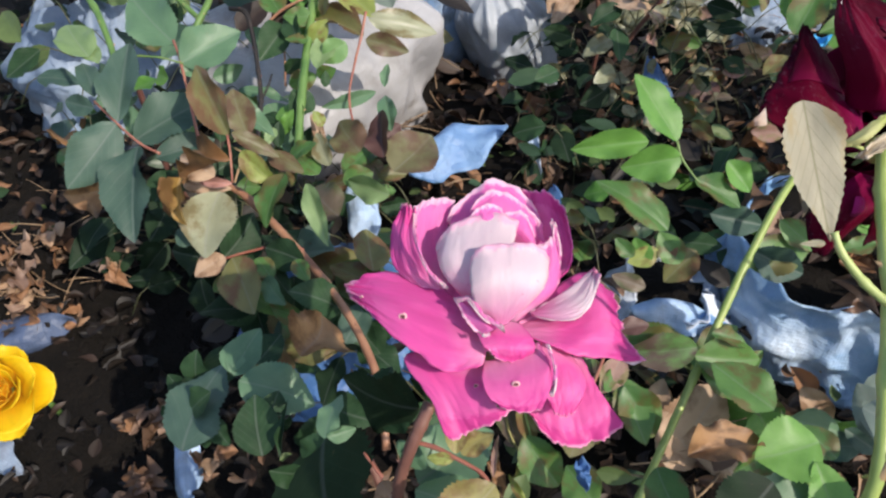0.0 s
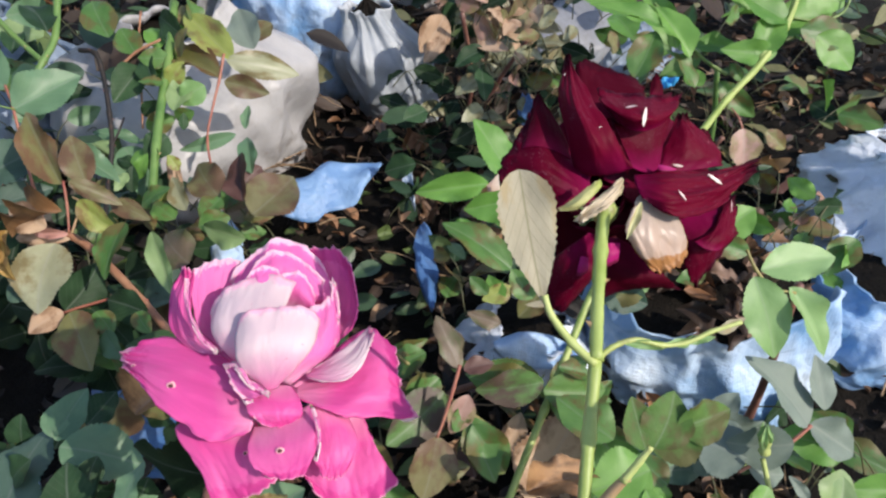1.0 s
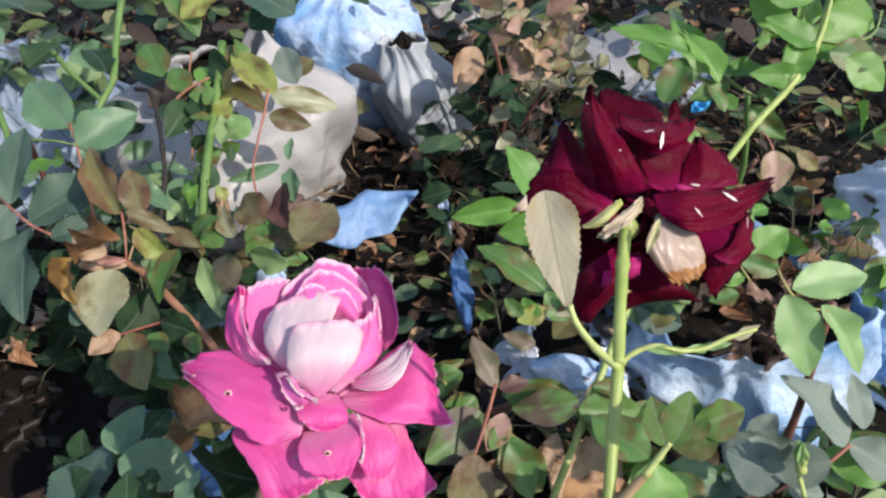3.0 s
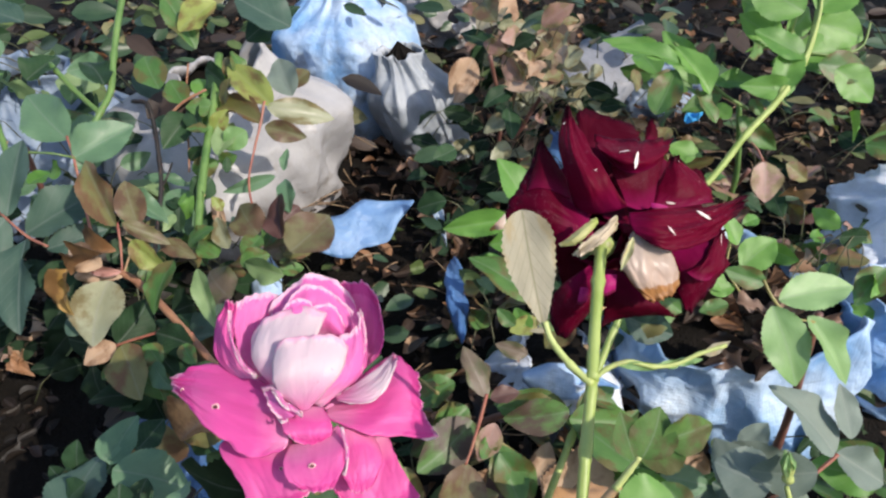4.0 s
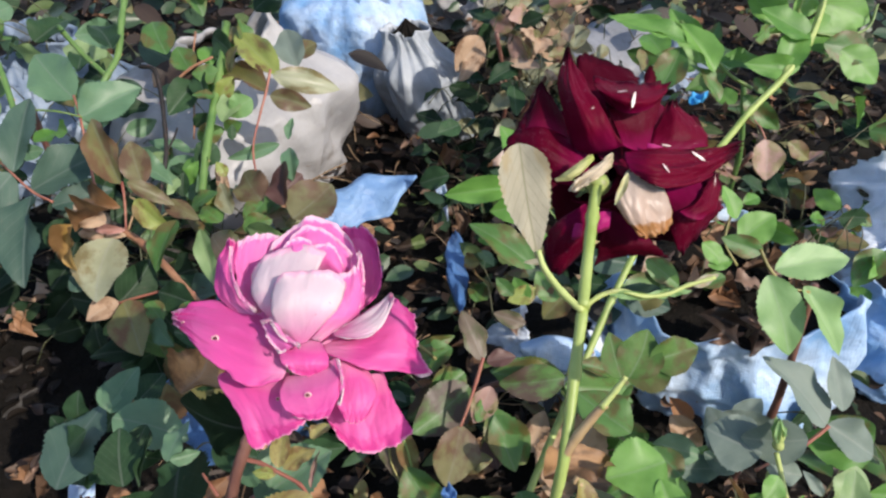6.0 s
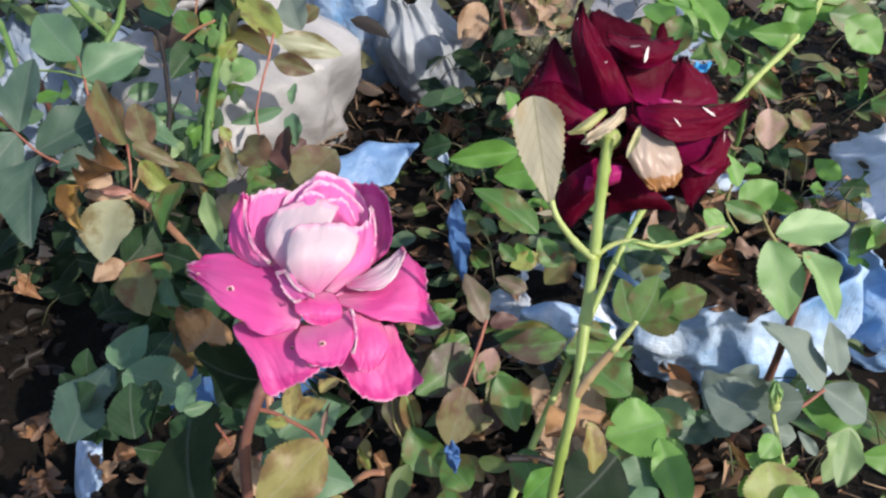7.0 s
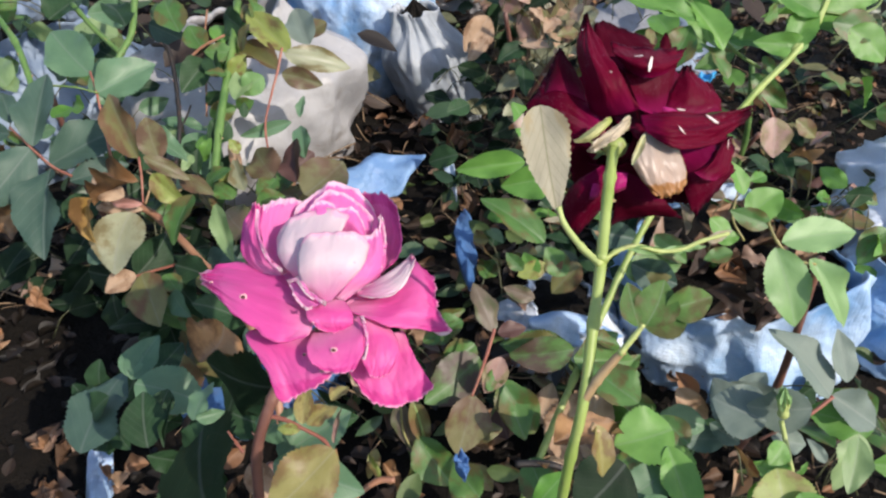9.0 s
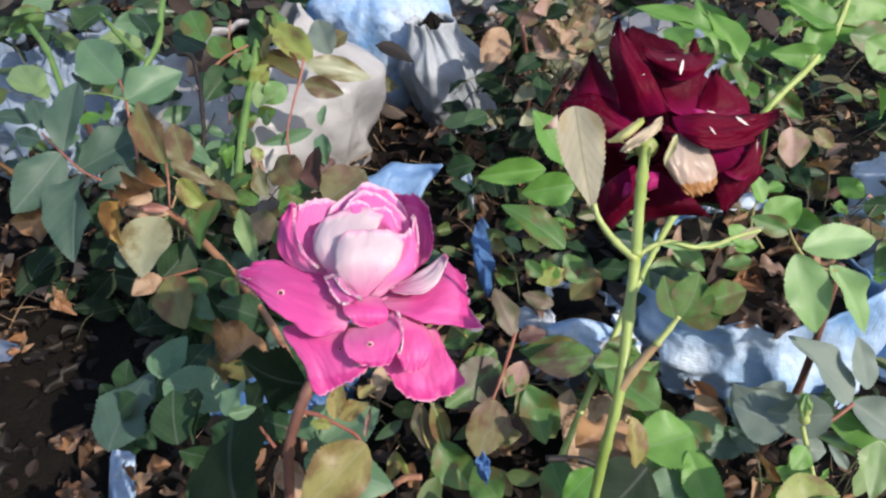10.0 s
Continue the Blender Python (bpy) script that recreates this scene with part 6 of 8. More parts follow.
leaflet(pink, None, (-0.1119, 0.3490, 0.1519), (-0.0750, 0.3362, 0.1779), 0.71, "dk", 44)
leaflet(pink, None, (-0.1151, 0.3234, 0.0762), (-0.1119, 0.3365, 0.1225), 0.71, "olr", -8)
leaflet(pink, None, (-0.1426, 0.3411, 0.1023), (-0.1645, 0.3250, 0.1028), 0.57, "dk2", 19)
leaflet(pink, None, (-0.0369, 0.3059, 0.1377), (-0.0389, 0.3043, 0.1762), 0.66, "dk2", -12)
twig = stalk(low, [(0.0672, 0.3131, 0.1426), (0.0869, 0.3019, 0.1290), (0.1088, 0.2893, 0.1137), (0.1285, 0.2794, 0.1018), (0.1438, 0.2724, 0.0933)], 0.0014, "stalk_olive")
leaflet(low, twig, (0.1088, 0.2893, 0.1137), (0.0613, 0.2741, 0.0940), .58, "gp")
leaflet(low, twig, (0.0979, 0.3078, 0.1365), (0.0658, 0.2988, 0.1248), .6, "g")
leaflet(low, twig, (0.0716, 0.3090, 0.1375), (0.1002, 0.3128, 0.1427), .4, "g")
twig = stalk(low, [(0.1166, 0.2658, 0.1723), (0.1118, 0.2560, 0.1601), (0.1058, 0.2449, 0.1463), (0.1006, 0.2368, 0.1361)], 0.0013, "stalk_red")
leaflet(low, twig, (0.1162, 0.2643, 0.1705), (0.1057, 0.2862, 0.1974), .45, "rd")
leaflet(low, twig, (0.1189, 0.2638, 0.1699), (0.1386, 0.2661, 0.1730), .6, "rdd")
leaflet(low, twig, (0.1006, 0.2373, 0.1367), (0.0910, 0.2107, 0.1036), .72, "olr")
leaflet(low, twig, (0.1235, 0.2410, 0.1417), (0.1458, 0.2190, 0.1149), .66, "g")
leaflet(low, twig, (0.1216, 0.2534, 0.1570), (0.1097, 0.2375, 0.1371), .6, "rdp")
leaflet(low, twig, (0.1117, 0.2387, 0.1386), (0.1235, 0.2509, 0.1540), .5, "g")
twig = stalk(low, [(0.0543, 0.2554, 0.1185), (0.0625, 0.2449, 0.1057), (0.0686, 0.2292, 0.0864)], 0.0010, "stalk_green")
leaflet(low, twig, (0.0596, 0.2522, 0.1147), (0.0694, 0.2292, 0.0864), .38, "ol")
leaflet(low, twig, (0.0624, 0.2345, 0.0928), (0.0875, 0.2103, 0.0632), .6, "g")
leaflet(low, twig, (0.0686, 0.2266, 0.0831), (0.0561, 0.2080, 0.0599), .5, "g")
twig = stalk(low, [(0.1857, 0.2910, 0.1011), (0.1813, 0.2966, 0.1081), (0.1867, 0.3008, 0.1133)], 0.0010, "stalk_green")
leaflet(low, twig, (0.1835, 0.2989, 0.1109), (0.1276, 0.3034, 0.1156), .48, "g")
leaflet(low, twig, (0.1857, 0.2924, 0.1029), (0.2403, 0.2870, 0.0972), .5, "g")
leaflet(low, twig, (0.1902, 0.2965, 0.1081), (0.2216, 0.3074, 0.1222), .5, "g")
leaflet(low, twig, (0.1634, 0.2940, 0.1045), (0.1455, 0.3054, 0.1184), .5, "g")
leaflet(low, twig, (0.2080, 0.2823, 0.0908), (0.2394, 0.2960, 0.1083), .4, "g")
twig = stalk(low, [(0.2323, 0.2483, 0.1127), (0.2343, 0.2418, 0.1047), (0.2384, 0.2300, 0.0902), (0.2508, 0.2169, 0.0741), (0.2631, 0.2012, 0.0548)], 0.0012, "stalk_green")
leaflet(low, twig, (0.2364, 0.2443, 0.1079), (0.2075, 0.2499, 0.1143), .5, "g")
leaflet(low, twig, (0.2178, 0.2453, 0.1088), (0.2384, 0.2235, 0.0821), .85, "bg")
leaflet(low, twig, (0.2385, 0.2417, 0.1047), (0.2757, 0.2348, 0.0968), .55, "mg")
leaflet(low, twig, (0.2434, 0.2287, 0.0886), (0.2639, 0.2043, 0.0587), .58, "bg")
leaflet(low, twig, (0.2301, 0.2275, 0.0869), (0.2052, 0.2174, 0.0740), .6, "g")
leaflet(low, twig, (0.2550, 0.2298, 0.0903), (0.2923, 0.2295, 0.0904), .5, "dk")
leaflet(low, twig, (0.2757, 0.2374, 0.1000), (0.3005, 0.2268, 0.0872), .5, "dk")
leaflet(low, twig, (0.2093, 0.2147, 0.0708), (0.2466, 0.2117, 0.0677), .5, "mg")
twig = None
leaflet(low, twig, (0.0304, 0.2793, 0.1160), (0.0475, 0.2710, 0.1060), .5, "g")
leaflet(low, twig, (0.1033, 0.2326, 0.0592), (0.1183, 0.2189, 0.0425), .6, "ol")
leaflet(low, twig, (0.1184, 0.2297, 0.0559), (0.1420, 0.2267, 0.0527), .5, "ol")
leaflet(low, twig, (0.0301, 0.2414, 0.0690), (0.0257, 0.2253, 0.0489), .4, "ol")
leaflet(low, twig, (0.0045, 0.2850, 0.1226), (0.0261, 0.2902, 0.1294), .5, "g")
twig = stalk(low, [(0.0502, 0.2558, 0.1090), (0.0521, 0.2398, 0.0920), (0.0638, 0.2241, 0.0748)], 0.0010, "stalk_olive")
leaflet(low, twig, (0.0482, 0.2558, 0.1091), (0.0580, 0.2293, 0.0806), .42, "rd")
leaflet(low, twig, (0.0949, 0.2382, 0.0883), (0.1261, 0.2416, 0.0905), .5, "ol")
twig = None
leaflet(low, twig, (0.1708, 0.2448, 0.0358), (0.2184, 0.2798, 0.0799), .8, "tan")
leaflet(low, twig, (0.1956, 0.2460, 0.0376), (0.1642, 0.2775, 0.0761), .6, "tan")
leaflet(low, twig, (0.1911, 0.2545, 0.0481), (0.2317, 0.2399, 0.0307), .7, "tan")
leaflet(low, twig, (0.2680, 0.2821, 0.0835), (0.2950, 0.2648, 0.0626), .5, "tan")
leaflet(low, twig, (0.1573, 0.2662, 0.0621), (0.1687, 0.2860, 0.0867), .6, "tan")
twig = None
leaflet(low, twig, (0.0103, 0.2909, 0.0822), (0.0286, 0.3050, 0.1000), .5, "tan")
leaflet(low, twig, (0.1194, 0.2583, 0.0436), (0.1013, 0.2699, 0.0577), .5, "br")
leaflet(low, twig, (0.1694, 0.2406, 0.0225), (0.1922, 0.2346, 0.0155), .5, "br")
twig = stalk(green, [(0.4557, 0.6122, 0.3771), (0.4453, 0.5836, 0.3503), (0.4316, 0.5480, 0.3139), (0.4150, 0.5202, 0.2861), (0.3878, 0.4950, 0.2645), (0.3564, 0.4711, 0.2477), (0.3253, 0.4425, 0.2297), (0.2790, 0.4023, 0.2088), (0.2482, 0.3687, 0.1906), (0.2188, 0.3281, 0.1636), (0.1963, 0.2938, 0.1367), (0.1788, 0.2658, 0.1176), (0.1598, 0.2361, 0.0964), (0.1410, 0.2071, 0.0602), (0.1221, 0.1740, 0.0189)], 0.0030, "cane_lime")
twig = None
leaflet(green, twig, (0.1771, 0.2713, 0.1342), (0.2247, 0.2698, 0.1304), .6, "g")
leaflet(green, twig, (0.1809, 0.2662, 0.1286), (0.2190, 0.2540, 0.1139), .5, "g")
leaflet(green, twig, (0.1752, 0.2726, 0.1356), (0.1276, 0.2780, 0.1436), .55, "g")
leaflet(green, twig, (0.1885, 0.2820, 0.1451), (0.2152, 0.2774, 0.1390), .5, "g")
twig = stalk(green, [(0.1605, 0.3583, 0.2479), (0.1646, 0.3504, 0.2382), (0.1770, 0.3399, 0.2254)], 0.0009, "stalk_green")
leaflet(green, twig, (0.1423, 0.3585, 0.2478), (0.0926, 0.3559, 0.2437), .36, "bg")
leaflet(green, twig, (0.1638, 0.3517, 0.2398), (0.1256, 0.3469, 0.2332), .62, "bg")
leaflet(green, twig, (0.1605, 0.3583, 0.2479), (0.1358, 0.3871, 0.2832), .5, "bg")
leaflet(green, twig, (0.1561, 0.3219, 0.2027), (0.1128, 0.3445, 0.2300), .42, "g")
leaflet(green, twig, (0.1728, 0.3425, 0.2286), (0.2059, 0.3318, 0.2158), .5, "g")
leaflet(green, twig, (0.1936, 0.3501, 0.2383), (0.2101, 0.3370, 0.2223), .6, "bg")
twig = None
leaflet(green, twig, (0.2370, 0.3561, 0.1509), (0.2764, 0.3441, 0.1366), .6, "dk")
leaflet(green, twig, (0.2323, 0.3504, 0.1437), (0.2834, 0.3586, 0.1547), .55, "g")
leaflet(green, twig, (0.2046, 0.3740, 0.1725), (0.2464, 0.3677, 0.1654), .5, "dk")
leaflet(green, twig, (0.2556, 0.3705, 0.1691), (0.2834, 0.3557, 0.1511), .5, "g")
leaflet(green, twig, (0.1674, 0.3569, 0.1507), (0.1442, 0.3513, 0.1434), .6, "yg")
leaflet(green, twig, (0.1604, 0.3511, 0.1434), (0.1489, 0.3629, 0.1578), .7, "bg")
leaflet(green, twig, (0.1953, 0.3566, 0.1508), (0.1720, 0.3423, 0.1326), .7, "ol")
leaflet(green, twig, (0.1836, 0.3509, 0.1435), (0.1675, 0.3656, 0.1615), .7, "g")
leaflet(green, twig, (0.1580, 0.3395, 0.1290), (0.1326, 0.3456, 0.1361), .5, "rd")
leaflet(green, twig, (0.1489, 0.3542, 0.1470), (0.1350, 0.3630, 0.1578), .6, "g")
twig = stalk(topright, [(0.3921, 0.5470, 0.2309), (0.3675, 0.5576, 0.2435), (0.3458, 0.5750, 0.2647), (0.3240, 0.5889, 0.2817)], 0.0018, "stalk_green")
leaflet(topright, twig, (0.3212, 0.5794, 0.2697), (0.2573, 0.5938, 0.2865), .3, "bg")
leaflet(topright, twig, (0.3457, 0.5630, 0.2498), (0.3158, 0.5976, 0.2923), .4, "bg")
leaflet(topright, twig, (0.3621, 0.5638, 0.2512), (0.4058, 0.5634, 0.2513), .5, "bg")
leaflet(topright, twig, (0.3402, 0.5613, 0.2477), (0.3020, 0.5703, 0.2582), .6, "g")
leaflet(topright, twig, (0.3512, 0.5681, 0.2562), (0.3622, 0.5885, 0.2818), .4, "g")
leaflet(topright, twig, (0.3675, 0.5576, 0.2435), (0.3292, 0.5477, 0.2306), .45, "g")
twig = stalk(topright, [(0.4211, 0.5642, 0.3163), (0.4056, 0.5385, 0.2842), (0.3849, 0.5178, 0.2582)], 0.0020, "cane_lime")
leaflet(topright, twig, (0.4056, 0.5482, 0.2962), (0.3698, 0.5647, 0.3161), .6, "bg")
leaflet(topright, twig, (0.4108, 0.5514, 0.3002), (0.4366, 0.5672, 0.3203), .6, "bg")
leaflet(topright, twig, (0.3953, 0.5354, 0.2802), (0.4466, 0.5316, 0.2764), .5, "bg")
leaflet(topright, twig, (0.3849, 0.5194, 0.2602), (0.4157, 0.5126, 0.2523), .3, "g")
leaflet(topright, twig, (0.4107, 0.5352, 0.2803), (0.4713, 0.5443, 0.2925), .5, "bg")
leaflet(topright, twig, (0.4365, 0.5575, 0.3083), (0.4827, 0.5474, 0.2965), .7, "bg")
leaflet(topright, twig, (0.3746, 0.5163, 0.2561), (0.3874, 0.5065, 0.2442), .5, "g")
twig = stalk(topright, [(0.4331, 0.5656, 0.3556), (0.4270, 0.5389, 0.3199), (0.4110, 0.5157, 0.2881), (0.3905, 0.5016, 0.2683)], 0.0016, "cane_lime")
leaflet(topright, twig, (0.4147, 0.5424, 0.3239), (0.3684, 0.5652, 0.3518), .70, "bg")
leaflet(topright, twig, (0.4161, 0.5185, 0.2921), (0.3746, 0.5366, 0.3140), .5, "bg")
leaflet(topright, twig, (0.4056, 0.5039, 0.2722), (0.3584, 0.5070, 0.2739), .42, "bg")
leaflet(topright, twig, (0.3905, 0.5016, 0.2683), (0.4116, 0.5276, 0.3040), .5, "bg")
leaflet(topright, twig, (0.4259, 0.5151, 0.2881), (0.4704, 0.5073, 0.2801), .6, "g")
leaflet(topright, twig, (0.4407, 0.5115, 0.2841), (0.4738, 0.4937, 0.2622), .7, "bg")
leaflet(topright, twig, (0.4271, 0.5419, 0.3238), (0.4628, 0.5614, 0.3516), .8, "bg")
twig = stalk(topright, [(0.4281, 0.5401, 0.2881), (0.4536, 0.5375, 0.2860), (0.4769, 0.5412, 0.2921), (0.4852, 0.5532, 0.3085)], 0.0014, "stalk_green")
leaflet(topright, twig, (0.2907, 0.5132, 0.2453), (0.3098, 0.5387, 0.2802), .6, "g")
leaflet(topright, twig, (0.3200, 0.5383, 0.2801), (0.2539, 0.5539, 0.2975), .3, "bg")
leaflet(topright, twig, (0.3399, 0.5220, 0.2596), (0.3154, 0.5508, 0.2966), .45, "bg")
leaflet(topright, twig, (0.3443, 0.5064, 0.2390), (0.3248, 0.5288, 0.2678), .5, "g")
leaflet(topright, twig, (0.3650, 0.5086, 0.2431), (0.4001, 0.4887, 0.2184), .4, "g")
twig = stalk(right, [(0.2836, 0.2739, 0.2568), (0.2896, 0.2660, 0.2471), (0.2995, 0.2592, 0.2388), (0.3138, 0.2568, 0.2361)], 0.0011, "stalk_olive")
leaflet(right, twig, (0.2925, 0.2660, 0.2471), (0.3416, 0.2704, 0.2534), .46, "lg2")
leaflet(right, twig, (0.2882, 0.2638, 0.2443), (0.3029, 0.2319, 0.2050), .52, "lg2")
leaflet(right, twig, (0.3102, 0.2591, 0.2389), (0.3378, 0.2315, 0.2052), .42, "lg2")
leaflet(right, twig, (0.2854, 0.2727, 0.2554), (0.2605, 0.2786, 0.2623), .5, "g")
twig = stalk(right, [(0.3455, 0.2261, 0.1429), (0.3301, 0.2191, 0.1339), (0.3108, 0.2132, 0.1263), (0.2954, 0.2085, 0.1203)], 0.0014, "stalk_red")
leaflet(right, twig, (0.3436, 0.2259, 0.1426), (0.3111, 0.2572, 0.1809), .56, "gg")
leaflet(right, twig, (0.3552, 0.2321, 0.1505), (0.3515, 0.2549, 0.1786), .5, "gg")
leaflet(right, twig, (0.3448, 0.2269, 0.1438), (0.3801, 0.2125, 0.1266), .62, "gg")
leaflet(right, twig, (0.3185, 0.2192, 0.1338), (0.2782, 0.2305, 0.1472), .6, "gg")
leaflet(right, twig, (0.2915, 0.2134, 0.1262), (0.2647, 0.2330, 0.1501), .7, "gg")
leaflet(right, twig, (0.3031, 0.2097, 0.1218), (0.3300, 0.2058, 0.1174), .6, "gg")
leaflet(right, twig, (0.2838, 0.2111, 0.1232), (0.2685, 0.2209, 0.1352), .5, "gg")
twig = stalk(right, [(0.2867, 0.1894, 0.1681), (0.2908, 0.1774, 0.1532), (0.2952, 0.1642, 0.1370), (0.2969, 0.1489, 0.1180)], 0.0016, "stalk_lime")
leaflet(right, twig, (0.2935, 0.1664, 0.1397), (0.2692, 0.1732, 0.1477), .5, "bg")
leaflet(right, twig, (0.2866, 0.1796, 0.1559), (0.2779, 0.1709, 0.1450), .6, "bg")
leaflet(right, twig, (0.2796, 0.1709, 0.1451), (0.2934, 0.1533, 0.1234), .8, "bg")
leaflet(right, twig, (0.2953, 0.1686, 0.1424), (0.3040, 0.1728, 0.1478), .3, "bg")
twig = None
leaflet(right, twig, (0.3353, 0.1834, 0.1615), (0.3248, 0.1595, 0.1317), .6, "lg")
leaflet(right, twig, (0.3144, 0.1727, 0.1479), (0.3040, 0.1816, 0.1587), .4, "gg")
leaflet(right, twig, (0.2657, 0.1689, 0.1423), (0.2623, 0.1798, 0.1558), .3, "br")
twig = stalk(right, [(0.3107, 0.3359, 0.1907), (0.3021, 0.3468, 0.2041), (0.3065, 0.3603, 0.2209)], 0.0010, "stalk_olive")
leaflet(right, twig, (0.3108, 0.3575, 0.2176), (0.3023, 0.3738, 0.2376), .6, "bg")
leaflet(right, twig, (0.3129, 0.3467, 0.2042), (0.3410, 0.3599, 0.2210), .7, "bg")
leaflet(right, twig, (0.2891, 0.3361, 0.1907), (0.3085, 0.3386, 0.1941), .6, "bg")
leaflet(right, twig, (0.3020, 0.3305, 0.1840), (0.2805, 0.3281, 0.1806), .6, "g")
leaflet(right, twig, (0.2849, 0.3470, 0.2040), (0.3021, 0.3360, 0.1907), .6, "bg")
twig = stalk(right, [(0.3638, 0.4469, 0.2337), (0.3600, 0.4530, 0.2411), (0.3543, 0.4576, 0.2467)], 0.0008, "stalk_red")
leaflet(right, twig, (0.3638, 0.4469, 0.2337), (0.3647, 0.4255, 0.2071), .76, "rdp", 0)
leaflet(right, twig, (0.3830, 0.4452, 0.2319), (0.4022, 0.4359, 0.2207), .6, "ol")
twig = stalk(bag, [(-0.0680, 0.5790, 0.2393), (-0.0728, 0.5634, 0.2211), (-0.0775, 0.5446, 0.2070), (-0.0812, 0.5139, 0.1867), (-0.0701, 0.4745, 0.1643)], 0.0013, "stalk_red")
leaflet(bag, twig, (-0.0604, 0.5760, 0.2360), (-0.1111, 0.6357, 0.2581), 0.36, "yg")
leaflet(bag, twig, (-0.0659, 0.5754, 0.2352), (-0.0027, 0.5752, 0.2210), 0.37, "pale")
leaflet(bag, twig, (-0.0705, 0.5648, 0.2228), (-0.1283, 0.6040, 0.2363), 0.34, "ol")
leaflet(bag, twig, (-0.0684, 0.5626, 0.2203), (-0.0293, 0.5546, 0.2119), 0.50, "olr")
leaflet(bag, twig, (-0.0860, 0.5608, 0.2179), (-0.1081, 0.5499, 0.2048), 0.80, "lg2")
leaflet(bag, twig, (-0.0483, 0.6193, 0.2251), (-0.0694, 0.6763, 0.2448), 0.47, "gg")
leaflet(bag, twig, (-0.0429, 0.4913, 0.1690), (-0.0539, 0.5322, 0.1855), 0.35, "mg")
leaflet(bag, twig, (-0.0585, 0.5272, 0.1872), (-0.1073, 0.5140, 0.1785), 0.25, "mg")
leaflet(bag, twig, (-0.0511, 0.5343, 0.1880), (-0.0498, 0.5577, 0.1998), 0.33, "mg")
twig = stalk(bag, [(-0.1217, 0.6494, 0.2583), (-0.1210, 0.6016, 0.2337), (-0.1233, 0.5538, 0.2090), (-0.1236, 0.5094, 0.1882), (-0.1220, 0.4632, 0.1654)], 0.0042, "cane_green")
leaflet(bag, twig, (-0.1123, 0.5419, 0.2030), (-0.1036, 0.5789, 0.2231), 0.50, "lg")
leaflet(bag, twig, (-0.1150, 0.6186, 0.2382), (-0.1053, 0.6502, 0.2443), 0.68, "bg")
leaflet(bag, twig, (-0.1335, 0.6115, 0.2296), (-0.1453, 0.6366, 0.2431), 0.66, "bg")
leaflet(bag, twig, (-0.1466, 0.5912, 0.2211), (-0.1649, 0.5540, 0.2083), 0.63, "dk2")
leaflet(bag, twig, (-0.1542, 0.6083, 0.2254), (-0.1726, 0.6353, 0.2410), 0.69, "g")
leaflet(bag, twig, (-0.1167, 0.5233, 0.1892), (-0.1327, 0.5044, 0.1822), 0.94, "dk2")
leaflet(bag, twig, (-0.1297, 0.5611, 0.2173), (-0.1463, 0.6022, 0.2338), 0.39, "dk2")
twig = stalk(bag, [(-0.1664, 0.5916, 0.2211), (-0.1509, 0.6005, 0.2317), (-0.1293, 0.6073, 0.2402)], 0.0014, "cane_red")
twig = stalk(bag, [(-0.1563, 0.6544, 0.2481), (-0.1561, 0.6217, 0.2256), (-0.1513, 0.5858, 0.1994), (-0.1477, 0.5543, 0.1785)], 0.0010, "cane_red")
leaflet(bag, None, (-0.0680, 0.4634, 0.1667), (-0.0941, 0.5008, 0.1788), 0.67, "olr")
leaflet(bag, None, (-0.0476, 0.4599, 0.1631), (-0.0569, 0.5055, 0.1851), 0.54, "rdd")
leaflet(bag, None, (-0.0387, 0.4479, 0.1571), (-0.0068, 0.4876, 0.1731), 0.84, "olr")
leaflet(bag, None, (-0.0655, 0.4620, 0.1652), (-0.0813, 0.4441, 0.1594), 0.94, "g")
leaflet(bag, None, (-0.0511, 0.4852, 0.1618), (-0.0354, 0.5039, 0.1684), 0.83, "rdd")
leaflet(bag, None, (-0.1016, 0.4711, 0.1597), (-0.1170, 0.5145, 0.1790), 0.21, "tan")
leaflet(bag, None, (-0.0939, 0.4559, 0.1575), (-0.1091, 0.4832, 0.1735), 0.49, "pale")
leaflet(bag, None, (-0.1257, 0.4696, 0.1421), (-0.1118, 0.5056, 0.1688), 0.49, "dk2")
leaflet(bag, None, (-0.1043, 0.4511, 0.1517), (-0.1250, 0.4716, 0.1598), 0.67, "g")
leaflet(bag, None, (-0.0790, 0.4310, 0.1596), (-0.0540, 0.4353, 0.1651), 0.75, "g")
leaflet(bag, None, (-0.0383, 0.4076, 0.1640), (-0.0765, 0.4228, 0.1655), 0.53, "lg")
leaflet(bag, None, (-0.0741, 0.3740, 0.1703), (-0.1024, 0.4063, 0.1765), 0.75, "rd")
leaflet(bag, None, (-0.0361, 0.6736, 0.2270), (-0.0652, 0.6545, 0.2196), 0.67, "olr")
# small leaves along the cane in the white bag
leaflet(bag, None, (-0.0992, 0.6259, 0.2441), (-0.1040, 0.6466, 0.2656), 0.63, "g", -42)
leaflet(bag, None, (-0.1213, 0.5989, 0.2196), (-0.1094, 0.5948, 0.2418), 0.55, "bg", 40)
leaflet(bag, None, (-0.1273, 0.6192, 0.2213), (-0.1075, 0.6334, 0.2106), 0.53, "lg", 4)
leaflet(bag, None, (-0.1422, 0.4777, 0.1617), (-0.1413, 0.4917, 0.1799), 0.52, "dk2", 0)
leaflet(bag, None, (-0.1194, 0.5675, 0.2145), (-0.1037, 0.5744, 0.2341), 0.65, "yg", -22)
leaflet(bag, None, (-0.1310, 0.5637, 0.2011), (-0.1489, 0.5616, 0.1850), 0.59, "dk2", 40)
leaflet(bag, None, (-0.1020, 0.6053, 0.2332), (-0.1244, 0.5996, 0.2246), 0.60, "g", -49)
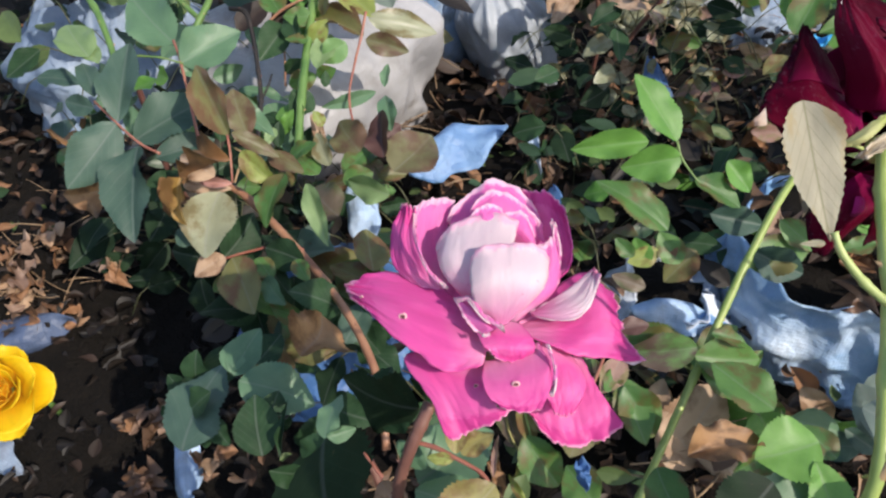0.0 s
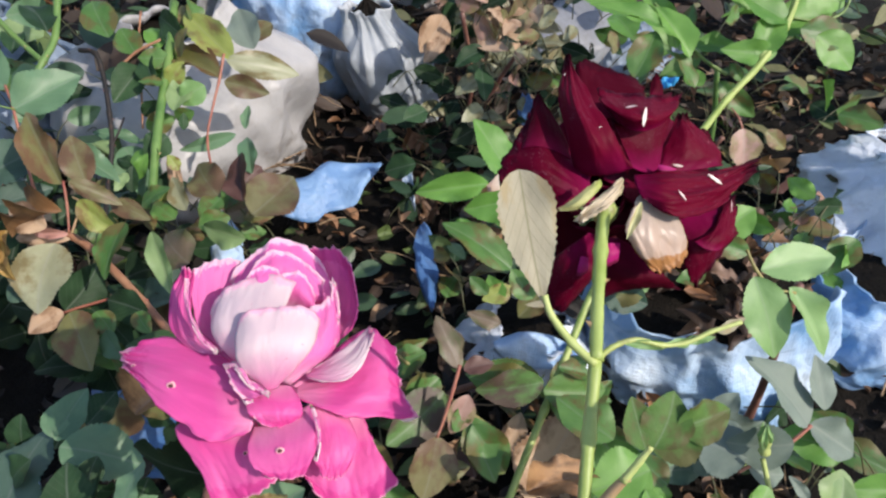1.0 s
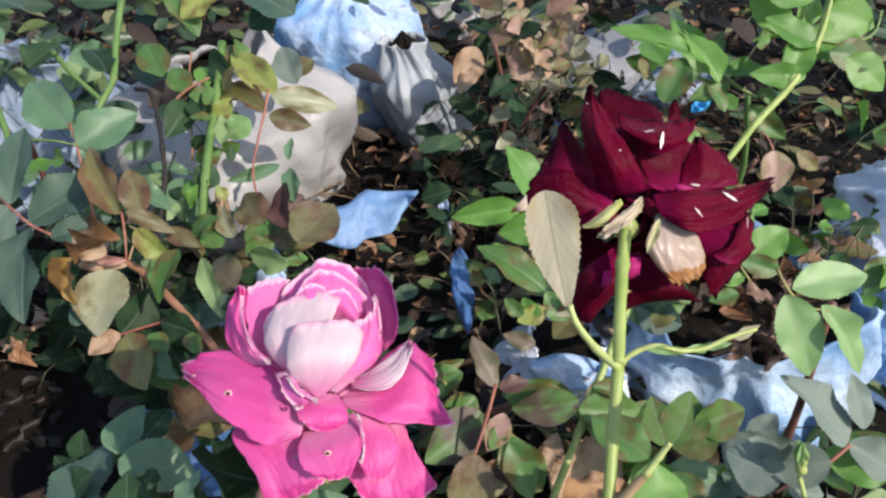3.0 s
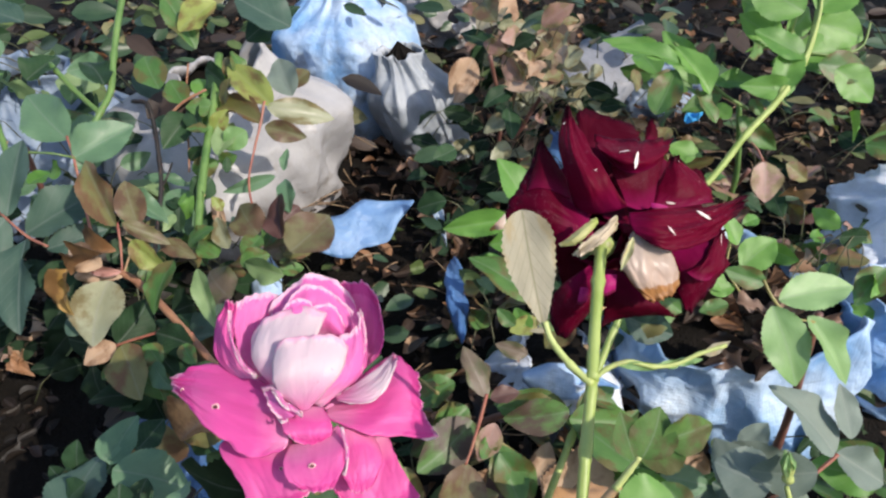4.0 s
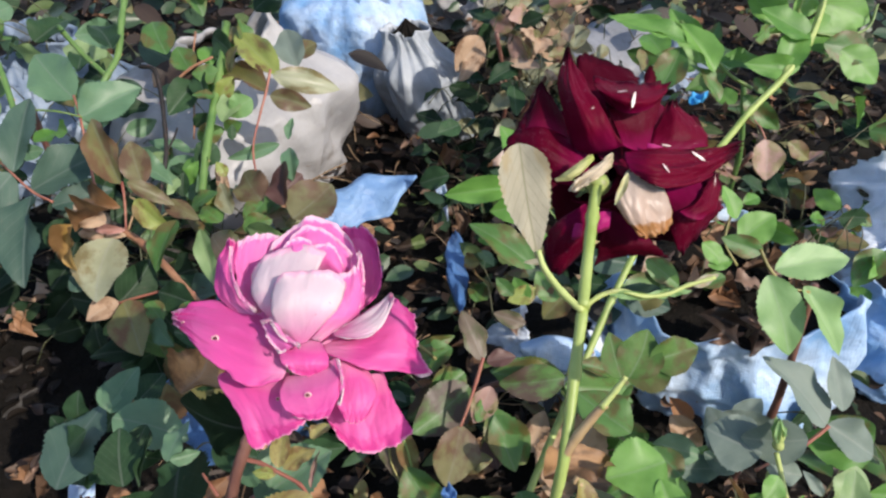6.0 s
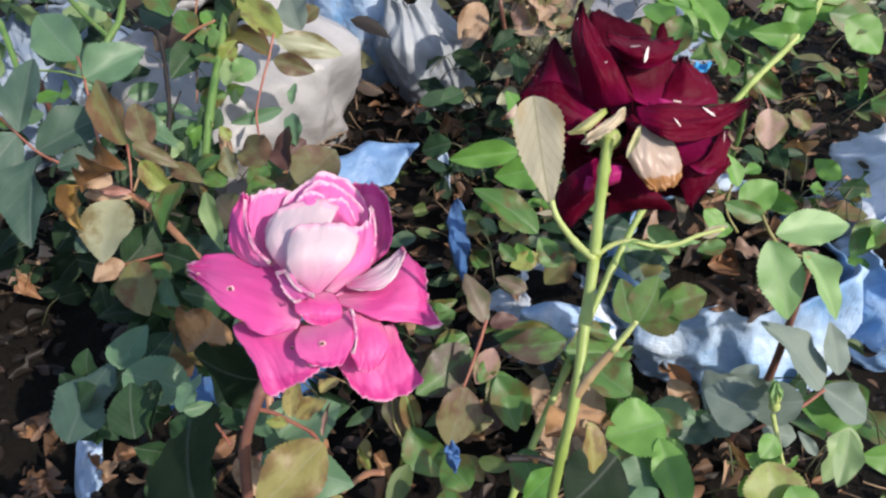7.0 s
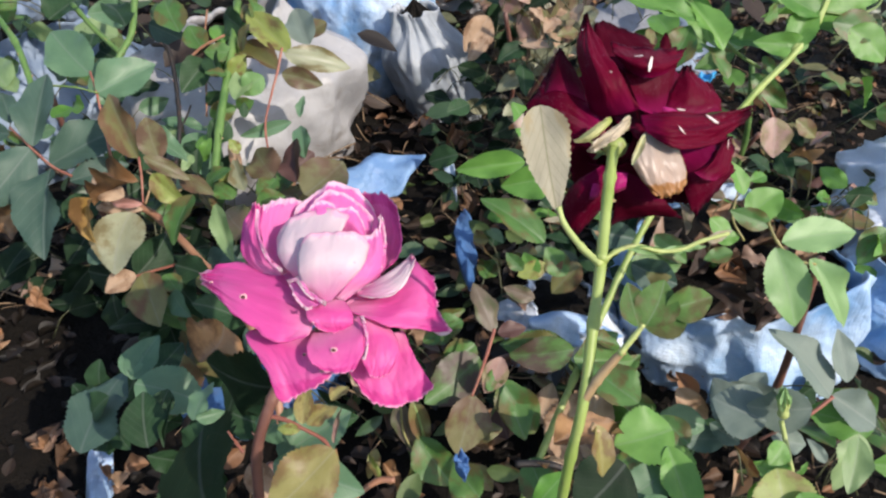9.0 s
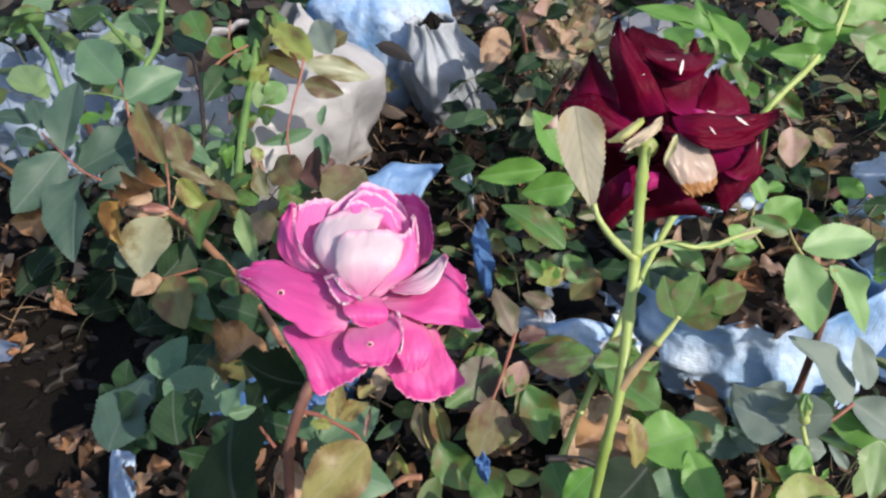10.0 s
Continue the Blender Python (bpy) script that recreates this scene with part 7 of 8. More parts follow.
leaflet(bag, None, (-0.1049, 0.6263, 0.2411), (-0.1161, 0.6520, 0.2593), 0.47, "ol", -19)
leaflet(bag, None, (-0.1424, 0.5493, 0.1814), (-0.1165, 0.5538, 0.1888), 0.74, "g", -36)
leaflet(bag, None, (-0.1246, 0.5937, 0.2143), (-0.1404, 0.5871, 0.2159), 0.56, "bg", -19)
leaflet(bag, None, (-0.1245, 0.6097, 0.2345), (-0.1201, 0.6278, 0.2541), 0.61, "lg", 27)
leaflet(bag, None, (-0.1112, 0.4901, 0.1573), (-0.1006, 0.5064, 0.1534), 0.55, "dk2", -2)
leaflet(bag, None, (-0.1014, 0.4834, 0.1794), (-0.1079, 0.4870, 0.1922), 0.73, "yg", -7)
leaflet(bag, None, (-0.1078, 0.5421, 0.1834), (-0.1057, 0.5493, 0.1967), 0.61, "dk2", -44)
leaflet(bag, None, (-0.1159, 0.5532, 0.1890), (-0.0969, 0.5471, 0.1988), 0.68, "g", -36)
leaflet(bag, None, (-0.1107, 0.5876, 0.2329), (-0.1001, 0.5863, 0.2602), 0.64, "ol", 29)
leaflet(bag, None, (-0.1285, 0.4543, 0.1642), (-0.1066, 0.4552, 0.1842), 0.60, "g", 21)
leaflet(bag, None, (-0.1421, 0.4935, 0.1641), (-0.1298, 0.4950, 0.1866), 0.46, "bg", -21)
leaflet(bag, None, (-0.1413, 0.4776, 0.1816), (-0.1464, 0.4583, 0.1806), 0.46, "lg", 2)
leaflet(bag, None, (-0.1196, 0.5008, 0.1884), (-0.1363, 0.5036, 0.1644), 0.80, "dk2", -25)
leaflet(bag, None, (-0.1000, 0.6581, 0.2440), (-0.1308, 0.6686, 0.2330), 0.66, "yg", 37)
leaflet(bag, None, (-0.1323, 0.6304, 0.2525), (-0.1071, 0.5988, 0.2452), 0.69, "dk2", -42)
leaflet(bag, None, (-0.1212, 0.5628, 0.2190), (-0.1410, 0.5583, 0.2245), 0.71, "g", -33)
leaflet(bag, None, (-0.1278, 0.6019, 0.2328), (-0.1242, 0.5964, 0.2063), 0.49, "ol", -13)
leaflet(bag, None, (-0.1201, 0.5902, 0.2303), (-0.1466, 0.5865, 0.2326), 0.68, "g", 9)
leaflet(bag, None, (-0.1504, 0.5129, 0.1708), (-0.1261, 0.5100, 0.1809), 0.69, "bg", 21)
leaflet(bag, None, (-0.1482, 0.5381, 0.1750), (-0.1288, 0.5448, 0.1776), 0.46, "lg", 48)
leaflet(bag, None, (-0.1133, 0.5008, 0.1643), (-0.1036, 0.4806, 0.1566), 0.66, "dk2", -40)
leaflet(bag, None, (-0.1206, 0.4769, 0.1645), (-0.1059, 0.4777, 0.1464), 0.67, "yg", -25)
leaflet(bag, None, (-0.1459, 0.5097, 0.1660), (-0.1625, 0.5166, 0.1727), 0.67, "dk2", -24)
twig = stalk(red, [(0.1144, 0.0607, 0.3609), (0.1176, 0.0627, 0.3665), (0.1219, 0.0649, 0.3725), (0.1241, 0.0658, 0.3753)], 0.0015, "stalk_brown")
twig = stalk(red, [(0.1231, 0.0652, 0.3745), (0.1268, 0.0675, 0.3790), (0.1291, 0.0689, 0.3824)], 0.0010, "stalk_lime")
leaflet(red, twig, (0.1279, 0.0685, 0.3819), (0.1254, 0.0761, 0.3912), .66, "curl", -12)
leaflet(red, twig, (0.1298, 0.0687, 0.3821), (0.1355, 0.0763, 0.3917), .85, "curl", 8)
leaflet(red, twig, (0.1293, 0.0684, 0.3818), (0.1414, 0.0723, 0.3868), 1.0, "curl", 14)
leaflet(red, twig, (0.1351, 0.0713, 0.3855), (0.1487, 0.0733, 0.3882), .66, "curl", -10)
twig = stalk(red, [(0.1223, 0.0923, 0.3832), (0.1168, 0.0971, 0.3863), (0.1121, 0.1024, 0.3907), (0.1106, 0.1065, 0.3940)], 0.0012, "stalk_lime")
leaflet(red, twig, (0.1069, 0.1350, 0.4131), (0.1107, 0.1053, 0.3926), .41, "khaki", 0)
leaflet(red, twig, (0.1137, 0.1119, 0.3853), (0.1076, 0.1123, 0.3848), .3, "khaki")
twig = stalk(red, [(0.1226, 0.0937, 0.3827), (0.1270, 0.0958, 0.3854), (0.1330, 0.0968, 0.3868), (0.1400, 0.0957, 0.3855), (0.1464, 0.0959, 0.3859), (0.1530, 0.0975, 0.3879), (0.1608, 0.0987, 0.3896)], 0.0008, "stalk_lime")
leaflet(red, twig, (0.1464, 0.0958, 0.3858), (0.1547, 0.0968, 0.3871), .26, "lg2")
leaflet(red, twig, (0.1296, 0.0964, 0.3862), (0.1443, 0.0954, 0.3852), .16, "lg2")
leaflet(red, twig, (0.1400, 0.0957, 0.3855), (0.1512, 0.0962, 0.3863), .18, "lg2")
leaflet(red, twig, (0.1543, 0.0975, 0.3879), (0.1623, 0.0993, 0.3904), .36, "khaki")
twig = stalk(red, [(0.1211, 0.0654, 0.3429), (0.1203, 0.0644, 0.3416), (0.1225, 0.0638, 0.3409)], 0.0008, "stalk_brown")
leaflet(red, twig, (0.1218, 0.0651, 0.3425), (0.1256, 0.0547, 0.3297), .46, "yo", 30)
twig = stalk(red, [(0.1031, 0.0852, 0.2907), (0.1104, 0.0852, 0.2907), (0.1168, 0.0847, 0.2903), (0.1224, 0.0833, 0.2886)], 0.0014, "twig")
leaflet(red, twig, (0.1222, 0.0829, 0.2881), (0.1103, 0.0739, 0.2768), .6, "bg")
leaflet(red, twig, (0.1168, 0.0851, 0.2908), (0.1082, 0.0857, 0.2914), .15, "br")
twig = None
leaflet(red, twig, (0.1399, 0.1285, 0.4062), (0.1355, 0.1213, 0.3993), .20, "sepal", 0)
twig = stalk(red, [(0.1343, 0.1390, 0.3938), (0.1299, 0.1386, 0.3957), (0.1256, 0.1382, 0.3977)], 0.0006, "stalk_lime")
leaflet(red, twig, (0.1323, 0.1376, 0.3949), (0.1267, 0.1348, 0.3940), .25, "stalkg")
leaflet(red, twig, (0.1306, 0.1372, 0.3942), (0.1251, 0.1363, 0.3955), .25, "stalkg")
leaflet(red, twig, (0.1357, 0.1380, 0.3913), (0.1397, 0.1402, 0.3958), .3, "stalkg")
leaflet(low, None, (0.1083, 0.2735, 0.1345), (0.0695, 0.2398, 0.1253), 0.64, "gp")
leaflet(low, None, (0.1059, 0.2863, 0.1340), (0.0799, 0.2666, 0.1259), 0.73, "g")
leaflet(low, None, (0.1757, 0.2691, 0.1461), (0.1294, 0.2664, 0.1420), 0.55, "gp")
leaflet(low, None, (0.1230, 0.2495, 0.1377), (0.1376, 0.2114, 0.1245), 0.57, "g")
leaflet(low, None, (0.2126, 0.2247, 0.1415), (0.1821, 0.2570, 0.1476), 0.71, "g")
leaflet(low, None, (0.2243, 0.1951, 0.1533), (0.1857, 0.1841, 0.1551), 0.89, "bg")
leaflet(low, None, (0.2176, 0.1825, 0.1539), (0.2289, 0.1409, 0.1367), 0.47, "bg")
leaflet(low, None, (0.2348, 0.1888, 0.1463), (0.2208, 0.2073, 0.1521), 0.71, "g")
leaflet(low, None, (0.2160, 0.1725, 0.1423), (0.1877, 0.1565, 0.1385), 0.72, "mg")
# shade put into this leaf's colour
leaflet(low, None, (0.1858, 0.1647, 0.1632), (0.1549, 0.1407, 0.1501), 0.95, "dk_shade")
leaflet(low, None, (0.1474, 0.1847, 0.1550), (0.1929, 0.1951, 0.1679), 0.50, "br", 24)
leaflet(low, None, (0.2103, 0.1511, 0.1480), (0.1886, 0.1451, 0.1406), 0.68, "mg")
leaflet(low, None, (0.1357, 0.1907, 0.1310), (0.1460, 0.1586, 0.1247), 0.71, "g")
leaflet(low, None, (0.1041, 0.1853, 0.0935), (0.0858, 0.2062, 0.1021), 0.91, "g")
leaflet(low, None, (0.0805, 0.1704, 0.1064), (0.1014, 0.1601, 0.1102), 0.90, "g")
leaflet(right, None, (0.3078, 0.1959, 0.1714), (0.2722, 0.2024, 0.1628), 0.82, "gg")
leaflet(right, None, (0.2849, 0.1975, 0.1574), (0.2552, 0.2142, 0.1608), 1.07, "gg")
leaflet(right, None, (0.2596, 0.1449, 0.1878), (0.2630, 0.1136, 0.1746), 0.96, "yg")
leaflet(right, None, (0.2661, 0.1306, 0.1867), (0.2748, 0.1118, 0.1804), 0.93, "bg")
leaflet(right, None, (0.2715, 0.1626, 0.1856), (0.2611, 0.1517, 0.1804), 0.82, "bg")
leaflet(right, None, (0.3172, 0.1667, 0.1836), (0.3024, 0.1378, 0.1729), 0.45, "lg")
leaflet(right, None, (0.2518, 0.1403, 0.1823), (0.2440, 0.1325, 0.1731), 0.62, "bg")
twig = stalk(bare, [(-0.1936, 0.5833, 0.2415), (-0.1776, 0.5760, 0.2411), (-0.1691, 0.5562, 0.2260), (-0.1618, 0.5276, 0.2084), (-0.1566, 0.5014, 0.1935), (-0.1554, 0.4648, 0.1742), (-0.1524, 0.4375, 0.1656)], 0.0022, "twig")
twig = stalk(bare, [(-0.1566, 0.5014, 0.1935), (-0.1501, 0.5097, 0.2033), (-0.1479, 0.5210, 0.2088)], 0.0010, "twig")



def fill_leaves(bush, count, looks, low_corner, high_corner, size, seed):
    """Lower, shaded leaves of a bush, on short stalks, anywhere in a block of space."""
    rnd = random.Random(seed)
    for _ in range(count):
        at = Vector([rnd.uniform(a, c) for a, c in zip(low_corner, high_corner)])
        a = rnd.uniform(0, math.tau)
        length = rnd.uniform(*size)
        way = Vector((math.cos(a), math.sin(a) * 0.8, rnd.uniform(-0.5, 0.3))).normalized()
        stem = attach(new("leaf", tube("leaf", [at - way * length * 0.7 + Vector((0, 0, -0.03)), at - way * length * 0.3 + Vector((0, 0, -0.008)), at], 0.0007, 0.0005, STEM["stalk_dark"], 3, 5)), bush)
        leaflet(bush, stem, at, at + way * length, rnd.uniform(0.5, 0.7), looks[rnd.randrange(len(looks))], rnd.uniform(-68, 68))


fill_leaves(left, 26, ["dk2", "dk", "mg", "g"], (-0.42, 0.56, 0.06), (-0.16, 0.70, 0.18), (0.03, 0.055), 81)
fill_leaves(right, 16, ["bg", "ol", "rdp", "g", "dk2"], (0.46, 0.42, 0.05), (0.60, 0.54, 0.14), (0.025, 0.045), 82)
fill_leaves(left, 26, ["dk2", "dk", "mg", "g", "lg"], (-0.44, 0.62, 0.12), (-0.24, 0.80, 0.25), (0.035, 0.060), 83)
fill_leaves(pink, 18, ["dk2", "dk2", "dk_shade", "ol", "dk2"], (-0.15, 0.24, 0.06), (0.02, 0.42, 0.15), (0.03, 0.050), 72)
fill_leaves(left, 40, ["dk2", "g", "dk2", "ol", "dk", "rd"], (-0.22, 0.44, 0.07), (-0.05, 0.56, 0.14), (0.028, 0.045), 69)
# all in the darkest green, which stands for shade on the left
fill_leaves(left, 26, ["dk_shade"], (-0.32, 0.42, 0.03), (-0.13, 0.54, 0.12), (0.03, 0.050), 71)
fill_leaves(low, 13, ["dk_shade", "dk2", "ol", "rdd", "dk_shade"], (0.03, 0.27, 0.03), (0.17, 0.38, 0.08), (0.025, 0.045), 73)
fill_leaves(right, 22, ["g", "dk2", "gg", "bg"], (0.24, 0.20, 0.03), (0.44, 0.30, 0.10), (0.03, 0.050), 74)
fill_leaves(right, 26, ["bg", "g", "rd", "br", "dk2", "rdp"], (0.31, 0.41, 0.12), (0.50, 0.55, 0.17), (0.020, 0.036), 85)
fill_leaves(green, 26, ["g", "bg", "dk2", "ol"], (0.10, 0.42, 0.06), (0.34, 0.60, 0.14), (0.025, 0.045), 75)
fill_leaves(topright, 26, ["g", "bg", "dk2"], (0.36, 0.62, 0.08), (0.66, 0.86, 0.22), (0.035, 0.060), 77)

withered = thing("rose_bush", (0.18, 0.80, 0.0), "withering rose bush with small olive and pinkish leaves", "rose bush", "rose bushes")
stalk(withered, [(0.18, 0.80, -0.01), (0.19, 0.79, 0.10), (0.17, 0.77, 0.20)], 0.003, "cane_dark")
stalk(withered, [(0.18, 0.80, -0.01), (0.22, 0.78, 0.10), (0.25, 0.75, 0.18)], 0.003, "cane_dark")
fill_leaves(withered, 105, ["ol", "dk2", "dk_shade", "pale", "rdp", "pale", "pale", "dk_shade", "tan", "dk2"], (0.165, 0.62, 0.07), (0.32, 0.86, 0.23), (0.020, 0.040), 78)
# dark leaf colours paint the shaded gap beside the grey bag
fill_leaves(withered, 30, ["dk_shade", "dk_shade", "dk2"], (0.08, 0.60, 0.02), (0.18, 0.80, 0.16), (0.022, 0.040), 88)
# faded leaves of the withering bush
leaflet(withered, None, (0.3010, 0.9139, 0.1712), (0.3202, 0.9383, 0.1900), 0.59, "tan", 25)
leaflet(withered, None, (0.2514, 0.9132, 0.1670), (0.2922, 0.8917, 0.1577), 0.51, "khaki", 25)
leaflet(withered, None, (0.2448, 0.8371, 0.1347), (0.2097, 0.7878, 0.1057), 0.52, "pale", 23)
leaflet(withered, None, (0.2233, 0.9200, 0.1789), (0.1964, 0.8987, 0.1349), 0.60, "rdp", -44)
leaflet(withered, None, (0.1913, 0.8081, 0.1383), (0.2135, 0.8109, 0.1033), 0.55, "dk2", 27)
leaflet(withered, None, (0.1767, 0.8255, 0.1316), (0.2287, 0.8065, 0.1233), 0.72, "tan", 2)
leaflet(withered, None, (0.1669, 0.8420, 0.2419), (0.1770, 0.8010, 0.2330), 0.78, "olr", -40)
leaflet(withered, None, (0.2292, 0.8477, 0.2374), (0.2345, 0.8777, 0.2805), 0.50, "tan", 49)
leaflet(withered, None, (0.1654, 0.8737, 0.1931), (0.2081, 0.8985, 0.2173), 0.62, "khaki", 33)
leaflet(withered, None, (0.2970, 0.8524, 0.1300), (0.3267, 0.8375, 0.1131), 0.65, "pale", 33)
leaflet(withered, None, (0.1907, 0.8282, 0.1723), (0.1964, 0.8459, 0.1984), 0.53, "rdp", -28)
leaflet(withered, None, (0.3158, 0.9224, 0.1831), (0.2905, 0.9435, 0.1806), 0.52, "dk2", 32)
leaflet(withered, None, (0.1531, 0.8012, 0.1830), (0.1224, 0.7748, 0.1477), 0.70, "tan", 24)
leaflet(withered, None, (0.1797, 0.8858, 0.1225), (0.2029, 0.8498, 0.0975), 0.72, "olr", -47)
leaflet(withered, None, (0.2410, 0.8636, 0.1379), (0.2789, 0.8270, 0.1174), 0.74, "tan", 0)
leaflet(withered, None, (0.1865, 0.8804, 0.1405), (0.1675, 0.9007, 0.1907), 0.57, "khaki", -35)
leaflet(withered, None, (0.2366, 0.8451, 0.2012), (0.1983, 0.8125, 0.2054), 0.64, "pale", -22)
leaflet(withered, None, (0.2170, 0.7807, 0.1560), (0.1870, 0.7897, 0.1883), 0.64, "rdp", 46)
leaflet(withered, None, (0.2165, 0.8854, 0.1410), (0.1776, 0.8660, 0.1007), 0.65, "dk2", 21)
leaflet(withered, None, (0.2162, 0.8102, 0.1728), (0.2512, 0.8051, 0.1937), 0.63, "tan", 39)
leaflet(withered, None, (0.2765, 0.8360, 0.1924), (0.2313, 0.7923, 0.1706), 0.77, "olr", 35)
leaflet(withered, None, (0.1935, 0.8800, 0.1958), (0.2178, 0.9414, 0.2295), 0.58, "tan", -30)
leaflet(withered, None, (0.2360, 0.8730, 0.1684), (0.2782, 0.8771, 0.1340), 0.77, "khaki", 44)
leaflet(withered, None, (0.2815, 0.7587, 0.1604), (0.3073, 0.7575, 0.1782), 0.64, "pale", 45)
leaflet(withered, None, (0.2472, 0.8507, 0.2052), (0.2848, 0.8449, 0.2355), 0.57, "rdp", -12)
leaflet(withered, None, (0.1849, 0.8162, 0.1911), (0.1397, 0.8531, 0.2030), 0.53, "dk2", -29)
leaflet(withered, None, (0.2174, 0.8303, 0.1735), (0.2132, 0.7917, 0.1516), 0.76, "tan", 19)
leaflet(withered, None, (0.2201, 0.8436, 0.1603), (0.1823, 0.8482, 0.1657), 0.80, "olr", 28)
leaflet(withered, None, (0.2860, 0.8856, 0.2232), (0.2641, 0.8670, 0.2078), 0.52, "tan", -26)
leaflet(withered, None, (0.2859, 0.8659, 0.1518), (0.3069, 0.8285, 0.1509), 0.53, "khaki", -39)
leaflet(withered, None, (0.2928, 0.7836, 0.1579), (0.2912, 0.7550, 0.1128), 0.61, "pale", -3)
leaflet(withered, None, (0.2033, 0.8814, 0.1619), (0.1476, 0.8644, 0.1750), 0.68, "rdp", 48)
leaflet(withered, None, (0.1823, 0.8768, 0.1768), (0.1509, 0.8476, 0.1378), 0.64, "dk2", 40)
leaflet(withered, None, (0.1529, 0.7814, 0.1652), (0.1234, 0.7648, 0.1440), 0.51, "tan", -18)
sapling = thing("rose_bush", (0.46, 0.66, 0.0), "low rose bush with bronze and pinkish leaves beside blue plastic", "rose bush", "rose bushes")
stalk(sapling, [(0.46, 0.66, -0.01), (0.45, 0.65, 0.05), (0.46, 0.63, 0.11)], 0.003, "cane_dark")
fill_leaves(sapling, 80, ["rd", "rdp", "dk2", "ol", "rdd", "g"], (0.30, 0.52, 0.02), (0.60, 0.80, 0.12), (0.022, 0.042), 79)
rose_bud(right, (0.2881, 0.1938, 0.1735), (-0.1, 0.35, 0.9), 0.011)
leaflet(left, None, (-0.2659, 0.5990, 0.3306), (-0.3249, 0.5841, 0.3161), 0.75, "dk2", -20)
leaflet(left, None, (-0.2582, 0.5690, 0.3245), (-0.2993, 0.5782, 0.3428), 0.70, "dk", -35)
leaflet(left, None, (-0.0497, 0.6746, 0.2758), (-0.1048, 0.6933, 0.3061), 0.75, "dk", -20)
leaflet(left, None, (-0.1009, 0.6878, 0.2575), (-0.0488, 0.7076, 0.2948), 0.60, "dk2", 10)
leaflet(left, None, (-0.1720, 0.6791, 0.3087), (-0.1400, 0.6433, 0.2712), 0.50, "g", 20)
leaflet(left, None, (-0.1174, 0.6633, 0.3073), (-0.1565, 0.6445, 0.2886), 0.60, "yg", 0)
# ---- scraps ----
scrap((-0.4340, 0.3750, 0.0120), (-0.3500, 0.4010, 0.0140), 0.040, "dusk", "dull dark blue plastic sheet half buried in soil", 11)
scrap((-0.3770, 0.2750, 0.0200), (-0.3290, 0.2460, 0.0100), 0.030, "slate", "dirty pale blue plastic scrap on dark soil", 12)
scrap((0.0899, 0.1934, 0.1331), (0.0933, 0.1761, 0.1286), 0.009, "deep", "small torn piece of blue plastic under the low bush", 10)
scrap((-0.0418, 0.5830, 0.0558), (0.0686, 0.6399, 0.0750), 0.056, "mid", "torn blue woven plastic strip on the ground", 1)
scrap((0.0943, 0.6538, 0.0715), (0.1058, 0.5844, 0.0494), 0.010, "blue", "thin blue plastic ribbon on dark soil", 2)
scrap((0.1085, 0.5267, 0.0735), (0.1125, 0.4161, 0.0639), 0.022, "deep", "dark blue plastic strip among dry leaves", 3)
scrap((-0.2100, 0.3000, 0.0160), (-0.1830, 0.2000, 0.0080), 0.020, "blue", "narrow pale blue plastic strip on dry leaves", 4)
scrap((0.2794, 0.8612, 0.0406), (0.2805, 0.6993, 0.0147), 0.035, "deep", "dark blue plastic sheet folded on the soil", 5)
scrap((-0.0822, 0.5131, 0.1109), (-0.0640, 0.4213, 0.0710), 0.030, "blue", "creased pale blue plastic strip under leaves", 6)
scrap((0.1606, 0.3686, 0.0695), (0.2453, 0.3596, 0.0598), 0.030, "blue", "crumpled pale blue plastic between leaves", 7)

scrap((0.3066, 0.8654, 0.0820), (0.4458, 1.0474, 0.1314), 0.11, "ash", "crumpled grey plastic sheet among dead leaves", 8)
scrap((0.3784, 0.6505, 0.1662), (0.3992, 0.6536, 0.1713), 0.014, "cyan", "small crumpled scrap of bright blue plastic", 9)


# ---- litter and undergrowth ----
def litter(name, count, looks, label, category, place, size, dry, seed, kind="stuff"):
    """Many small leaves in one mesh, each an island of its own."""
    rnd = random.Random(seed)
    verts, faces, uvs, slots = [], [], [], []
    rows, cols = 6, 4
    for _ in range(count):
        spot = place(rnd)
        if spot is None:
            continue
        at, y, up = spot
        length = rnd.uniform(*size)
        width = length * rnd.uniform(0.35, 0.65)
        y = Vector(y).normalized()
        x = y.cross(Vector(up)).normalized()
        z = x.cross(y)
        fold, droop = rnd.uniform(0.4, 1.9) if dry else rnd.uniform(0.1, 0.4), rnd.uniform(-0.3, 0.6) if dry else rnd.uniform(0.0, 0.3)
        twist = rnd.uniform(-1.9, 1.9) if dry else rnd.uniform(-0.2, 0.2)
        start = len(verts)
        slot = rnd.randrange(len(looks))
        for i in range(rows + 1):
            v = i / rows
            w = max(0.5 * math.sin(math.pi * v**0.8) ** 0.75 if 0 < v < 1 else 0, 0.015)
            for j in range(cols + 1):
                u = 2 * j / cols - 1
                px, pz = u * w * width, fold * abs(u) * w * width - droop * v * v * length * 0.5
                a = twist * v
                px, pz = px * math.cos(a) - pz * math.sin(a), px * math.sin(a) + pz * math.cos(a)
                verts.append(Vector(at) + x * px + y * (v * length) + z * pz)
                uvs.append((0.5 + u * w + slot * 0.0, v))
        for i in range(rows):
            for j in range(cols):
                k = start + i * (cols + 1) + j
                faces.append((k, k + 1, k + cols + 2, k + cols + 1))
                slots.append(slot)
    me = mesh_of(name, verts, faces, [LITTER[l] for l in looks], uvs, slots)
    return tagged(new(name, me), label, category, kind=kind)


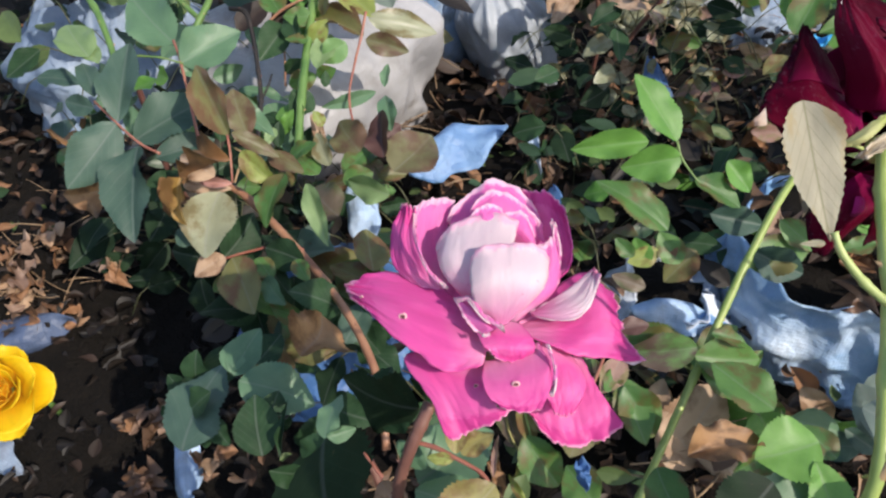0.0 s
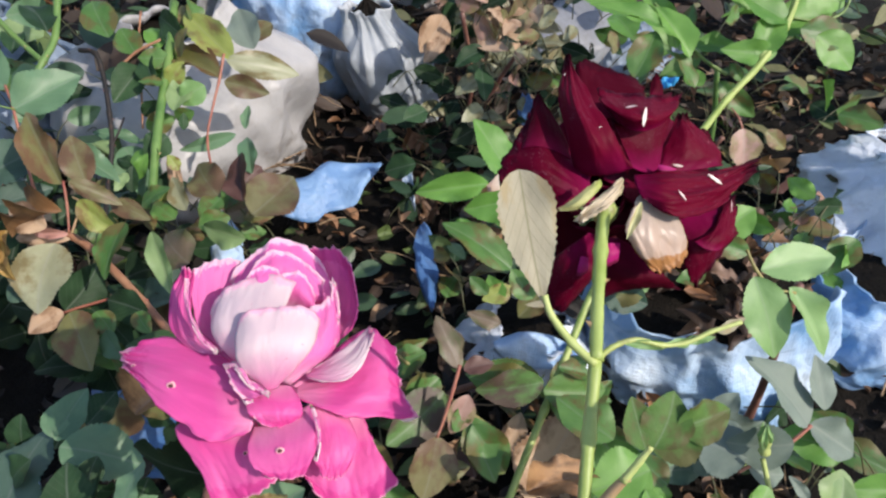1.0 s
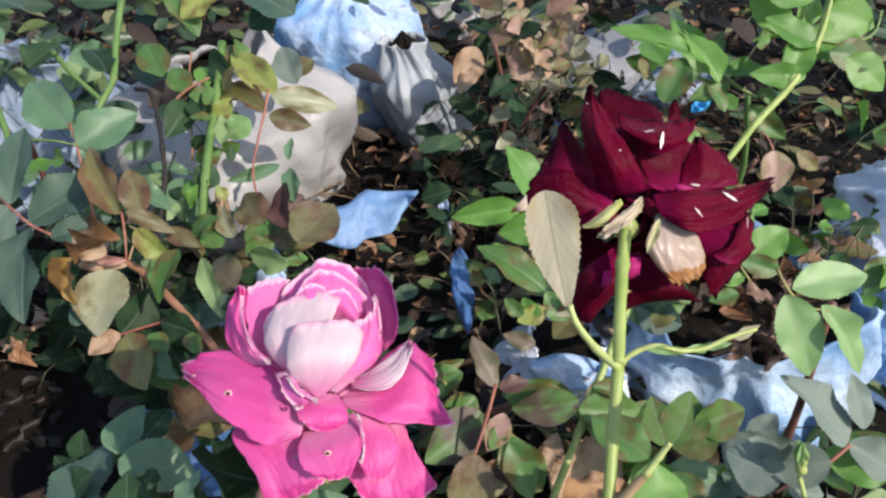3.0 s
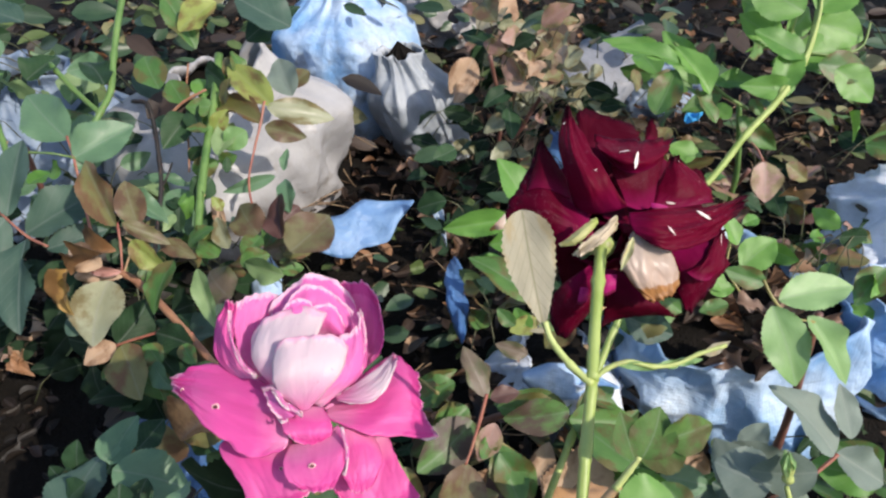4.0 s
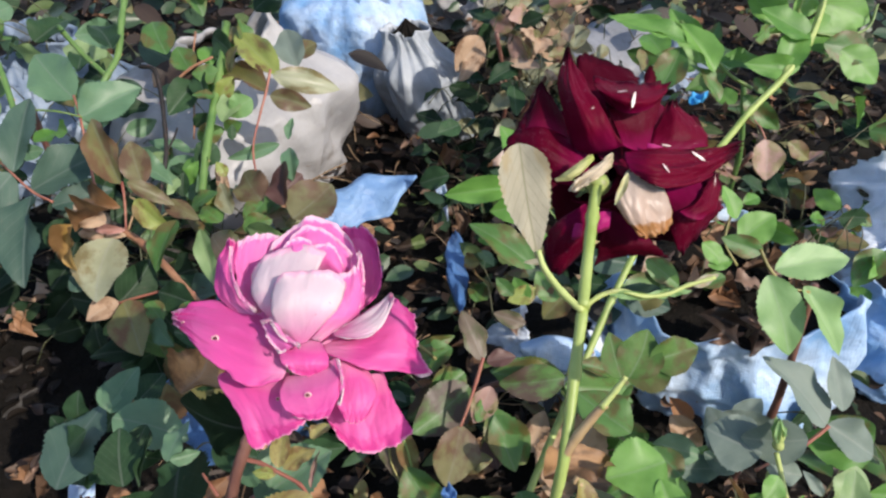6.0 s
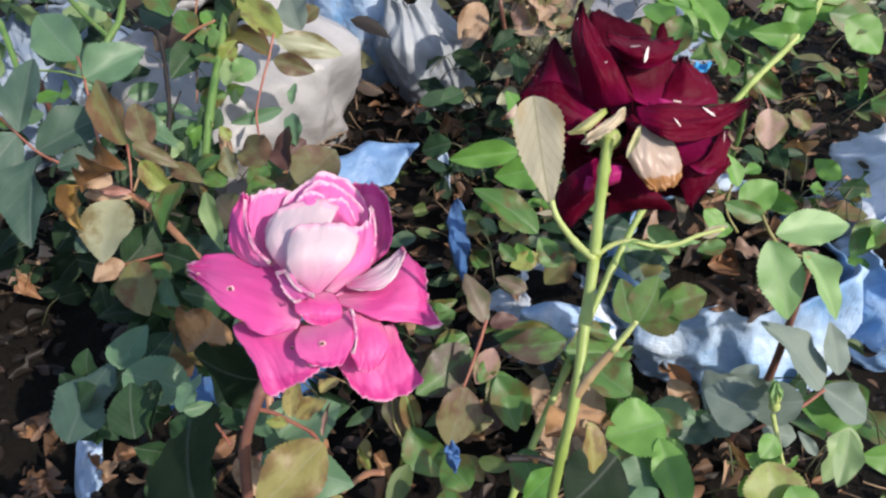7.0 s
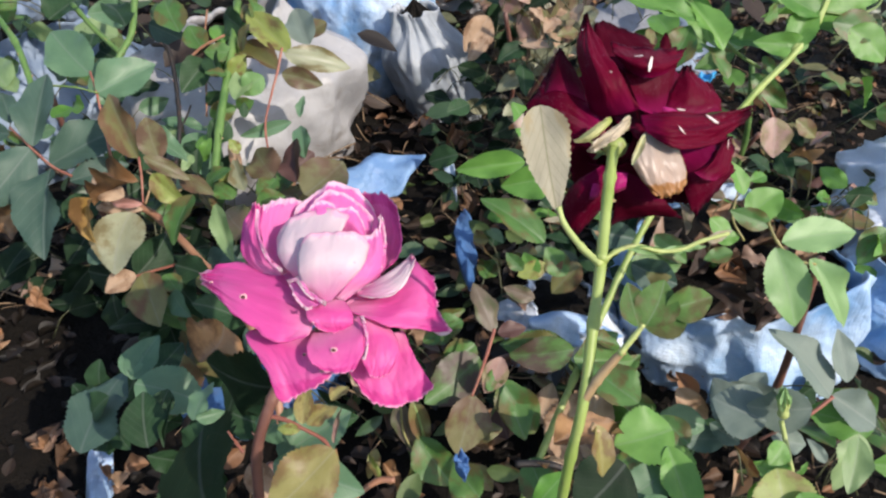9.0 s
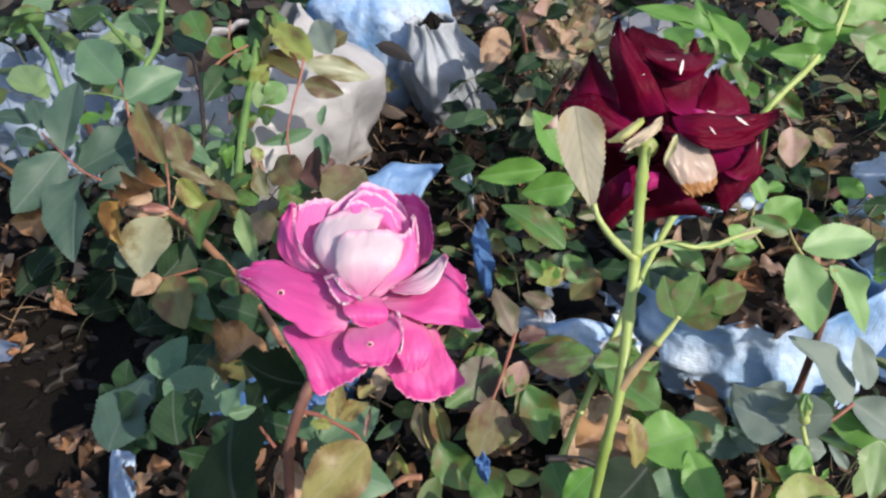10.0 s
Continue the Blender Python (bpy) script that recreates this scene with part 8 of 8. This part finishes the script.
def litter_material(name, dark, light, rough=0.6, through=0.12):
    n = Nodes(name)
    own = n.add("ShaderNodeNewGeometry").outputs["Random Per Island"]
    u, v = n.uv()
    tone = n.math("ADD", n.math("MULTIPLY", n.noise(90.0, 4), 0.6), n.math("MULTIPLY", own, 0.6))
    colour = n.mix(n.ramp(tone, (0.25, 0.0), (0.95, 1.0)), dark, light)
    rib = n.ramp(n.math("ABSOLUTE", n.math("SUBTRACT", u, 0.5)), (0.01, 1.0), (0.05, 0.0))
    colour = n.mix(n.math("MULTIPLY", rib, 0.35), colour, light)
    return n.finish(colour, rough, n.noise(260.0, 3), 0.3, 0.001, through)


LITTER = {
    "brown": litter_material("litter_brown", (0.050, 0.027, 0.016), (0.160, 0.088, 0.050)),
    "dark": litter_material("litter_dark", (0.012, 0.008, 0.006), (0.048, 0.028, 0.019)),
    # near-black leaf colour that stands in for shade on the ground
    "shade_black": litter_material("litter_shade_black", (0.005, 0.004, 0.003), (0.020, 0.013, 0.009)),
    "tan": litter_material("litter_tan", (0.240, 0.130, 0.070), (0.460, 0.310, 0.200)),
    "rust": litter_material("litter_rust", (0.150, 0.068, 0.030), (0.340, 0.180, 0.095)),
    "moss": litter_material("litter_moss", (0.035, 0.065, 0.018), (0.110, 0.160, 0.050)),
    "green": litter_material("litter_green", (0.045, 0.100, 0.025), (0.130, 0.220, 0.065), 0.45, 0.2),
    "olive": litter_material("litter_olive", (0.120, 0.120, 0.050), (0.270, 0.260, 0.130), 0.5, 0.2),
    "pinkish": litter_material("litter_pinkish", (0.170, 0.095, 0.065), (0.330, 0.220, 0.160), 0.5, 0.2),
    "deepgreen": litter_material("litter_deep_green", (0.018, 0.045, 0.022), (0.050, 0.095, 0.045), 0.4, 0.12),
}


def on_ground(x0, x1, y0, y1, lift):
    def place(rnd):
        x, y = rnd.uniform(x0, x1), rnd.uniform(y0, y1)
        a = rnd.uniform(0, math.tau)
        up = (rnd.uniform(-0.6, 0.6), rnd.uniform(-0.8, 0.3), 1)
        return (x, y, lumps(x, y) + rnd.uniform(0.002, lift)), (math.cos(a), math.sin(a), rnd.uniform(-0.2, 0.6)), up
    return place


def in_clumps(centres, spread, low_z, high_z):
    def place(rnd):
        cx, cy = centres[rnd.randrange(len(centres))]
        x, y = rnd.gauss(cx, spread), rnd.gauss(cy, spread)
        a = rnd.uniform(0, math.tau)
        up = (rnd.uniform(-1.2, 1.2), rnd.uniform(-1.8, 0.4), 1)
        return (x, y, rnd.uniform(low_z, high_z)), (math.cos(a), math.sin(a) * 0.8, rnd.uniform(-0.5, 0.4)), up
    return place


def past(place, x, y):
    """Keeps off the bare corner on this side of x and y."""
    def inner(rnd):
        found = place(rnd)
        while found[0][0] < x and found[0][1] < y:
            found = place(rnd)
        return found
    return inner


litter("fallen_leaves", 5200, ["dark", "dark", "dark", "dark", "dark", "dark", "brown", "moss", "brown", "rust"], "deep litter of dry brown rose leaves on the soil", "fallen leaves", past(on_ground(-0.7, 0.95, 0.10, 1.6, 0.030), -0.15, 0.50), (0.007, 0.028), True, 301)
litter("fallen_leaves", 260, ["tan", "rust", "brown", "pinkish"], "pale tan curled dead leaves lying over the litter", "fallen leaves", past(on_ground(-0.6, 0.8, 0.12, 1.3, 0.05), -0.15, 0.50), (0.008, 0.036), True, 302)
# near-black leaves in both growths paint the dark gaps between plants
litter("undergrowth", 330, ["deepgreen", "shade_black", "deepgreen", "shade_black", "moss"], "small dark green leaves low between the bags", "undergrowth", in_clumps([(-0.15, 0.45), (0.02, 0.42), (0.22, 0.52), (0.12, 0.30), (-0.28, 0.62), (0.35, 0.62), (0.20, 0.62)], 0.06, 0.01, 0.09), (0.018, 0.036), False, 303)
litter("undergrowth", 1900, ["deepgreen", "deepgreen", "shade_black", "dark", "deepgreen", "dark", "moss", "shade_black", "olive"], "far dense growth of small leaves behind the bags", "undergrowth", in_clumps([(-0.6, 1.0), (-0.28, 1.0), (-0.62, 0.82), (-0.15, 1.25), (-0.66, 1.2), (-0.45, 1.35), (-0.1, 1.4), (0.15, 1.15), (0.4, 1.35), (0.7, 1.1), (0.85, 0.9), (0.1, 1.8), (0.6, 1.8), (-0.4, 1.8), (-0.9, 1.3), (1.1, 1.4)], 0.16, 0.02, 0.26), (0.025, 0.060), False, 305)


def within(centre, radius, low_z, high_z):
    def place(rnd):
        a, r = rnd.uniform(0, math.tau), radius * rnd.random() ** 0.5
        w = rnd.uniform(0, math.tau)
        return (centre[0] + r * math.cos(a), centre[1] + r * math.sin(a), rnd.uniform(low_z, high_z)), (math.cos(w), math.sin(w), rnd.uniform(-0.2, 0.4)), (rnd.uniform(-0.6, 0.6), -0.3, 1)
    return place


def heap(count, looks, label, place, size, seed):
    """Large curled dead leaves in one heap."""
    rnd = random.Random(seed)
    verts, faces, uvs, slots = [], [], [], []
    for _ in range(count):
        form_verts, form_faces, form_uvs = DRY_FORMS[rnd.randrange(len(DRY_FORMS))]
        at, y, up = place(rnd)
        length = rnd.uniform(*size)
        m = leaf_pose(at, Vector(at) + Vector(y).normalized() * length, rnd.uniform(0.5, 0.8), rnd.uniform(-70, 70), up)
        start, slot = len(verts), rnd.randrange(len(looks))
        verts += [m @ Vector(p) for p in form_verts]
        uvs += form_uvs
        faces += [tuple(start + i for i in f) for f in form_faces]
        slots += [slot] * len(form_faces)
    me = mesh_of("fallen_leaves", verts, faces, [LITTER[l] for l in looks], uvs, slots)
    return tagged(new("fallen_leaves", me), label, "fallen leaves", kind="stuff")


# shade of the left corner, put into the litter's colour
litter("fallen_leaves", 420, ["shade_black", "shade_black", "dark"], "fallen leaves on dark soil, near black to stand for shade", "fallen leaves", on_ground(-0.50, -0.15, 0.14, 0.50, 0.02), (0.007, 0.022), True, 306)
for number, (x, y, spread, count, lift) in enumerate([(-0.335, 0.478, 0.014, 9, 0.07), (-0.318, 0.445, 0.010, 7, 0.06), (-0.365, 0.405, 0.026, 9, 0.04), (-0.250, 0.289, 0.012, 5, 0.03), (-0.226, 0.281, 0.009, 6, 0.03), (-0.224, 0.232, 0.014, 9, 0.03), (-0.163, 0.238, 0.014, 5, 0.04), (-0.425, 0.472, 0.045, 22, 0.04), (-0.419, 0.417, 0.030, 12, 0.04)]):
    heap(count, ["rust", "tan", "brown", "pinkish"], "crumpled orange-brown dead leaves in a small heap", within((x, y), spread, 0.008, lift), (0.009, 0.026), 420 + number)
heap(44, ["brown", "rust", "dark", "pinkish", "tan"], "dry brown leaves fallen into a blue grow bag", within((0.364, 0.410), 0.085, 0.100, 0.120), (0.02, 0.035), 404)
heap(13, ["tan", "rust", "brown", "dark"], "pale curled dead leaves under the low bush", on_ground(0.02, 0.30, 0.20, 0.42, 0.03), (0.03, 0.055), 402)
heap(34, ["brown", "rust", "dark", "tan"], "dry curled leaves around a blue grow bag", on_ground(0.30, 0.66, 0.40, 0.60, 0.03), (0.025, 0.045), 405)
heap(30, ["brown", "rust", "dark"], "curled dead leaves between the grow bags", on_ground(-0.05, 0.60, 0.50, 0.90, 0.03), (0.025, 0.045), 403)


def straws(count, label, place, seed):
    """Thin broken twigs and leaf stalks strewn about, all in one mesh."""
    rnd = random.Random(seed)
    verts, faces = [], []
    for _ in range(count):
        at, way, up = place(rnd)
        length, thick = rnd.uniform(0.012, 0.06), rnd.uniform(0.0004, 0.0011)
        a = Vector(at)
        way = Vector((way[0], way[1], 0.4 * way[2])).normalized()
        side = way.cross(Vector((0, 0, 1))).normalized()
        bow = rnd.uniform(-0.25, 0.25)
        start = len(verts)
        for i in range(6):
            t = i / 5
            mid = a + way * (length * t) + side * (bow * length * t * (1 - t)) + Vector((0, 0, 0.1 * length * math.sin(3 * t + bow * 9)))
            for k in range(5):
                b = math.tau * k / 5
                verts.append(mid + (side * math.cos(b) + Vector((0, 0, math.sin(b)))) * thick * (1 - 0.4 * t))
        for i in range(5):
            for k in range(5):
                j = (k + 1) % 5
                faces.append((start + i * 5 + k, start + i * 5 + j, start + i * 5 + 5 + j, start + i * 5 + 5 + k))
    me = mesh_of("dry_twigs", verts, faces, [STEM["straw"]])
    return tagged(new("dry_twigs", me), label, "dry twigs", kind="stuff")


straws(40, "dry brown stalks among crumpled leaves", within((-0.425, 0.472), 0.07, 0.008, 0.03), 502)
straws(420, "thin dry brown twigs and stalks strewn over leaf litter", past(on_ground(-0.45, 0.70, 0.15, 1.0, 0.05), -0.15, 0.45), 501)
